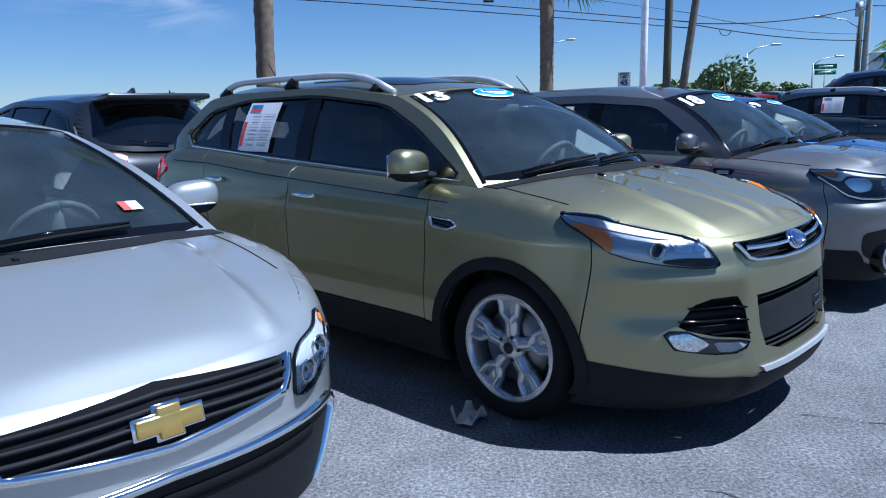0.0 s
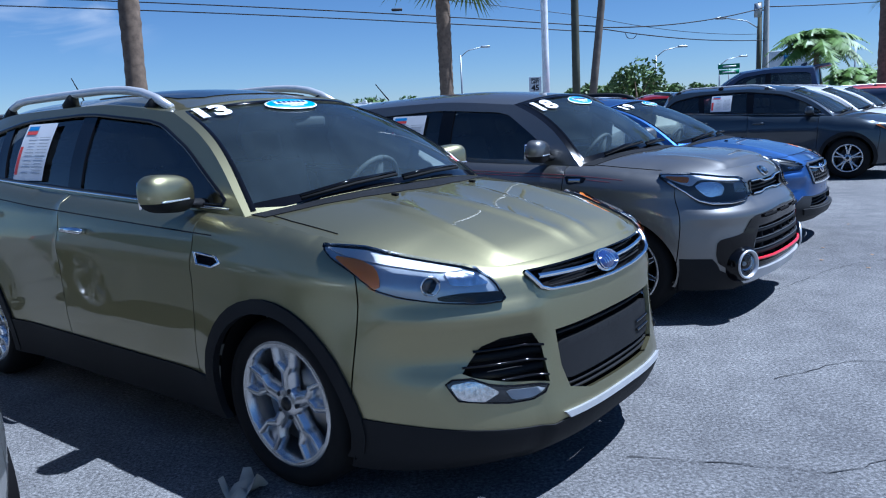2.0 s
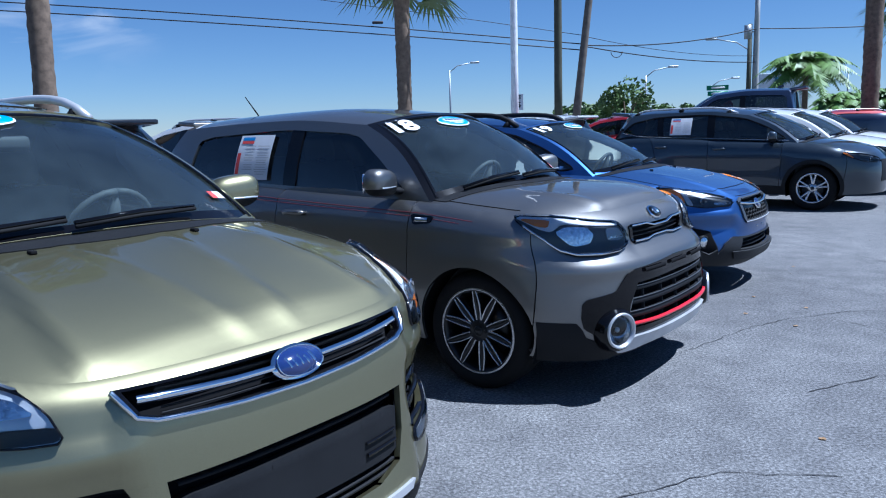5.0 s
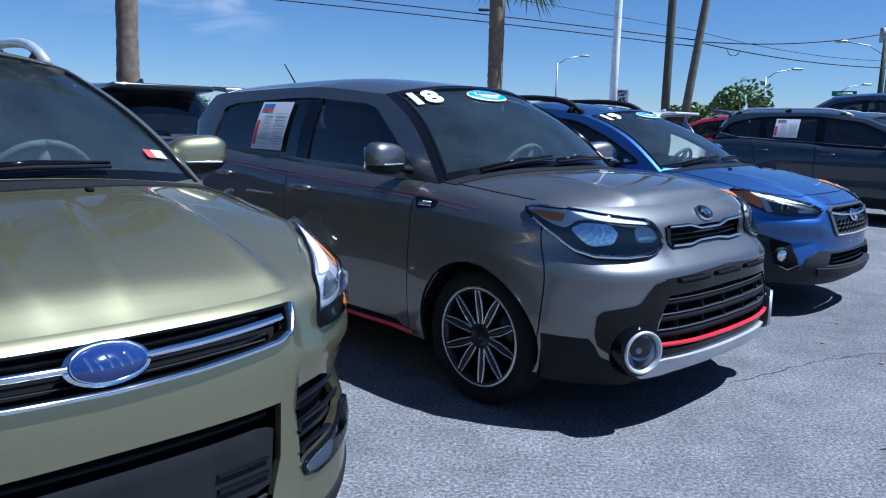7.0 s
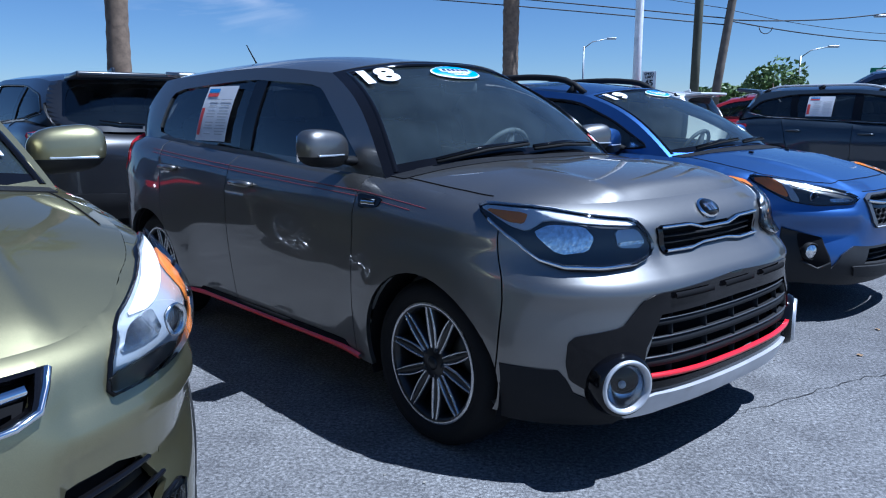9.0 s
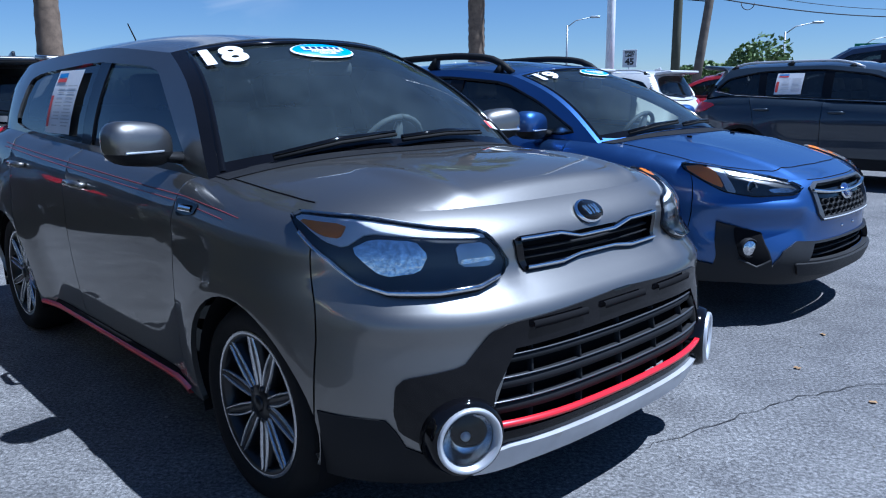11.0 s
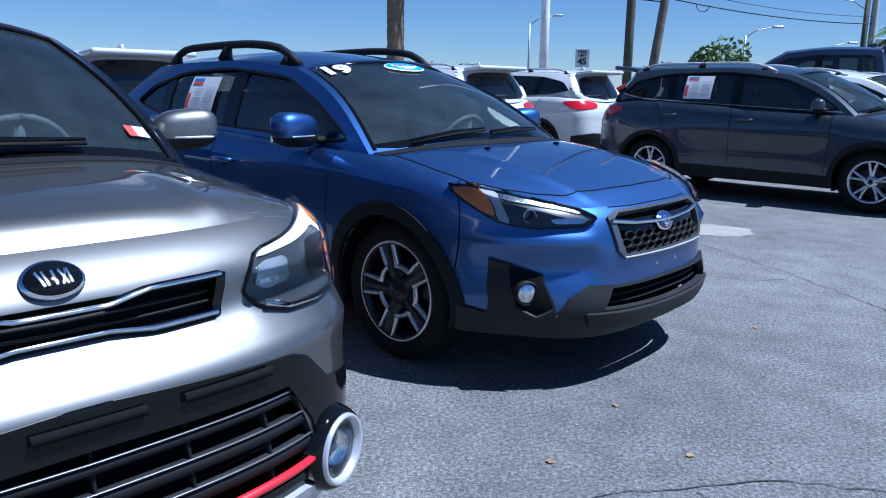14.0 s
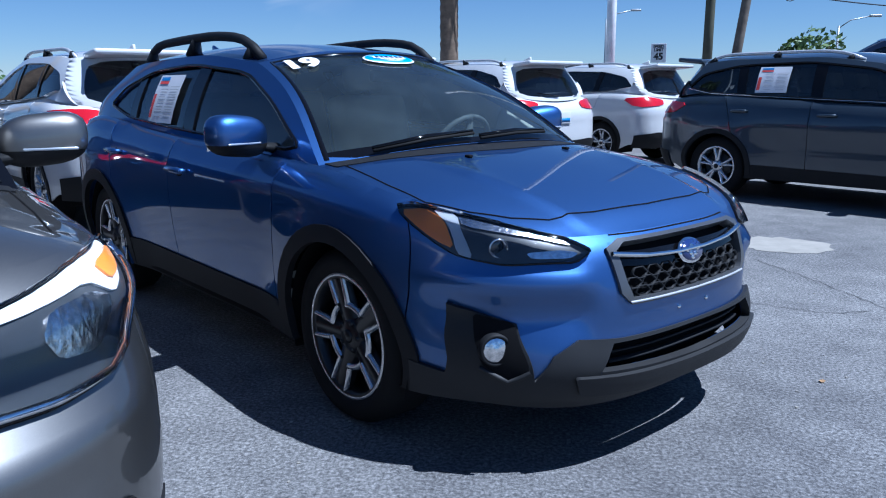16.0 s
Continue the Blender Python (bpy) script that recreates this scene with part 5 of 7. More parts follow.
    part("antenna", tube([(-1.5, 0.0, 1.58), (-1.66, 0.0, 1.74)], [0.006, 0.004], 6), DARK, car)
    part("roof_spoiler", box(bmesh.new(), (0.22, 1.0, 0.035), pose(-1.80, 0, 1.525, 0, 4, 0), 0.015), paint, car)
    part("warning_label", on(sh.screen, rect(0.03, 0.05), 0.8, 0.17, 1 / 0.7, 1.2, 0.003), PRINTRED, car)
    part("warning_label", on(sh.screen, rect(0.045, 0.05, 0.0375), 0.8, 0.17, 1 / 0.7, 1.2, 0.004), PAPER, car)


def details_blue(sh, car, paint):
    f = sh.flank
    lamp_unit(sh, car, [("x", 1.75, 0.884), ("x", 1.82, 0.891), ("y", 0.83, 0.886), ("y", 0.74, 0.858), ("y", 0.62, 0.820), ("y", 0.525, 0.793), ("y", 0.465, 0.758), ("y", 0.525, 0.731), ("y", 0.625, 0.733), ("y", 0.716, 0.728), ("y", 0.781, 0.743), ("y", 0.81, 0.755), ("x", 1.89, 0.795)],
              [("amber_reflector", [("x", 1.78, 0.876), ("y", 0.835, 0.882), ("y", 0.805, 0.857), ("y", 0.806, 0.771), ("y", 0.834, 0.797)], AMBER, 0.012),
               ("clear_bar", [("y", 0.822, 0.882), ("y", 0.776, 0.866), ("y", 0.782, 0.823), ("y", 0.777, 0.745), ("y", 0.803, 0.757), ("y", 0.802, 0.845)], LAMPGREY, 0.010),
               ("upper_strip", [("y", 0.776, 0.864), ("y", 0.62, 0.815), ("y", 0.53, 0.788), ("y", 0.53, 0.779), ("y", 0.62, 0.803), ("y", 0.776, 0.838)], BOWL, 0.010),
               ("inner_row", [("y", 0.66, 0.764), ("y", 0.56, 0.768), ("y", 0.51, 0.757), ("y", 0.54, 0.742), ("y", 0.65, 0.745)], BOWL, 0.010)],
              [(0.72, 0.782, 0.032)], HOUSING)
    hexa = both([("y", 0, 0.782), ("y", 0.35, 0.784), ("y", 0.41, 0.762), ("y", 0.395, 0.62), ("y", 0.35, 0.578), ("y", 0, 0.574)])
    inner = both([("y", 0, 0.771), ("y", 0.33, 0.772), ("y", 0.375, 0.750), ("y", 0.365, 0.65), ("y", 0.345, 0.600), ("y", 0, 0.594)])
    part("grille_backing", patch(sh.pts([("y", -0.41, 0.78), ("y", 0.41, 0.78), ("y", 0.41, 0.57), ("y", -0.41, 0.57)]), f, 0.1, off=-0.04, depth=0), DARK, car)
    g = part("grille", patch(sh.pts(hexa), f, 0.02, [sh.pts(inner)], off=0.012, depth=0.04), GUNMETAL, car, "hexagonal grille with honeycomb mesh")
    strip(f, sh.pts([("y", -0.36, 0.588), ("y", 0, 0.583), ("y", 0.36, 0.588)]), 0.008, SKID, "lower_edge", g, 0.014, 0.003)
    part("upper_bar", patch(sh.pts(both([("y", 0, 0.742), ("y", 0.25, 0.745), ("y", 0.37, 0.752), ("y", 0.365, 0.705), ("y", 0.2, 0.69), ("y", 0, 0.675)])), f, 0.03, off=-0.004, depth=0.03), GLOSS, g)
    strip(f, sh.pts([("y", -0.40, 0.742), ("y", -0.25, 0.724), ("y", -0.08, 0.715), ("y", 0.08, 0.715), ("y", 0.25, 0.724), ("y", 0.40, 0.742)]), 0.014, CHROME, "chrome_bar", g, 0.014, 0.01)
    for i in range(-5, 6):
        for j in range(3):
            y, z = i * 0.072 + (0.036 if j % 2 else 0), 0.675 - j * 0.030
            if abs(y) < 0.34:
                hx = [(sh.s("y", y + 0.036 * math.cos(a)) if abs(y + 0.036 * math.cos(a)) > 1e-6 else 0.0, z + 0.020 * math.sin(a)) for a in (math.pi * k / 3 for k in range(6))]
                strip(f, hx, 0.006, PLASTIC, "mesh_cell", g, -0.006, 0.006, closed=True)
    bd = badge(sh, car, "f", 0, 0.709, 0.070, 0.042, BADGEBLUE)
    for x, z in ((-0.03, 0.005), (-0.008, -0.012), (0.006, 0.012), (0.018, -0.008), (0.034, 0.004), (0.012, -0.022)):
        part("badge_star", on(f, oval(0.010, 0.008, 8, 0.002), x, 0.709 + z, off=0.020), CHROME, bd)
    part("lower_backing", patch(sh.pts([("y", -0.52, 0.50), ("y", 0.52, 0.50), ("y", 0.52, 0.31), ("y", -0.52, 0.31)]), f, 0.1, off=-0.07, depth=0), DARK, car)
    for z in (0.385, 0.425):
        strip(f, sh.pts([("y", -0.44, z), ("y", 0, z), ("y", 0.44, z)]), 0.010, PLASTIC, "lower_slat", car, -0.04, 0.01)
    mouth = both([("y", 0, 0.452), ("y", 0.436, 0.455), ("y", 0.495, 0.372), ("y", 0, 0.357)])
    o = (whole(sh, [("y", 0, 0.466), ("y", 0.39, 0.468), ("y", 0.548, 0.478), ("y", 0.634, 0.429), ("y", 0.688, 0.349), ("y", 0.695, 0.432), ("y", 0.712, 0.531), ("x", 1.895, 0.592), ("x", 1.885, 0.408), ("x", 1.87, 0.352), ("x", 1.74, 0.374), ("x", 1.74, 0.25), ("y", 0.77, 0.255), ("y", 0.516, 0.235), ("y", 0, 0.235)]))
    part("bumper_cladding", patch(o, f, 0.024, [sh.pts(mouth)], off=0.014, depth=0.03), GUNPLASTIC, car, "dark grey plastic bumper cladding")
    part("bumper_edge", patch(soften(sh.pts(both([("y", 0, 0.350), ("y", 0.5, 0.362), ("y", 0.585, 0.365), ("y", 0.56, 0.30), ("y", 0.3, 0.285), ("y", 0, 0.283)])), 1, 0.1), f, 0.024, off=0.030, depth=0.02), GUNPLASTIC, car, "grey plastic bumper guard")
    for q in pair(sh, [("y", 0.799, 0.562), ("y", 0.715, 0.531), ("y", 0.697, 0.392), ("y", 0.745, 0.358), ("y", 0.792, 0.398)]):
        r = part("fog_recess", patch(soften(q, 1, 0.08), f, 0.03, off=0.019, depth=0.006), DARK, car, "black fog lamp recess")
        sg = 1 if q[0][0] > 0 else -1
        strip(f, [(sg * abs(a), b) for a, b in sh.pts([("y", 0.697, 0.385), ("y", 0.745, 0.351), ("y", 0.795, 0.392)])], 0.014, GUNPLASTIC, "recess_sill", r, 0.026, 0.006)
        p = f(np.array([[sg * sh.s("y", 0.765), 0.452]]))[0]
        m = Matrix.Translation(p) @ pose(0, 0, 0, 0, 0, 90 - sg * 30)
        part("fog_ring", lathe([(0.056, 0.0), (0.054, -0.028), (0.046, -0.032), (0.042, -0.02)], 28, None, m), PLASTIC, r)
        part("fog_bowl", lathe([(0.042, -0.026), (0.03, -0.032), (0.0, -0.036)], 24, None, m), BOWL, r, "clear round fog lamp")
    for y in (-0.09, 0.09):
        part("plate_bolt", ball(bmesh.new(), 0.009, Matrix.Translation(f(np.array([[y, 0.525]]))[0]), 8), CHROME, car)
    number_decal(sh, car, "19", -0.76, 0.86, 0.18)
    dealer_sticker(sh, car, 0.0, 0.86)
    price_sheet(sh, car, -0.62, 1.22, 0.34, 0.26)
    part("roof_fin", box(bmesh.new(), (0.12, 0.02, 0.05), pose(-1.5, 0, 1.53, 0, 20, 0), 0.008), paint, car)
    for y in (0.3, -0.3):
        part("washer_jet", box(bmesh.new(), (0.03, 0.02, 0.012), pose(*sh.bonnet(np.array([[1.42, y]]))[0] + [0, 0, 0.005]), 0.004), DARK, car)
    for sg in (1, -1):
        strip(f, [(sg * sh.s("y", 0.36), 0.80), (sg * sh.s("y", 0.2), 0.797), (0, 0.797)], 0.003, DARK, "panel_gap", car, 0.0, 0.001)


def details_silver(sh, car, paint):
    f = sh.flank
    head_lamp(sh, car, [("y", 0.685, 0.795), ("y", 0.610, 0.765), ("y", 0.490, 0.755), ("y", 0.430, 0.725), ("y", 0.415, 0.620), ("y", 0.510, 0.630), ("y", 0.630, 0.690), ("y", 0.690, 0.760)],
              [("y", 0.678, 0.780), ("y", 0.665, 0.770), ("y", 0.670, 0.750), ("y", 0.686, 0.770)], [(0.575, 0.715, 0.042), (0.485, 0.68, 0.034)],
              [("y", 0.630, 0.755), ("y", 0.500, 0.745), ("y", 0.440, 0.710), ("y", 0.440, 0.650), ("y", 0.600, 0.700)], None, [("y", 0.430, 0.640), ("y", 0.520, 0.645), ("y", 0.620, 0.700)], LAMPGREY)
    g = part("upper_grille", patch(sh.pts([("y", -0.410, 0.750), ("y", 0.000, 0.785), ("y", 0.410, 0.750), ("y", 0.350, 0.675), ("y", 0.000, 0.650), ("y", -0.350, 0.675)]), f, 0.03, off=0.003, depth=0.01), DARK, car, "black slatted upper grille")
    for z in (0.755, 0.73, 0.705, 0.68):
        strip(f, sh.pts([("y", -0.38, z - 0.012), ("y", 0, z + 0.005), ("y", 0.38, z - 0.012)]), 0.012, PLASTIC, "grille_slat", g, 0.008, 0.008)
    strip(f, sh.pts([("y", -0.410, 0.745), ("y", -0.360, 0.665), ("y", 0.000, 0.635), ("y", 0.360, 0.665), ("y", 0.410, 0.745)]), 0.028, CHROME, "chrome_surround", g, 0.012, 0.01)
    low = [("y", -0.62, 0.540), ("y", 0, 0.560), ("y", 0.62, 0.540), ("y", 0.66, 0.510), ("y", 0.56, 0.280), ("y", -0.56, 0.280), ("y", -0.66, 0.510)]
    b = part("lower_grille", patch(sh.pts(low), f, 0.03, off=0.003, depth=0.01), PLASTIC, car, "black lower grille framed in chrome")
    strip(f, sh.pts([("y", -0.57, 0.290), ("y", -0.66, 0.510), ("y", -0.62, 0.545), ("y", 0, 0.565), ("y", 0.62, 0.545), ("y", 0.66, 0.510), ("y", 0.57, 0.290)]), 0.024, CHROME, "chrome_surround", b, 0.012, 0.01)
    strip(f, sh.pts([("y", -0.5, 0.490), ("y", 0, 0.500), ("y", 0.5, 0.490)]), 0.04, DARK, "grille_gap", b, 0.006, 0.003)
    for o in pair(sh, [("y", 0.650, 0.520), ("y", 0.760, 0.540), ("y", 0.770, 0.400), ("y", 0.660, 0.370)]):
        v = part("side_vent", patch(soften(o, 1, 0.15), f, 0.03, off=0.003, depth=0.01), DARK, car, "black corner vent")
        sg = 1 if o[0][0] > 0 else -1
        for z in (0.46, 0.42, 0.38):
            strip(f, [(sg * sh.s("y", 0.66), z), (sg * sh.s("y", 0.76), z + 0.01)], 0.012, PLASTIC, "vent_slat", v, 0.006, 0.006)
    bm = bmesh.new()
    box(bm, (0.17, 0.036, 0.016), Matrix(), 0.005)
    box(bm, (0.06, 0.066, 0.02), Matrix(), 0.005)
    bd = part("badge", on(f, bm, 0, 0.70, off=0.022), GOLD, car, "gold cross badge with chrome edge")
    bm = bmesh.new()
    box(bm, (0.186, 0.048, 0.01), Matrix(), 0.004)
    box(bm, (0.075, 0.08, 0.01), Matrix(), 0.004)
    part("badge_edge", on(f, bm, 0, 0.70, off=0.016), CHROME, bd)
    part("washer_jet", box(bmesh.new(), (0.03, 0.02, 0.012), pose(*sh.bonnet(np.array([[1.35, 0.0]]))[0] + [0, 0, 0.005]), 0.004), DARK, car)
    part("warning_label", on(sh.screen, rect(0.03, 0.06, -0.012), 0.62, 0.2, 1 / 0.7, 1.0, 0.003), PRINTRED, car)
    part("warning_label", on(sh.screen, rect(0.045, 0.06, 0.0255), 0.62, 0.2, 1 / 0.7, 1.0, 0.004), PAPER, car)


def details_plain(sh, car, paint):
    f = sh.flank
    head_lamp(sh, car, [("x", sh.F - 0.55, 0.90), ("x", sh.F - 0.2, 0.87), ("y", 0.5, 0.80), ("y", 0.5, 0.74), ("x", sh.F - 0.25, 0.75)],
              [("x", sh.F - 0.5, 0.89), ("x", sh.F - 0.4, 0.88), ("x", sh.F - 0.35, 0.80)], [(0.66, 0.80, 0.04)])
    part("grille", patch(sh.pts([("y", -0.45, 0.78), ("y", 0.45, 0.78), ("y", 0.5, 0.45), ("y", -0.5, 0.45)]), f, 0.1, off=0.004, depth=0.01), PLASTIC, car, "black grille")
    badge(sh, car, "f", 0, 0.74, 0.07, 0.045, GLOSS)
    x1 = sh.sp["rear_screen"][1]
    z1 = float(sh.mid(x1))
    part("roof_spoiler", box(bmesh.new(), (0.34, sh.W1 * 1.72, 0.055), pose(x1 - 0.06, 0, z1 - 0.012, 0, 6, 0), 0.022), paint, car, "roof spoiler over the rear glass")
    part("roof_fin", box(bmesh.new(), (0.14, 0.03, 0.06), pose(x1 + 0.35, 0, z1 + 0.05, 0, 18, 0), 0.012), paint, car)
    e = sh.end
    part("rear_bumper", patch([(e - 1.0, 0.30), (e, 0.30), (e, 0.52), (e - 0.6, 0.55), (e - 1.0, 0.50)], f, 0.07, off=0.012, depth=0.03), PLASTIC, car, "black plastic rear bumper")
    part("rear_bumper", patch([(1.0 - e, 0.30), (-e, 0.30), (-e, 0.52), (0.6 - e, 0.55), (1.0 - e, 0.50)], f, 0.07, off=0.012, depth=0.03), PLASTIC, car)
    q = sh.tail(np.array([(-0.05, 0.14), (0.25, 0.16), (0.5, 0.2)]))
    q[:, 0] -= 0.03
    part("rear_wiper", tube(q, [0.012, 0.009, 0.006], 6), GLOSS, car, "black rear wiper")


def details_slate(sh, car, paint):
    details_plain(sh, car, paint)
    price_sheet(sh, car, -0.78, 1.34, 0.36, 0.28)


SLEEK = [lambda x, y, z: 0.012 * wave(z, 0.88, 0.05)]
ROUND = [lambda x, y, z: 0.012 * wave(z, 0.88, 0.05) - 0.012 * wave(z, 0.62, 0.12) * (np.abs(x) < 1.0)]
CUTS = lambda xb, xd, xm, xq: [(xb - 0.06, 0.4, xb + 0.06, 1.0), (xd - 0.02, 0.3, xd + 0.02, 1.1), (xm, 0.3, xm, 1.1), (xq + 0.06, 0.3, xq - 0.2, 1.1)]
crease_pair = lambda y0, y1, k: (lambda x, y: k * wave(y, y0 + (y1 - y0) * np.clip((x - 1.2) / 1.0, 0, 1), 0.04) * sstep((x - 1.25) / 0.25) * sstep((2.3 - x) / 0.2))



def ridge(y0, y1, k, w):
    """A fold along the bonnet: a soft rise towards the middle, a sharp fall outside."""
    def f(x, y):
        d = y - (y0 + (y1 - y0) * np.clip((x - 1.2) / 1.0, 0, 1))
        return k * np.where(d < 0, np.exp(d / w), np.exp(-d / 0.016)) * sstep((x - 1.3) / 0.35) * sstep((2.32 - x) / 0.15)
    return f


SPEC_GREEN = dict(fine=0.026, wb=2.69, W=0.92, nf=2.9, front=[(0.15, 2.18), (0.25, 2.31), (0.33, 2.335), (0.45, 2.315), (0.6, 2.30), (0.75, 2.285), (0.87, 2.245), (0.95, 2.13)], rear=[(0.25, -2.15), (0.5, -2.24), (0.9, -2.22), (1.15, -2.15)],
    side=[(0.15, 0.85), (0.3, 0.885), (0.55, 0.915), (0.8, 0.92), (0.95, 0.905), (1.1, 0.885), (1.3, 0.86)],
    shoulder=[("y", 0, 0.892), ("y", 0.5, 0.894), ("y", 0.64, 0.912), ("y", 0.76, 0.95), ("x", 1.9, 0.982), ("x", 1.56, 1.015), ("x", 1.12, 1.065), ("x", 0.4, 1.095), ("x", -0.6, 1.14), ("x", -1.5, 1.19), ("r", 0.6, 1.15), ("r", 0, 1.12)],
    bonnet=[(2.23, 0.89), (2.1, 0.955), (1.7, 1.06), (1.32, 1.12)], roof_edge=[(0.4, 1.50), (-0.3, 1.565), (-1.2, 1.555), (-1.8, 1.48), (-2.1, 1.42)], roof=[(0.55, 1.55), (-0.3, 1.635), (-1.2, 1.63), (-2.0, 1.54)],
    W1=0.61, a_pillar=(1.12, 0.36), screen=(1.32, 0.52), d_pillar=(-1.95, -1.58), rear_screen=(-2.18, -1.82), lip=0.27, sill=0.22, corner=0.24, tail_low=0.3, tyre=0.345, rim=0.255, arch=0.385, flare=0.025,
    cuts=CUTS(1.80, 0.86, -0.28, -1.05), swell=SLEEK + [lambda x, y, z: (0.02 * wave(z, 0.74, 0.03) - 0.03 * wave(z, 0.60, 0.07)) * sstep((x - 1.75) / 0.25) * sstep((y - 0.42) / 0.1), lambda x, y, z: 0.018 * sstep((0.50 - y) / 0.05) * sstep((0.87 - z) / 0.05) * (x > 1.9)], crease=[ridge(0.40, 0.50, 0.022, 0.07), ridge(0.20, 0.085, 0.012, 0.05)], crown=2.8, clad=0.40, arch_trim=0.05, wheel="loop", handles=[(-0.1, 0.965), (-1.08, 1.01)], handle_mat=CHROME,
    dlo=[(1.02, 1.10), (0.62, 1.33), (0.3, 1.46), (-0.3, 1.52), (-1.0, 1.505), (-1.42, 1.44), (-1.60, 1.28), (-1.52, 1.215), (-0.6, 1.165), (0.5, 1.115)], dlo_trim=CHROME, posts=[(-0.27, 0.13, -0.03), (-1.12, 0.1, -0.08)],
    mirror=(0.80, 1.12), rails=(0.28, -1.5, 0.06, SKID, 0.022), tail_lamp=[("x", -1.75, 1.05), ("x", -2.0, 1.12), ("r", 0.6, 1.1), ("r", 0.55, 0.98), ("x", -2.05, 0.93)], wheel_y=0.885, ws_v=0.945,
    bonnet_gap=[(1.14, 0.755), (1.35, 0.775), (1.6, 0.775)], holes=[both([("y", 0, 0.652), ("y", 0.40, 0.652), ("y", 0.39, 0.52), ("y", 0.36, 0.43), ("y", 0.25, 0.398), ("y", 0, 0.395)])]
    + [both([("y", 0, 0.865), ("y", 0.46, 0.867), ("y", 0.432, 0.815), ("y", 0.39, 0.802), ("y", 0.19, 0.787), ("y", 0, 0.782)])]
    + [[(k, e * y, z) for k, y, z in (("y", 0.727, 0.546), ("y", 0.666, 0.632), ("y", 0.60, 0.655), ("y", 0.485, 0.654), ("y", 0.462, 0.605), ("y", 0.454, 0.475), ("y", 0.60, 0.50), ("y", 0.70, 0.53))] for e in (1, -1)], details=details_green)

SPEC_GREY = dict(fine=0.026, wb=2.57, W=0.90, nf=3.3, af=0.85, front=[(0.15, 1.94), (0.28, 2.06), (0.40, 2.09), (0.62, 2.065), (0.72, 2.03), (0.82, 1.965), (0.92, 1.925), (1.0, 1.84)], rear=[(0.25, -1.98), (0.5, -2.07), (0.9, -2.06), (1.15, -2.0)],
    side=[(0.15, 0.82), (0.3, 0.85), (0.45, 0.874), (0.6, 0.891), (0.75, 0.90), (0.9, 0.885), (1.05, 0.865), (1.3, 0.83)],
    shoulder=[("y", 0, 0.975), ("y", 0.45, 0.975), ("x", 1.6, 0.976), ("x", 1.3, 0.99), ("x", 0.92, 1.02), ("x", 0.3, 1.04), ("x", -0.8, 1.085), ("x", -1.6, 1.12), ("r", 0.6, 1.12), ("r", 0, 1.1)],
    bonnet=[(1.93, 0.975), (1.8, 1.025), (1.5, 1.07), (1.08, 1.095)], roof_edge=[(0.35, 1.465), (-0.4, 1.515), (-1.4, 1.49), (-2.0, 1.43)], roof=[(0.45, 1.535), (-0.4, 1.595), (-1.4, 1.57), (-2.0, 1.51)],
    W1=0.62, a_pillar=(0.93, 0.29), screen=(1.10, 0.42), d_pillar=(-1.86, -1.62), rear_screen=(-2.02, -1.8), lip=0.26, sill=0.24, corner=0.24, tail_low=0.3, tyre=0.33, rim=0.24, arch=0.365, flare=0.035,
    cuts=CUTS(1.70, 0.83, -0.30, -1.0), swell=SLEEK + [lambda x, y, z: (0.022 * wave(z, 0.70, 0.04) - 0.015 * wave(z, 0.80, 0.05) * sstep((0.45 - y) / 0.1)) * sstep((x - 1.65) / 0.25)], crease=[crease_pair(0.45, 0.42, 0.01)], crown=3.2, wheel="twin", handles=[(-0.12, 0.93), (-1.02, 0.96)], handle_mat=GREY,
    dlo=[(0.76, 1.06), (0.5, 1.25), (0.24, 1.415), (-0.4, 1.455), (-1.2, 1.42), (-1.36, 1.39), (-1.40, 1.16), (-1.2, 1.125), (-0.4, 1.09)], posts=[(-0.28, 0.12, -0.01)], pillar_mat=GREY, screen_mat=GLOSS,
    mirror=(0.68, 1.09), tail_lamp=[("x", -1.85, 1.12), ("r", 0.72, 1.15), ("r", 0.70, 0.8), ("x", -1.9, 0.85)], wheel_y=0.86, ws_v=0.93,
    bonnet_gap=[(0.98, 0.755), (1.3, 0.755), (1.5, 0.745)], holes=[both([("y", 0, 0.866), ("y", 0.35, 0.88), ("y", 0.332, 0.800), ("y", 0, 0.806)]), both([("y", 0, 0.617), ("y", 0.475, 0.612), ("y", 0.575, 0.42), ("y", 0.567, 0.37), ("y", 0, 0.365)])], details=details_grey)

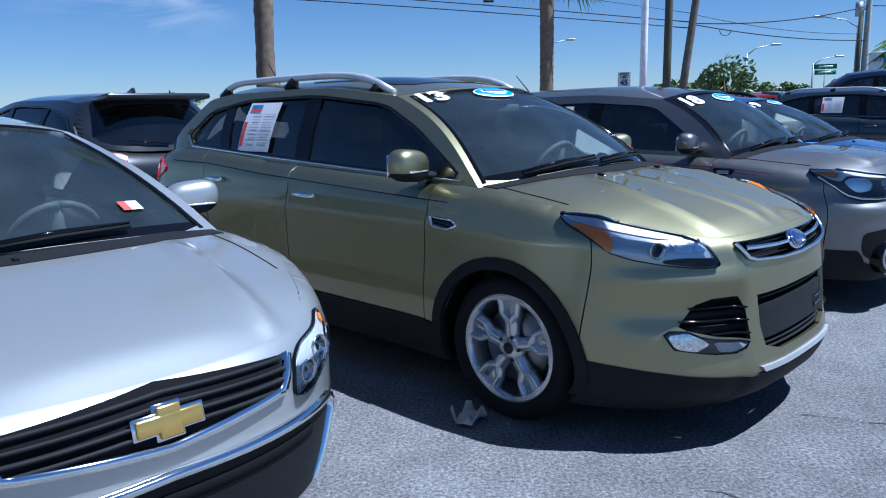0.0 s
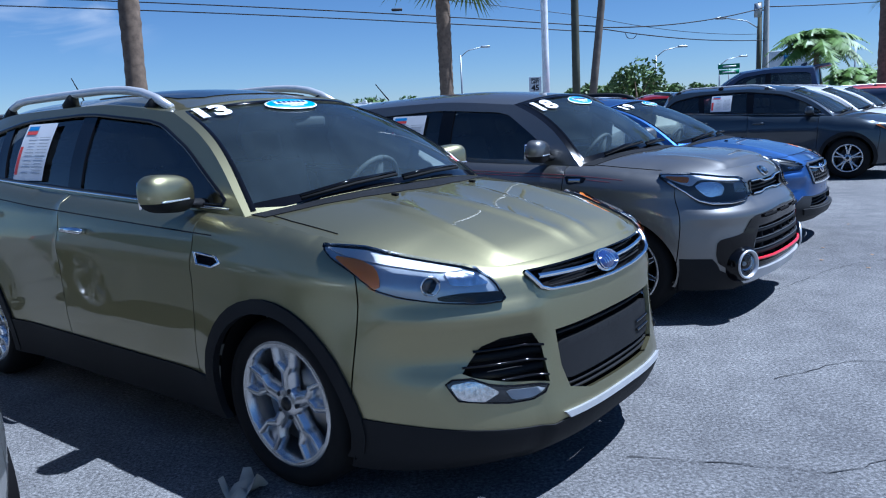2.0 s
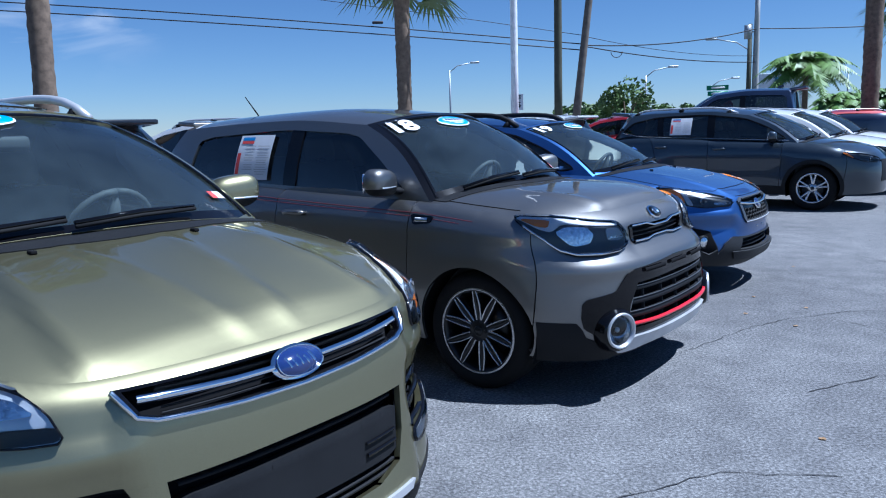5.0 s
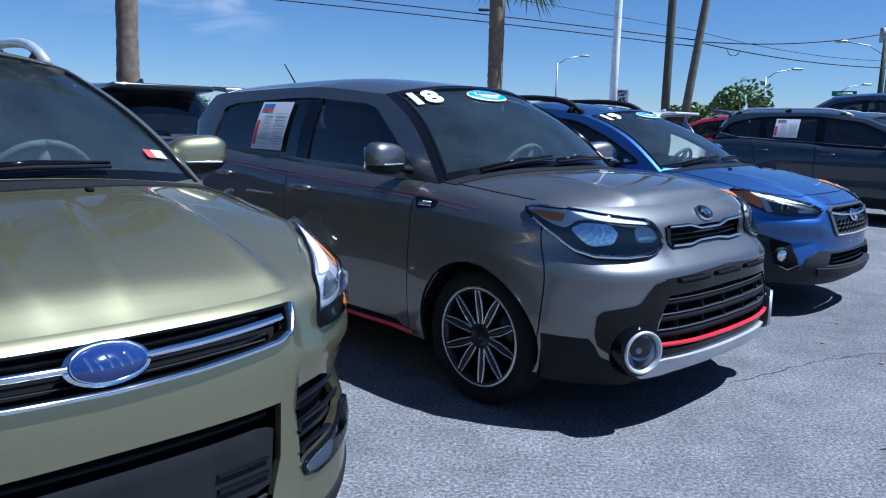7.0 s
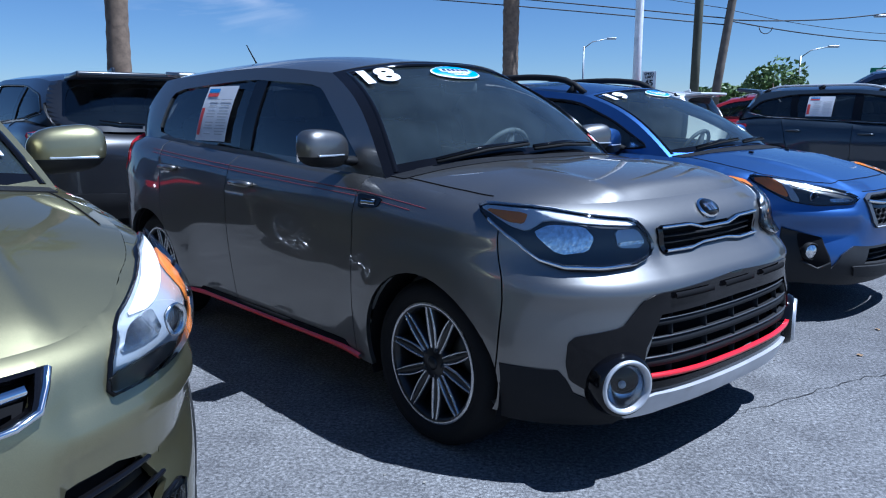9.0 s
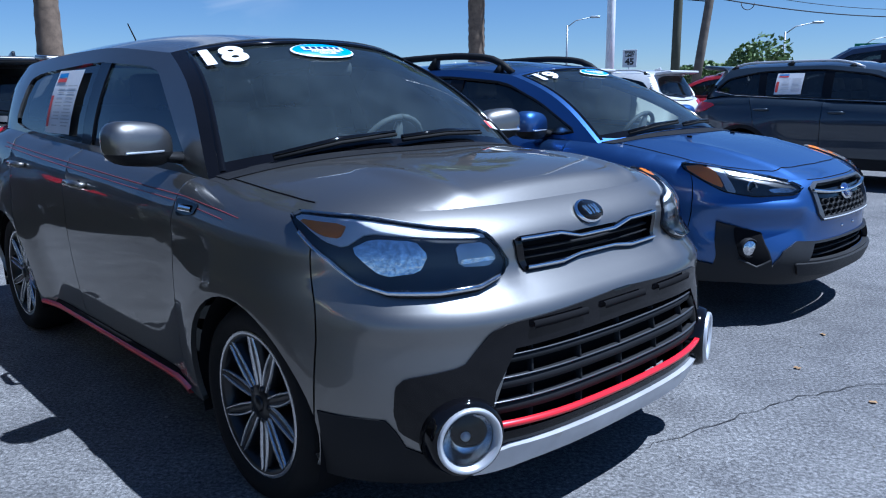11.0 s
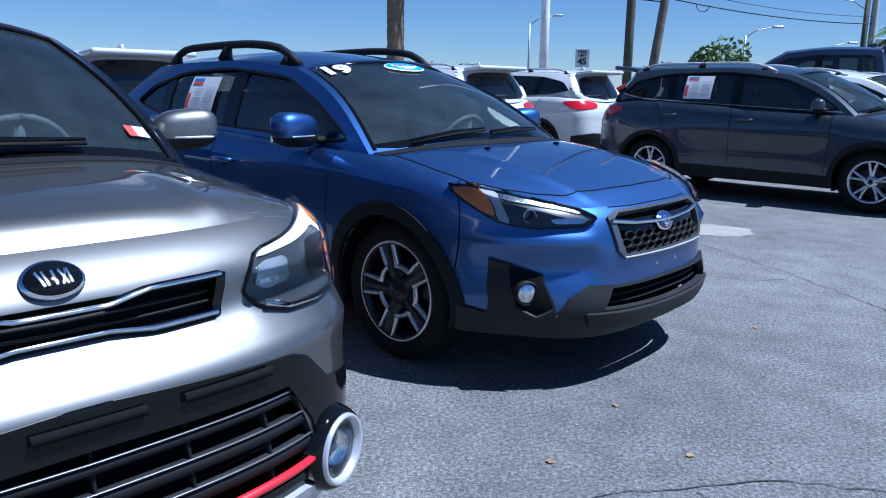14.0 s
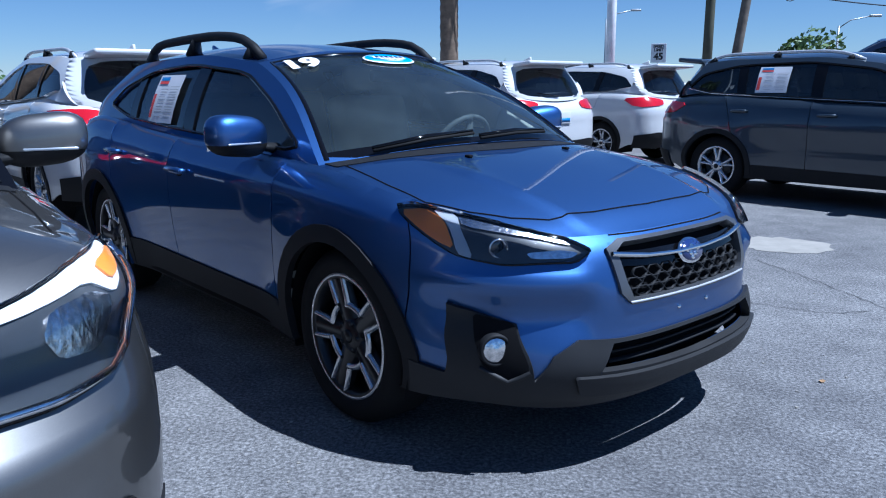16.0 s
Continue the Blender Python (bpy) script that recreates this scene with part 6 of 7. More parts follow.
SPEC_BLUE = dict(fine=0.026, wb=2.665, W=0.90, nf=2.9, front=[(0.15, 2.14), (0.3, 2.29), (0.38, 2.31), (0.5, 2.285), (0.6, 2.285), (0.7, 2.26), (0.79, 2.215), (0.9, 2.09)], rear=[(0.25, -2.1), (0.5, -2.2), (0.85, -2.18), (1.1, -2.08)],
    side=[(0.15, 0.82), (0.3, 0.85), (0.45, 0.873), (0.6, 0.89), (0.75, 0.90), (0.9, 0.885), (1.05, 0.86), (1.3, 0.83)],
    shoulder=[("y", 0, 0.80), ("y", 0.5, 0.803), ("y", 0.63, 0.83), ("y", 0.76, 0.868), ("x", 1.9, 0.897), ("x", 1.6, 0.925), ("x", 1.08, 0.98), ("x", 0.3, 1.01), ("x", -0.8, 1.06), ("x", -1.6, 1.11), ("r", 0.6, 1.08), ("r", 0, 1.05)],
    bonnet=[(2.19, 0.80), (2.05, 0.865), (1.65, 0.97), (1.25, 1.035)], roof_edge=[(0.3, 1.395), (-0.4, 1.455), (-1.2, 1.435), (-2.0, 1.31)], roof=[(0.4, 1.465), (-0.4, 1.53), (-1.2, 1.51), (-2.0, 1.40)],
    W1=0.60, a_pillar=(1.08, 0.22), screen=(1.25, 0.36), d_pillar=(-1.9, -1.42), rear_screen=(-2.08, -1.66), lip=0.27, sill=0.25, corner=0.25, tail_low=0.32, tyre=0.345, rim=0.248, arch=0.385, flare=0.03,
    cuts=CUTS(1.78, 0.86, -0.25, -1.0), swell=SLEEK + [lambda x, y, z: (0.022 * wave(z, 0.67, 0.035) - 0.03 * wave(z, 0.56, 0.06)) * sstep((x - 1.7) / 0.25) * sstep((y - 0.44) / 0.1)], crease=[ridge(0.52, 0.40, 0.014, 0.08)], crown=2.6, clad=0.40, arch_trim=0.06, wheel="dark", handles=[(-0.1, 0.88), (-1.05, 0.92)], handle_mat=BLUE,
    dlo=[(0.94, 1.02), (0.55, 1.22), (0.18, 1.355), (-0.4, 1.405), (-0.95, 1.38), (-1.3, 1.29), (-1.46, 1.18), (-1.1, 1.11), (-0.4, 1.07)], dlo_trim=GLOSS, posts=[(-0.24, 0.13, -0.02), (-1.05, 0.1, -0.03)], cloth=PALECLOTH,
    mirror=(0.68, 1.04), mirror_size=1.12, rails=(0.18, -1.3, 0.085, PLASTIC, 0.025), tail_lamp=[("x", -1.85, 1.05), ("r", 0.7, 1.08), ("r", 0.55, 0.92), ("x", -2.0, 0.86)], wheel_y=0.86, ws_v=0.945,
    bonnet_gap=[(1.15, 0.74), (1.5, 0.775), (1.72, 0.775)], gap_front=[(1.86, -0.70), (1.96, -0.61), (2.03, -0.50), (2.06, -0.3), (2.072, 0), (2.06, 0.3), (2.03, 0.50), (1.96, 0.61), (1.86, 0.70)],
    holes=[both([("y", 0, 0.776), ("y", 0.34, 0.778), ("y", 0.385, 0.755), ("y", 0.375, 0.64), ("y", 0.345, 0.588), ("y", 0, 0.584)]), both([("y", 0, 0.457), ("y", 0.44, 0.46), ("y", 0.505, 0.37), ("y", 0, 0.352)])], details=details_blue)

SPEC_SUV = dict(wb=2.66, W=0.92, cell=0.08, front=[(0.15, 2.12), (0.3, 2.26), (0.5, 2.28), (0.75, 2.25), (0.9, 2.15)], rear=[(0.25, -2.15), (0.5, -2.26), (0.9, -2.24), (1.15, -2.12)],
    side=[(0.15, 0.85), (0.3, 0.885), (0.55, 0.915), (0.8, 0.92), (0.95, 0.905), (1.1, 0.885), (1.3, 0.86)],
    shoulder=[("y", 0, 0.88), ("y", 0.5, 0.88), ("x", 1.9, 0.93), ("x", 1.5, 1.0), ("x", 1.1, 1.05), ("x", 0.4, 1.09), ("x", -0.6, 1.14), ("x", -1.5, 1.19), ("r", 0.6, 1.12), ("r", 0, 1.08)],
    bonnet=[(2.2, 0.88), (2.05, 0.96), (1.6, 1.06), (1.25, 1.11)], roof_edge=[(0.3, 1.50), (-0.4, 1.58), (-1.3, 1.575), (-2.1, 1.47)], roof=[(0.4, 1.57), (-0.4, 1.65), (-1.3, 1.645), (-2.1, 1.57)],
    W1=0.62, a_pillar=(1.08, 0.28), screen=(1.25, 0.42), d_pillar=(-1.98, -1.68), rear_screen=(-2.15, -1.9), lip=0.27, sill=0.25, tail_low=0.35, tyre=0.35, rim=0.235, arch=0.395, flare=0.025,
    cuts=CUTS(1.80, 0.86, -0.28, -1.05), swell=ROUND, clad=0.38, arch_trim=0.05, wheel="plain", handles=[(-0.1, 0.97), (-1.08, 1.0)],
    dlo=[(0.95, 1.10), (0.6, 1.31), (0.25, 1.45), (-0.4, 1.53), (-1.2, 1.51), (-1.65, 1.42), (-1.82, 1.26), (-1.5, 1.2), (-0.5, 1.155)], dlo_trim=None, posts=[(-0.27, 0.12, -0.02), (-1.12, 0.1, -0.05)],
    mirror=(0.74, 1.11), rails=(0.1, -1.7, 0.05, SKID, 0.018), tail_lamp=[("x", -1.78, 1.08), ("r", 0.7, 1.1), ("r", 0.42, 1.06), ("r", 0.45, 0.97), ("x", -2.0, 0.94)], wheel_y=0.88, details=details_plain)

SPEC_SILVER = dict(SPEC_SUV, fine=0.026, nf=2.35, af=1.05, wb=2.70, W=0.945, cell=0.06, front=[(0.15, 2.15), (0.25, 2.27), (0.4, 2.30), (0.55, 2.31), (0.7, 2.30), (0.79, 2.25), (0.9, 2.12)], rear=[(0.25, -2.2), (0.5, -2.33), (0.9, -2.3), (1.1, -2.2)],
    shoulder=[("y", 0, 0.787), ("y", 0.5, 0.787), ("x", 2.0, 0.84), ("x", 1.7, 0.88), ("x", 1.1, 0.95), ("x", 0.4, 0.97), ("x", -0.6, 1.0), ("x", -1.5, 1.03), ("r", 0.6, 1.03), ("r", 0, 1.02)],
    bonnet=[(2.25, 0.79), (2.1, 0.85), (1.7, 0.93), (1.2, 1.0)], roof_edge=[(0.45, 1.36), (-0.4, 1.42), (-1.2, 1.35), (-1.8, 1.2)], roof=[(0.6, 1.42), (-0.4, 1.48), (-1.2, 1.43), (-1.8, 1.3)],
    W1=0.58, a_pillar=(1.12, 0.42), screen=(1.28, 0.55), d_pillar=(-1.7, -1.1), rear_screen=(-1.85, -1.25), tyre=0.325, arch=0.36, lip=0.2, sill=0.2, corner=0.2, cuts=CUTS(1.85, 0.88, -0.2, -0.95), clad=None, rails=None,
    dlo=[(0.96, 0.99), (0.62, 1.2), (0.32, 1.32), (-0.4, 1.37), (-1.0, 1.31), (-1.3, 1.19), (-1.4, 1.08), (-0.5, 1.02)], mirror=(0.70, 1.0), tail_lamp=[("x", -2.0, 0.95), ("r", 0.6, 0.98), ("r", 0.5, 0.85), ("x", -2.05, 0.82)],
    crease=[crease_pair(0.55, 0.42, 0.02)], crown=2.6, handles=[(-0.1, 0.85), (-1.0, 0.88)], cloth=PALECLOTH, bonnet_gap=[(1.15, 0.76), (1.4, 0.76), (1.7, 0.75)], details=details_silver)

build_car("silver_sedan", "silver compact sedan with a gold cross badge on its grille", SPEC_SILVER, SILVER, (-2.018, 3.869, -43.4))
build_car("green_crossover", "metallic green-gold crossover with silver roof rails and windscreen number 13", SPEC_GREEN, GREEN, (0.253, 5.47, -43.46))
build_car("grey_hatchback", "boxy warm grey hatchback with red bumper strip, windscreen number 18", SPEC_GREY, GREY, (2.329, 7.457, -43.2))
build_car("blue_crossover", "blue crossover with black plastic cladding and windscreen number 19", SPEC_BLUE, BLUE, (3.789, 9.78, -41.5))
build_car("dark_suv", "dark slate SUV with a price sheet in its window", dict(SPEC_SUV, dlo_trim=CHROME, details=details_slate), SLATE, (8.53, 14.73, -41))
white_suv = build_car("white_suv", "white SUV with black plastic cladding parked on asphalt", dict(SPEC_SUV, handles=[(-0.1, 0.97)]), WHITE, (-0.19, 13.69, 139))[1]
tagged(white_suv, group="white SUVs of the lot")
for k in (1, 2, 3):
    copy_thing(white_suv, pose(-0.19 + 1.87 * k, 13.69 + 2.15 * k, 0, 0, 0, 139 - (3 if k == 2 else 0)))
for k in (1, 2):
    copy_thing(white_suv, pose(8.53 + 1.84 * k, 14.73 + 2.11 * k, 0, 0, 0, -41))
black_suv = build_car("black_suv", "glossy black SUV with its tail lamps to the row", dict(SPEC_SUV, dlo_trim=CHROME, rails=None), BLACKP, (-2.06, 11.54, 139))[1]
tagged(black_suv, group="black SUVs of the lot")
copy_thing(black_suv, pose(-3.93, 9.39, 0, 0, 0, 139))


# ---- the lot, poles, palms and distance ----
def asphalt():
    m, nt, p = material("asphalt")
    fine, mid, big = noise_node(nt, 62.0, 6, 0.85), noise_node(nt, 3.5, 6, 0.65), noise_node(nt, 0.45, 5, 0.6)
    vor = nt.nodes.new("ShaderNodeTexVoronoi")
    vor.inputs["Scale"].default_value = 190.0
    tc = nt.nodes.new("ShaderNodeTexCoord")
    nt.links.new(tc.outputs["Object"], vor.inputs["Vector"])
    a = ramp_node(nt, fine.outputs["Fac"], [(0.38, (0.05, 0.05, 0.052)), (0.50, (0.15, 0.149, 0.147)), (0.64, (0.345, 0.341, 0.336))])
    b = ramp_node(nt, mid.outputs["Fac"], [(0.3, (0.68, 0.68, 0.7)), (0.7, (1.12, 1.12, 1.12))])
    c = ramp_node(nt, big.outputs["Fac"], [(0.3, (0.78, 0.78, 0.8)), (0.65, (1.1, 1.1, 1.1))])
    x = None
    for nd in (b, c):
        mx = nt.nodes.new("ShaderNodeMixRGB")
        mx.blend_type, mx.inputs["Fac"].default_value = "MULTIPLY", 1.0
        nt.links.new((x or a).outputs[0], mx.inputs["Color1"])
        nt.links.new(nd.outputs[0], mx.inputs["Color2"])
        x = mx
    nt.links.new(x.outputs[0], p.inputs["Base Color"])
    p.inputs["Roughness"].default_value = 0.8
    p.inputs["Specular IOR Level"].default_value = 0.3
    bp = nt.nodes.new("ShaderNodeBump")
    bp.inputs["Strength"].default_value, bp.inputs["Distance"].default_value = 0.55, 0.004
    nt.links.new(vor.outputs["Distance"], bp.inputs["Height"])
    nt.links.new(bp.outputs["Normal"], p.inputs["Normal"])
    return m


ASPHALT = asphalt()
CRACK = simple("crack_shadow", (0.03, 0.03, 0.031), 0.9)
CONCRETE = simple("worn_concrete", (0.27, 0.255, 0.225), 0.85, bump=0.4, bscale=60)
DRYLEAF = simple("dry_leaf", (0.28, 0.17, 0.08), 0.8, vary=0.3, scale=40)
LITTER = simple("crumpled_paper", (0.5, 0.45, 0.36), 0.8)
BARK = simple("palm_bark", (0.16, 0.115, 0.08), 0.9, vary=0.35, scale=9, bump=0.9, bscale=30)
FROND = simple("palm_frond", (0.115, 0.175, 0.05), 0.5, vary=0.35, scale=2)
FROND2 = simple("feather_frond", (0.12, 0.21, 0.04), 0.5, vary=0.35, scale=2)
LEAF = simple("tree_leaf", (0.10, 0.17, 0.045), 0.6, vary=0.4, scale=0.6)
WOODPOLE = simple("pole_wood", (0.15, 0.125, 0.10), 0.9, vary=0.25, scale=3)
OLIVEPOLE = simple("dark_pole_wood", (0.075, 0.075, 0.05), 0.85, vary=0.2, scale=3)
POLEWHITE = simple("white_pole_paint", (0.78, 0.79, 0.8), 0.4)
CONCPOLE = simple("concrete_pole", (0.42, 0.42, 0.41), 0.8)
GALV = simple("galvanised", (0.38, 0.4, 0.42), 0.45, 0.6)
WIRE = simple("black_cable", (0.012, 0.012, 0.014), 0.6)
SIGNWHITE = simple("sign_white", (0.75, 0.76, 0.77), 0.5)
SIGNRED = simple("sign_red", (0.5, 0.02, 0.03), 0.45)
SIGNGREEN = simple("sign_green", (0.01, 0.2, 0.09), 0.45)
INK = simple("sign_ink", (0.015, 0.015, 0.018), 0.6)
TEAL = simple("teal_cladding", (0.10, 0.27, 0.30), 0.35, vary=0.06)

bm = bmesh.new()
bmesh.ops.create_grid(bm, x_segments=8, y_segments=8, size=2500)
ground = part("ground", bm, ASPHALT, None, smooth=False)
tagged(ground, "worn grey asphalt of the car lot, cracked and stained", "ground", kind="structure")


def crack(points, name="crack"):
    bm = bmesh.new()
    rnd = random.Random(int(points[0][0] * 100))
    q = []
    for (x0, y0), (x1, y1) in zip(points, points[1:]):
        n = max(2, int(math.hypot(x1 - x0, y1 - y0) / 0.06))
        q += [(x0 + (x1 - x0) * k / n + rnd.uniform(-0.016, 0.016), y0 + (y1 - y0) * k / n + rnd.uniform(-0.016, 0.016)) for k in range(n)]
    prev = None
    for i in range(len(q) - 1):
        dx, dy = q[i + 1][0] - q[i][0], q[i + 1][1] - q[i][1]
        n = math.hypot(dx, dy) or 1
        w = rnd.uniform(0.0012, 0.0042)
        cur = [bm.verts.new((q[i][0] - dy / n * w, q[i][1] + dx / n * w, 0.004)), bm.verts.new((q[i][0] + dy / n * w, q[i][1] - dx / n * w, 0.004))]
        if prev:
            bm.faces.new((prev[0], prev[1], cur[1], cur[0]))
        prev = cur
    ob = part(name, bm, CRACK, ground, smooth=False)
    return ob


def fan(cx, cy, z, r, seed, mat, name, n=28):
    rnd = random.Random(seed)
    bm = bmesh.new()
    c = bm.verts.new((cx, cy, z))
    vs = [bm.verts.new((cx + r * rnd.uniform(0.8, 1.1) * math.cos(2 * math.pi * k / n), cy + r * rnd.uniform(0.8, 1.1) * 0.8 * math.sin(2 * math.pi * k / n), z)) for k in range(n)]
    for k in range(n):
        bm.faces.new((c, vs[k], vs[(k + 1) % n]))
    return part(name, bm, mat, ground, smooth=False)


def curled(name, label, x, y, size, mat, seed, rough=0.5):
    """A small curled scrap lying on the asphalt."""
    rnd = random.Random(seed)
    bm = bmesh.new()
    n = 5
    g = [[bm.verts.new(((i / n - 0.5) * size * (1 - 0.6 * abs(j / n - 0.5)), (j / n - 0.5) * size * 1.3, 0.004 + size * rough * rnd.random() * (0.3 + abs(i / n - 0.5)))) for j in range(n + 1)] for i in range(n + 1)]
    for i in range(n):
        for j in range(n):
            bm.faces.new((g[i][j], g[i + 1][j], g[i + 1][j + 1], g[i][j + 1]))
    bm.transform(pose(x, y, 0, 0, 0, rnd.uniform(0, 360)))
    return tagged(part(name, bm, mat), label, name.replace("_", " "))


def pole(name, label, x, y, h, r0, r1, mat, lean=(0, 0), sides=16, category="pole"):
    bm = tube([(x + lean[0] * t, y + lean[1] * t, h * t) for t in (0, 0.25, 0.5, 0.75, 1)], [r0 + (r1 - r0) * t for t in (0, 0.25, 0.5, 0.75, 1)], sides)
    return tagged(part(name, bm, mat), label, category)


def fan_palm(x, y, h, r, crown=1.5, seed=1, lean=(0, 0)):
    """A cabbage palm: ringed trunk with old leaf bases, and fans of split leaves."""
    rnd = random.Random(seed)
    palm = tagged(new("palm_tree"), "tall cabbage palm with a rough brown trunk", "palm tree")
    n = 60
    pts = [(x + lean[0] * k / n, y + lean[1] * k / n, h * k / n) for k in range(n + 1)]
    part("trunk", tube(pts, [r * (1.0 + 0.06 * (k % 2) + rnd.uniform(-0.04, 0.04) + (0.35 * max(0, k / n - 0.85) / 0.15)) for k in range(n + 1)], 14), BARK, palm)
    bm, bo = bmesh.new(), bmesh.new()
    for k in range(34):
        a, d = rnd.uniform(0, 2 * math.pi), rnd.uniform(-0.45, 1.1)
        el = d * 1.1
        dirv = Vector((math.cos(a) * math.cos(el), math.sin(a) * math.cos(el), math.sin(el)))
        stem = crown * rnd.uniform(0.45, 0.65)
        top = Vector(pts[-1])
        hub = top + dirv * stem + Vector((0, 0, -0.12 * stem))
        tube([top, top + dirv * stem * 0.5, hub], [0.03, 0.02, 0.012], 5, bo)
        side = dirv.cross(Vector((0, 0, 1))).normalized()
        upv = side.cross(dirv).normalized()
        for j in range(15):
            b = (j / 14 - 0.5) * 3.0
            dd = (dirv * math.cos(b) + side * math.sin(b)).normalized()
            L = crown * rnd.uniform(0.5, 0.68) * (0.75 + 0.25 * math.cos(b))
            w = side * math.cos(b) - dirv * math.sin(b)
            m1, m2 = hub + dd * L * 0.5 + upv * 0.03, hub + dd * L + Vector((0, 0, -L * rnd.uniform(0.15, 0.5)))
            v = [bm.verts.new(p) for p in (hub, m1 + w * 0.035, m2, m1 - w * 0.035)]
            bm.faces.new(v)
    part("leaf_stems", bo, FROND, palm)
    tagged(part("crown", bm, FROND, palm, "split green fan leaves", False), kind="stuff")
    return palm


def feather_palm(x, y, h, crown=2.2, seed=3, r=0.16):
    rnd = random.Random(seed)
    palm = tagged(new("palm_tree"), "feathery green palm with drooping fronds", "palm tree")
    part("trunk", tube([(x, y, h * k / 12) for k in range(13)], [r * (1.2 - 0.4 * k / 12) for k in range(13)], 12), BARK, palm)
    bm = bmesh.new()
    for k in range(44):
        a, el = 2 * math.pi * k / 44 * 5.4 + rnd.uniform(-0.2, 0.2), rnd.uniform(-0.1, 1.25)
        L = crown * rnd.uniform(0.8, 1.1)
        pts = []
        for t in range(9):
            u = t / 8
            out = L * u * math.cos(el) + 0.12 * L * u * u
            pts.append(Vector((x + math.cos(a) * out, y + math.sin(a) * out, h + L * u * math.sin(el) - 0.75 * L * u * u)))
        side = Vector((-math.sin(a), math.cos(a), 0))
        for t in range(1, 25):
            u = t / 24 * 8
            i = min(7, int(u))
            p = pts[i].lerp(pts[i + 1], u - i)
            d = (pts[i + 1] - pts[i]).normalized()
            ll = crown * 0.26 * math.sin(math.pi * min(0.97, 0.12 + t / 26)) + 0.05
            for e in (-1, 1):
                tip = p + side * e * ll + d * ll * 0.5 + Vector((0, 0, -ll * rnd.uniform(0.3, 0.8)))
                w = d * 0.085
                bm.faces.new([bm.verts.new(q) for q in (p - w, p + w, (p + tip) / 2 + w * 0.8, tip)])
    tagged(part("crown", bm, FROND2, palm, "feathery fronds", False), kind="stuff")
    return palm


def bushy(name, label, x, y, h, w, d, z0, seed, count=1500, mat=None, trunk=True, leaf=0.16):
    """A tree or hedge: limbs and a crown of many small leaves in uneven clumps."""
    rnd = random.Random(seed)
    t = tagged(new(name), label, name.replace("_", " "))
    clumps = [(rnd.uniform(-0.42, 0.42) * w, rnd.uniform(-0.42, 0.42) * d, z0 + (h - z0) * rnd.uniform(0.15, 0.85), rnd.uniform(0.14, 0.3)) for _ in range(16)]
    if trunk:
        bo = tube([(x, y, 0), (x + 0.05 * w, y, h * 0.35), (x, y, h * 0.7)], [0.05 * h * 0.6, 0.03 * h, 0.01 * h], 8)
        for cx, cy, cz, _ in clumps[:8]:
            tube([(x, y, h * 0.3), (x + cx, y + cy, cz)], [0.02 * h, 0.006 * h], 5, bo)
        part("trunk", bo, BARK, t)
    bm = bmesh.new()
    for k in range(count):
        cx, cy, cz, cr = clumps[k % len(clumps)]
        u = Vector((rnd.gauss(0, 1), rnd.gauss(0, 1), rnd.gauss(0, 1))).normalized() * rnd.uniform(0.5, 1.05) ** 0.5
        p = Vector((x + cx + u.x * cr * w, y + cy + u.y * cr * d, max(0.0, cz + u.z * cr * (h - z0))))
        a = Vector((rnd.gauss(0, 1), rnd.gauss(0, 1), rnd.gauss(0, 0.6))).normalized() * leaf * rnd.uniform(0.6, 1.4)
        b = a.cross(Vector((rnd.gauss(0, 1), rnd.gauss(0, 1), rnd.gauss(0, 1)))).normalized() * leaf * 0.5
        bm.faces.new([bm.verts.new(q) for q in (p - a, p + b, p + a, p - b)])
    tagged(part("crown", bm, mat or LEAF, t, "uneven leafy crown", False), kind="stuff")
    return t


def at(az, dist, eye=(2.12, 1.90)):
    a = radians(az)
    return eye[0] + dist * math.sin(a), eye[1] + dist * math.cos(a)


def street_lamp(x, y, h, arm, turn):
    l = tagged(new("street_lamp"), "grey street lamp with a curved arm", "street lamp")
    part("pole", tube([(x, y, 0), (x, y, h * 0.5), (x, y, h)], [0.11, 0.085, 0.06], 10), GALV, l)
    c, s = math.cos(radians(turn)), math.sin(radians(turn))
    part("arm", tube([(x, y, h - 0.15), (x + c * arm * 0.35, y + s * arm * 0.35, h + 0.35), (x + c * arm, y + s * arm, h + 0.6)], 0.04, 8), GALV, l)
    part("lamp_head", box(bmesh.new(), (0.75, 0.28, 0.16), pose(x + c * (arm + 0.25), y + s * (arm + 0.25), h + 0.6, 0, 0, turn), 0.06), GALV, l)


def cable(a, b, sag, r=0.02):
    pts = []
    for k in range(25):
        t = k / 24
        pts.append((a[0] + (b[0] - a[0]) * t, a[1] + (b[1] - a[1]) * t, a[2] + (b[2] - a[2]) * t - sag * 4 * t * (1 - t)))
    return tagged(part("cable", tube(pts, r, 6), WIRE), "black overhead cable strung between poles", "cable", "overhead cables")


fan_palm(3.06, 20.6, 4.95, 0.17, 1.5, 1)
fan_palm(-2.75, 14.3, 7.5, 0.16, 1.4, 2, (0.15, 0))
fan_palm(*at(34.3, 29), 9.5, 0.26, 1.8, 4)
fan_palm(*at(36.9, 40), 6.3, 0.25, 2.3, 5)
feather_palm(*at(30.5, 50), 4.4, 2.9, 3)
for k, (az, d, h) in enumerate(((32.3, 55, 2.3), (33.2, 60, 2.6), (35.4, 52, 2.4), (38.5, 45, 2.6))):
    feather_palm(*at(az, d), h, 2.0, 11 + k)
pole("light_pole", "tall white painted steel light pole", 6.33, 23.7, 12, 0.11, 0.09, POLEWHITE)
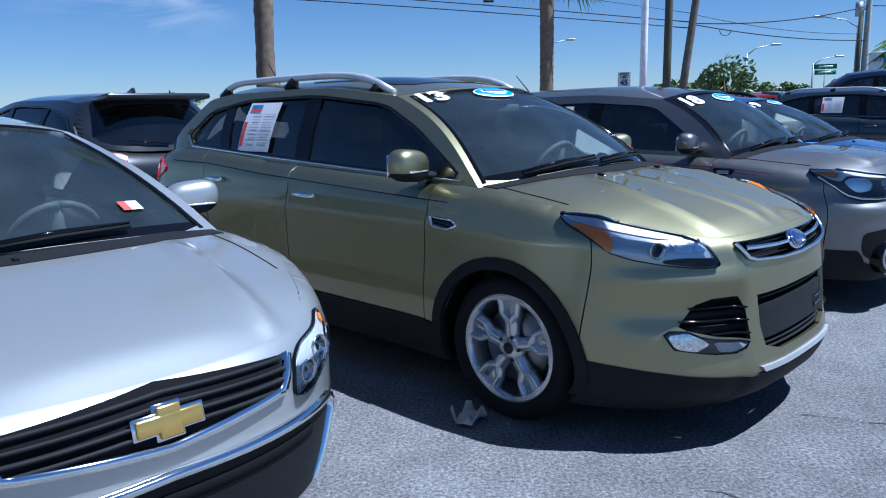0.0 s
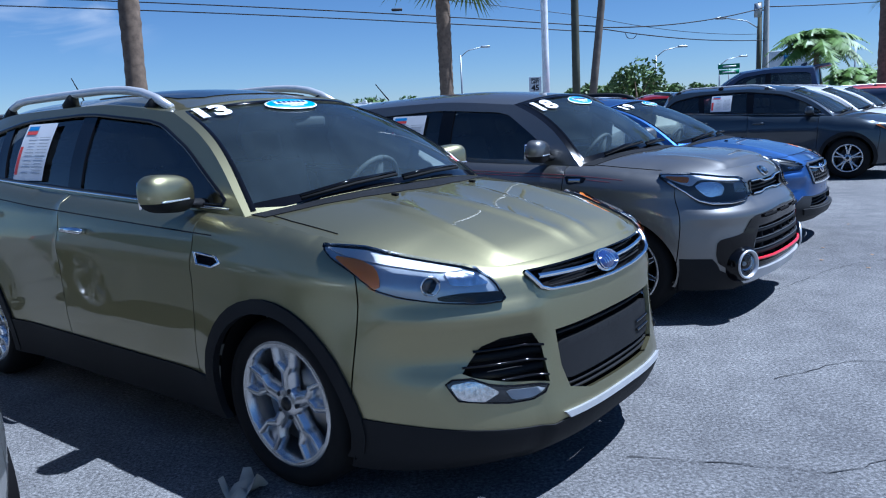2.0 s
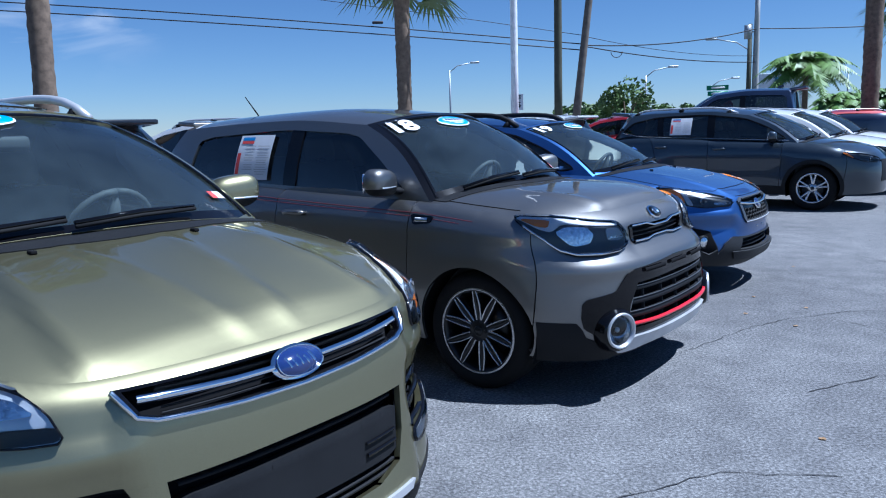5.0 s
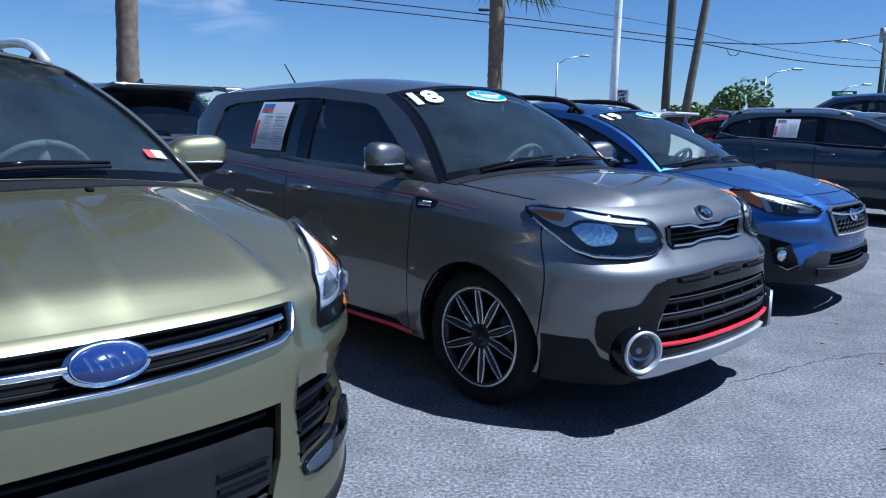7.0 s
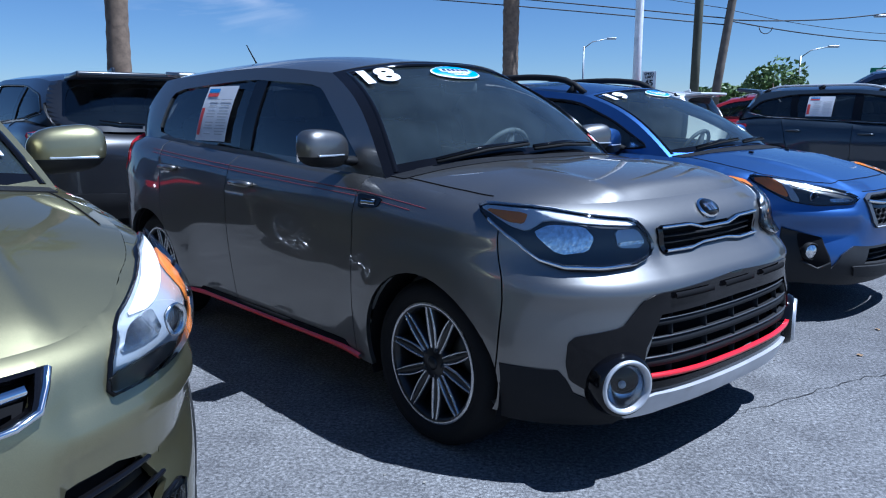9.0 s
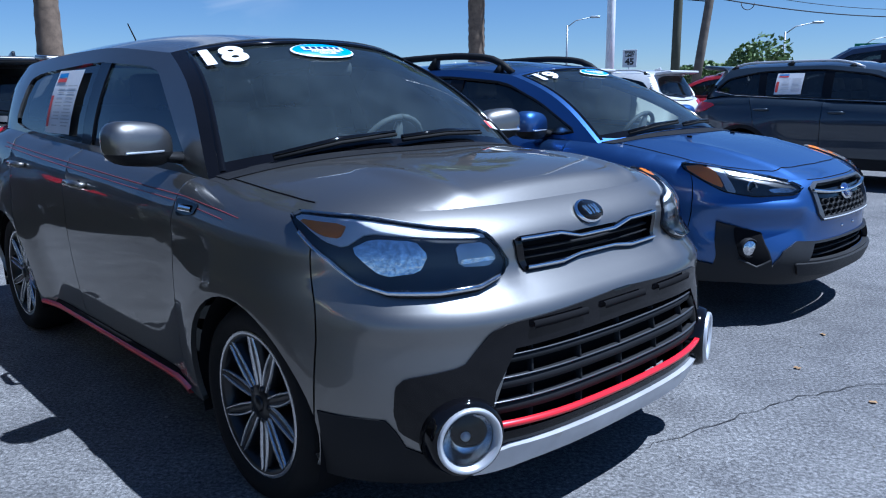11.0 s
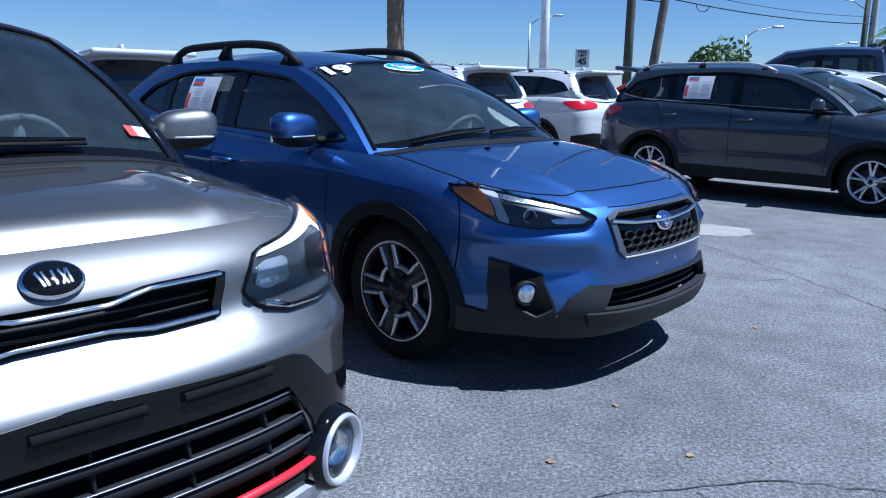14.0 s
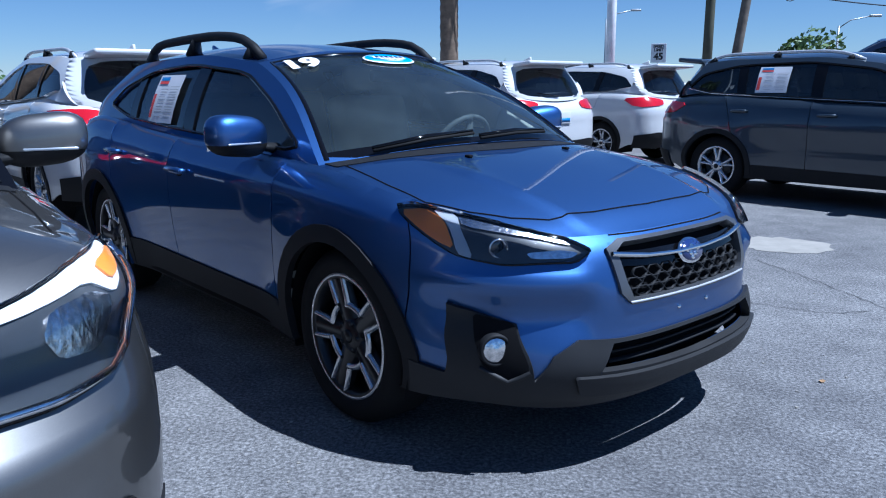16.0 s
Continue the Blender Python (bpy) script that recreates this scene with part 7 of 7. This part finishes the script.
pole("utility_pole", "dark olive wooden utility pole", 11.24, 38.3, 14, 0.2, 0.16, OLIVEPOLE)
lean_pole = pole("utility_pole", "leaning weathered wooden utility pole", 12.8, 41.6, 12.5, 0.22, 0.16, WOODPOLE, (1.45, 0))
ux, uy = at(27.4, 55)
util = pole("utility_pole", "grey concrete utility pole with a transformer", ux, uy, 10.5, 0.24, 0.14, CONCPOLE)
part("crossarm", box(bmesh.new(), (0.12, 0.9, 0.12), pose(ux, uy, 9.4)), CONCPOLE, util)
part("transformer", lathe([(0.0, -0.45), (0.22, -0.43), (0.24, 0), (0.22, 0.43), (0, 0.45)], 14, None, Matrix.Translation((ux - 0.6, uy, 7.0)) @ pose(0, 0, 0, 90, 0, 0)), GALV, util)
part("bracket", box(bmesh.new(), (0.7, 0.08, 0.08), pose(ux - 0.3, uy, 7.0)), GALV, util)
part("second_pole", tube([(ux - 0.45, uy, 0), (ux - 0.45, uy, 7.5)], [0.17, 0.13], 10), OLIVEPOLE, util)
lamp_h = lambda az, d, h, arm=2.2, turn=0: street_lamp(*at(az, d), h, arm, turn)
street_lamp(9.2, 67, 6.2, 1.9, 0)
lamp_h(20.2, 62, 5.0, 1.9)
lamp_h(24.6, 75, 4.6, 2.0)
lamp_h(26.9, 58, 6.3, 2.4, 180)
lamp_h(33.0, 80, 5.6, 2.4, 180)
# cables along the road
J = (13.45, 41.6)
cable((-45, 41.6, 9.6), (J[0], J[1], 5.5), -0.5, 0.03)
cable((-45, 41.6, 9.2), (J[0], J[1], 5.2), -0.45, 0.03)
cable((-45, 41.6, 12.3), (J[0] - 0.1, J[1], 5.95), -0.7, 0.016)
cable((J[0], J[1], 5.45), (ux, uy, 7.2), 0.35, 0.035)
cable((J[0], J[1], 5.4), (ux, uy, 5.1), 0.25, 0.03)
cable((J[0], J[1], 5.9), (ux, uy, 5.5), 0.3, 0.016)
cable((ux, uy, 7.2), (ux + 40, uy + 12, 10.5), 0.6, 0.035)
bm = tube([(J[0] + 1.7 + 0.3 * math.cos(a), J[1], 5.1 + 0.3 * math.sin(a)) for a in (math.pi + math.pi * k / 8 for k in range(9))], 0.02, 6)
part("cable_loop", bm, WIRE, lean_pole, "slack black cable loop")
bm = box(bmesh.new(), (0.55, 0.14, 0.14), pose(2.9, 41.6, 6.75), 0.05)
tagged(part("cable_splice", bm, WIRE), "black splice box on the overhead cable", "splice box")


def sign_post(name, label, x, y, h, turn, plate, mat, words, ink, shape="rect"):
    s = tagged(new(name), label, "road sign")
    part("post", tube([(x, y, 0), (x, y, h)], 0.035, 8), GALV, s)
    bm = bmesh.new()
    if shape == "rect":
        box(bm, (plate[0], 0.02, plate[1]), Matrix(), 0.008)
    else:
        n = 8
        vs = [[bm.verts.new((plate[0] / 2 * math.cos(math.pi * (2 * k + 1) / n), d, plate[0] / 2 * math.sin(math.pi * (2 * k + 1) / n))) for k in range(n)] for d in (-0.01, 0.01)]
        bm.faces.new(vs[0])
        bm.faces.new(vs[1][::-1])
        for k in range(n):
            bm.faces.new((vs[0][k], vs[1][k], vs[1][(k + 1) % n], vs[0][(k + 1) % n]))
    m = pose(x, y, h - plate[1] / 2, 0, 0, turn)
    bm.transform(m @ Matrix.Translation((0, -0.05, 0)))
    p = part("plate", bm, mat, s, smooth=False)
    for text, size, dz in words:
        t = text_mesh(text, size)
        t.transform(m @ Matrix.Translation((0, -0.066, dz)) @ pose(0, 0, 0, 90, 0, 0))
        part("word", t, ink, p, smooth=False)
    return s


sx, sy = 9.54, 39.8
sign_post("speed_limit_sign", "white speed limit 45 sign on a metal post", sx, sy, 3.0, -10, (0.62, 0.78), SIGNWHITE, [("SPEED", 0.16, 0.26), ("LIMIT", 0.16, 0.12), ("45", 0.38, -0.15)], INK)
sign_post("stop_sign", "red octagonal stop sign on a metal post", *at(25.6, 45), 2.55, -25, (0.76, 0.76), SIGNRED, [("STOP", 0.24, 0.0)], SIGNWHITE, "oct")
st = sign_post("street_sign", "green street name signs on a metal post", *at(25.0, 52), 3.6, -25, (1.3, 0.3), SIGNGREEN, [], SIGNWHITE)
g = at(25.0, 52)
part("lower_plate", box(bmesh.new(), (1.2, 0.02, 0.28), pose(g[0], g[1] - 0.05, 3.1, 0, 0, -25)), SIGNGREEN, st)
for z in (3.45, 3.1):
    part("printed_bar", box(bmesh.new(), (0.8, 0.01, 0.1), pose(g[0], g[1] - 0.08, z, 0, 0, -25)), SIGNWHITE, st)
bx_, by_ = at(28.9, 64)
board = tagged(part("sign_board", box(bmesh.new(), (3.2, 0.4, 2.6), pose(bx_, by_, 3.5, 0, 0, -28), 0.04), SIGNWHITE), "white dealer sign board on a base", "sign board")
part("board_base", box(bmesh.new(), (1.2, 0.3, 2.3), pose(bx_, by_, 1.15, 0, 0, -28)), CONCPOLE, board)
part("board_mark", box(bmesh.new(), (0.7, 0.02, 0.55), pose(bx_ - 0.1, by_ - 0.24, 4.2, 0, 0, -28)), PRINTBLUE, board)
part("board_line", box(bmesh.new(), (1.9, 0.02, 0.3), pose(bx_ - 0.1, by_ - 0.26, 3.3, 0, 0, -28)), INK, board)
# teal office block with window bands
ox, oy = at(42.5, 95)
office = tagged(new("office_building"), "teal glazed office block behind the palms", "building")
part("wall", box(bmesh.new(), (16, 12, 11.5), pose(ox, oy, 5.75, 0, 0, -38)), TEAL, office, smooth=False)
for k in range(4):
    for j in range(5):
        part("window", box(bmesh.new(), (2.8, 0.12, 1.7), pose(ox, oy, 0, 0, 0, -38) @ pose(-6.2 + j * 3.1, -6.02, 1.6 + k * 2.7)), DARKGLASS, office, smooth=False)
part("roof", box(bmesh.new(), (16.4, 12.4, 0.4), pose(ox, oy, 11.7, 0, 0, -38)), CONCPOLE, office, smooth=False)
# woods and bushes along the road
for k, (az, d, h, w) in enumerate(((18.7, 58, 4.3, 3.0), (20.8, 60, 2.9, 2.6), (14.9, 62, 3.2, 2.4), (16.4, 60, 3.0, 3.0), (23.6, 70, 2.8, 2.6), (19.3, 60, 4.2, 2.2))):
    bushy("tree", "round-crowned roadside palm tree, dark green", *at(az, d), h, w, w, 1.0, 40 + k, 1100, FROND, leaf=0.22)
for k, (az, d, h, w) in enumerate(((22.4, 80, 2.0, 6), (26.5, 80, 1.9, 8), (0.5, 60, 2.9, 4.5), (3.2, 62, 2.5, 4), (-22, 70, 3, 8), (-35, 60, 3.4, 8), (36, 75, 3.5, 8), (40, 70, 3.6, 8))):
    bushy("bush", "leafy green roadside hedge", *at(az, d), h, w, 3, 0.1, 60 + k, 1600, LEAF, True, leaf=0.2)

# pickup and others beyond
truck = dict(SPEC_SUV, wb=3.6, d_pillar=(-0.95, -0.8), rear_screen=(-1.0, -0.9), tyre=0.42, arch=0.47, rim=0.25, cuts=CUTS(2.2, 1.2, 0.1, -0.9), rails=None, clad=None,
    front=[(0.3, 2.75), (0.6, 2.85), (1.0, 2.83), (1.25, 2.75)], rear=[(0.4, -2.9), (1.3, -2.9)], side=[(0.3, 0.92), (0.6, 0.97), (1.0, 0.98), (1.4, 0.95)], W=0.98, W1=0.68, nf=4.5, lip=0.45, sill=0.5, corner=0.45, tail_low=0.6,
    shoulder=[("y", 0, 1.2), ("y", 0.6, 1.2), ("x", 2.3, 1.24), ("x", 1.4, 1.30), ("x", -0.9, 1.34), ("x", -2.5, 1.35), ("r", 0, 1.35)], bonnet=[(2.75, 1.2), (2.4, 1.30), (1.6, 1.38)], a_pillar=(1.4, 0.7), screen=(1.6, 0.85),
    roof_edge=[(0.8, 1.86), (0, 1.93), (-1, 1.9)], roof=[(0.9, 1.93), (0, 2.0), (-1, 1.96)], dlo=[(1.22, 1.38), (0.75, 1.77), (0.2, 1.84), (-0.75, 1.82), (-0.8, 1.42)], posts=[(0.15, 0.12, 0)], mirror=(1.1, 1.4), handles=[(0.3, 1.22), (-0.7, 1.22)],
    tail_lamp=[("x", -2.75, 1.33), ("r", 0.85, 1.33), ("r", 0.85, 0.95), ("x", -2.75, 0.95)], wheel_y=0.95, roof_mid=0.0)
tx, ty = at(27.4, 21.5)
_, pick = build_car("pickup_truck", "dark navy crew-cab pickup truck with an open bed", truck, NAVY, (tx, ty, 145), "truck")
pick.matrix_world = pose(tx, ty, 0, 0, 0, 145) @ Matrix.Scale(1.1, 4)
part("bed_floor", box(bmesh.new(), (1.9, 1.6, 0.06), pose(-1.9, 0, 0.8)), DARK, pick)
part("bed_front", box(bmesh.new(), (0.06, 1.7, 0.55), pose(-0.98, 0, 1.06)), NAVY, pick)
rx, ry = at(31.5, 27)
build_car("red_car", "red SUV with black roof rails behind the row", dict(SPEC_SUV), REDP, (rx, ry, 172))
jx, jy = at(38.5, 27)
build_car("black_car", "black boxy SUV parked at the far side of the lot", dict(SPEC_SUV), BLACKP, (jx, jy, 160))
build_car("red_hatch", "red car behind the dark SUV", dict(SPEC_SUV), REDP, (8.53 - 4.2 * 0.755 + 3.4, 14.73 + 4.2 * 0.656 + 4.4, 139))

# the asphalt's cracks, stains and litter
crack([(3.9, 6.3), (4.7, 6.85), (5.0, 7.0), (5.6, 7.15), (6.4, 7.0)])
crack([(5.35, 7.05), (5.5, 6.7), (5.6, 6.2)])
crack([(6.55, 11.4), (6.9, 10.4), (7.15, 9.3), (7.2, 8.3), (7.0, 7.4), (7.3, 6.6)])
crack([(7.2, 8.4), (6.7, 8.1), (6.5, 7.6)])
crack([(7.1, 9.0), (7.5, 8.6), (7.6, 8.1)])
crack([(7.0, 7.6), (6.6, 7.2), (6.7, 6.8), (6.5, 6.3)])
crack([(4.4, 5.6), (4.9, 5.75), (5.4, 5.6), (5.9, 5.7)])
crack([(6.1, 10.2), (6.6, 10.0), (7.0, 10.1)])
crack([(3.0, 4.6), (3.5, 4.75), (4.1, 4.6)])
crack([(2.0, 3.9), (2.7, 3.6), (3.5, 3.75), (4.4, 3.6)])
crack([(1.3, 3.2), (1.9, 2.9), (2.8, 2.9)])
fan(6.9, 12.0, 0.003, 0.42, 7, CONCRETE, "concrete_patch")
curled("crumpled_wrapper", "crumpled tan paper scrap lying by a front tyre", 0.44, 3.87, 0.13, LITTER, 2, 0.9)
for k, (x, y) in enumerate(((5.39, 7.31), (5.03, 6.83), (4.87, 7.23), (2.35, 2.55), (2.7, 3.3), (5.2, 7.75), (6.2, 8.9), (1.9, 2.2), (4.1, 5.0))):
    curled("dry_leaf", "small dry brown leaf on the asphalt", x, y, 0.024, DRYLEAF, 20 + k, 0.3)["group"] = "fallen leaves"
rnd = random.Random(9)
bm = bmesh.new()
for k in range(400):
    x, y = rnd.uniform(-1, 9), rnd.uniform(1, 13)
    s = rnd.uniform(0.002, 0.006)
    box(bm, (s * 2, s * 1.5, s), pose(x, y, s / 2, 0, 0, rnd.uniform(0, 90)))
tagged(part("grit", bm, CONCRETE, None, "loose pale grit scattered over the asphalt", False), category="grit", kind="stuff")
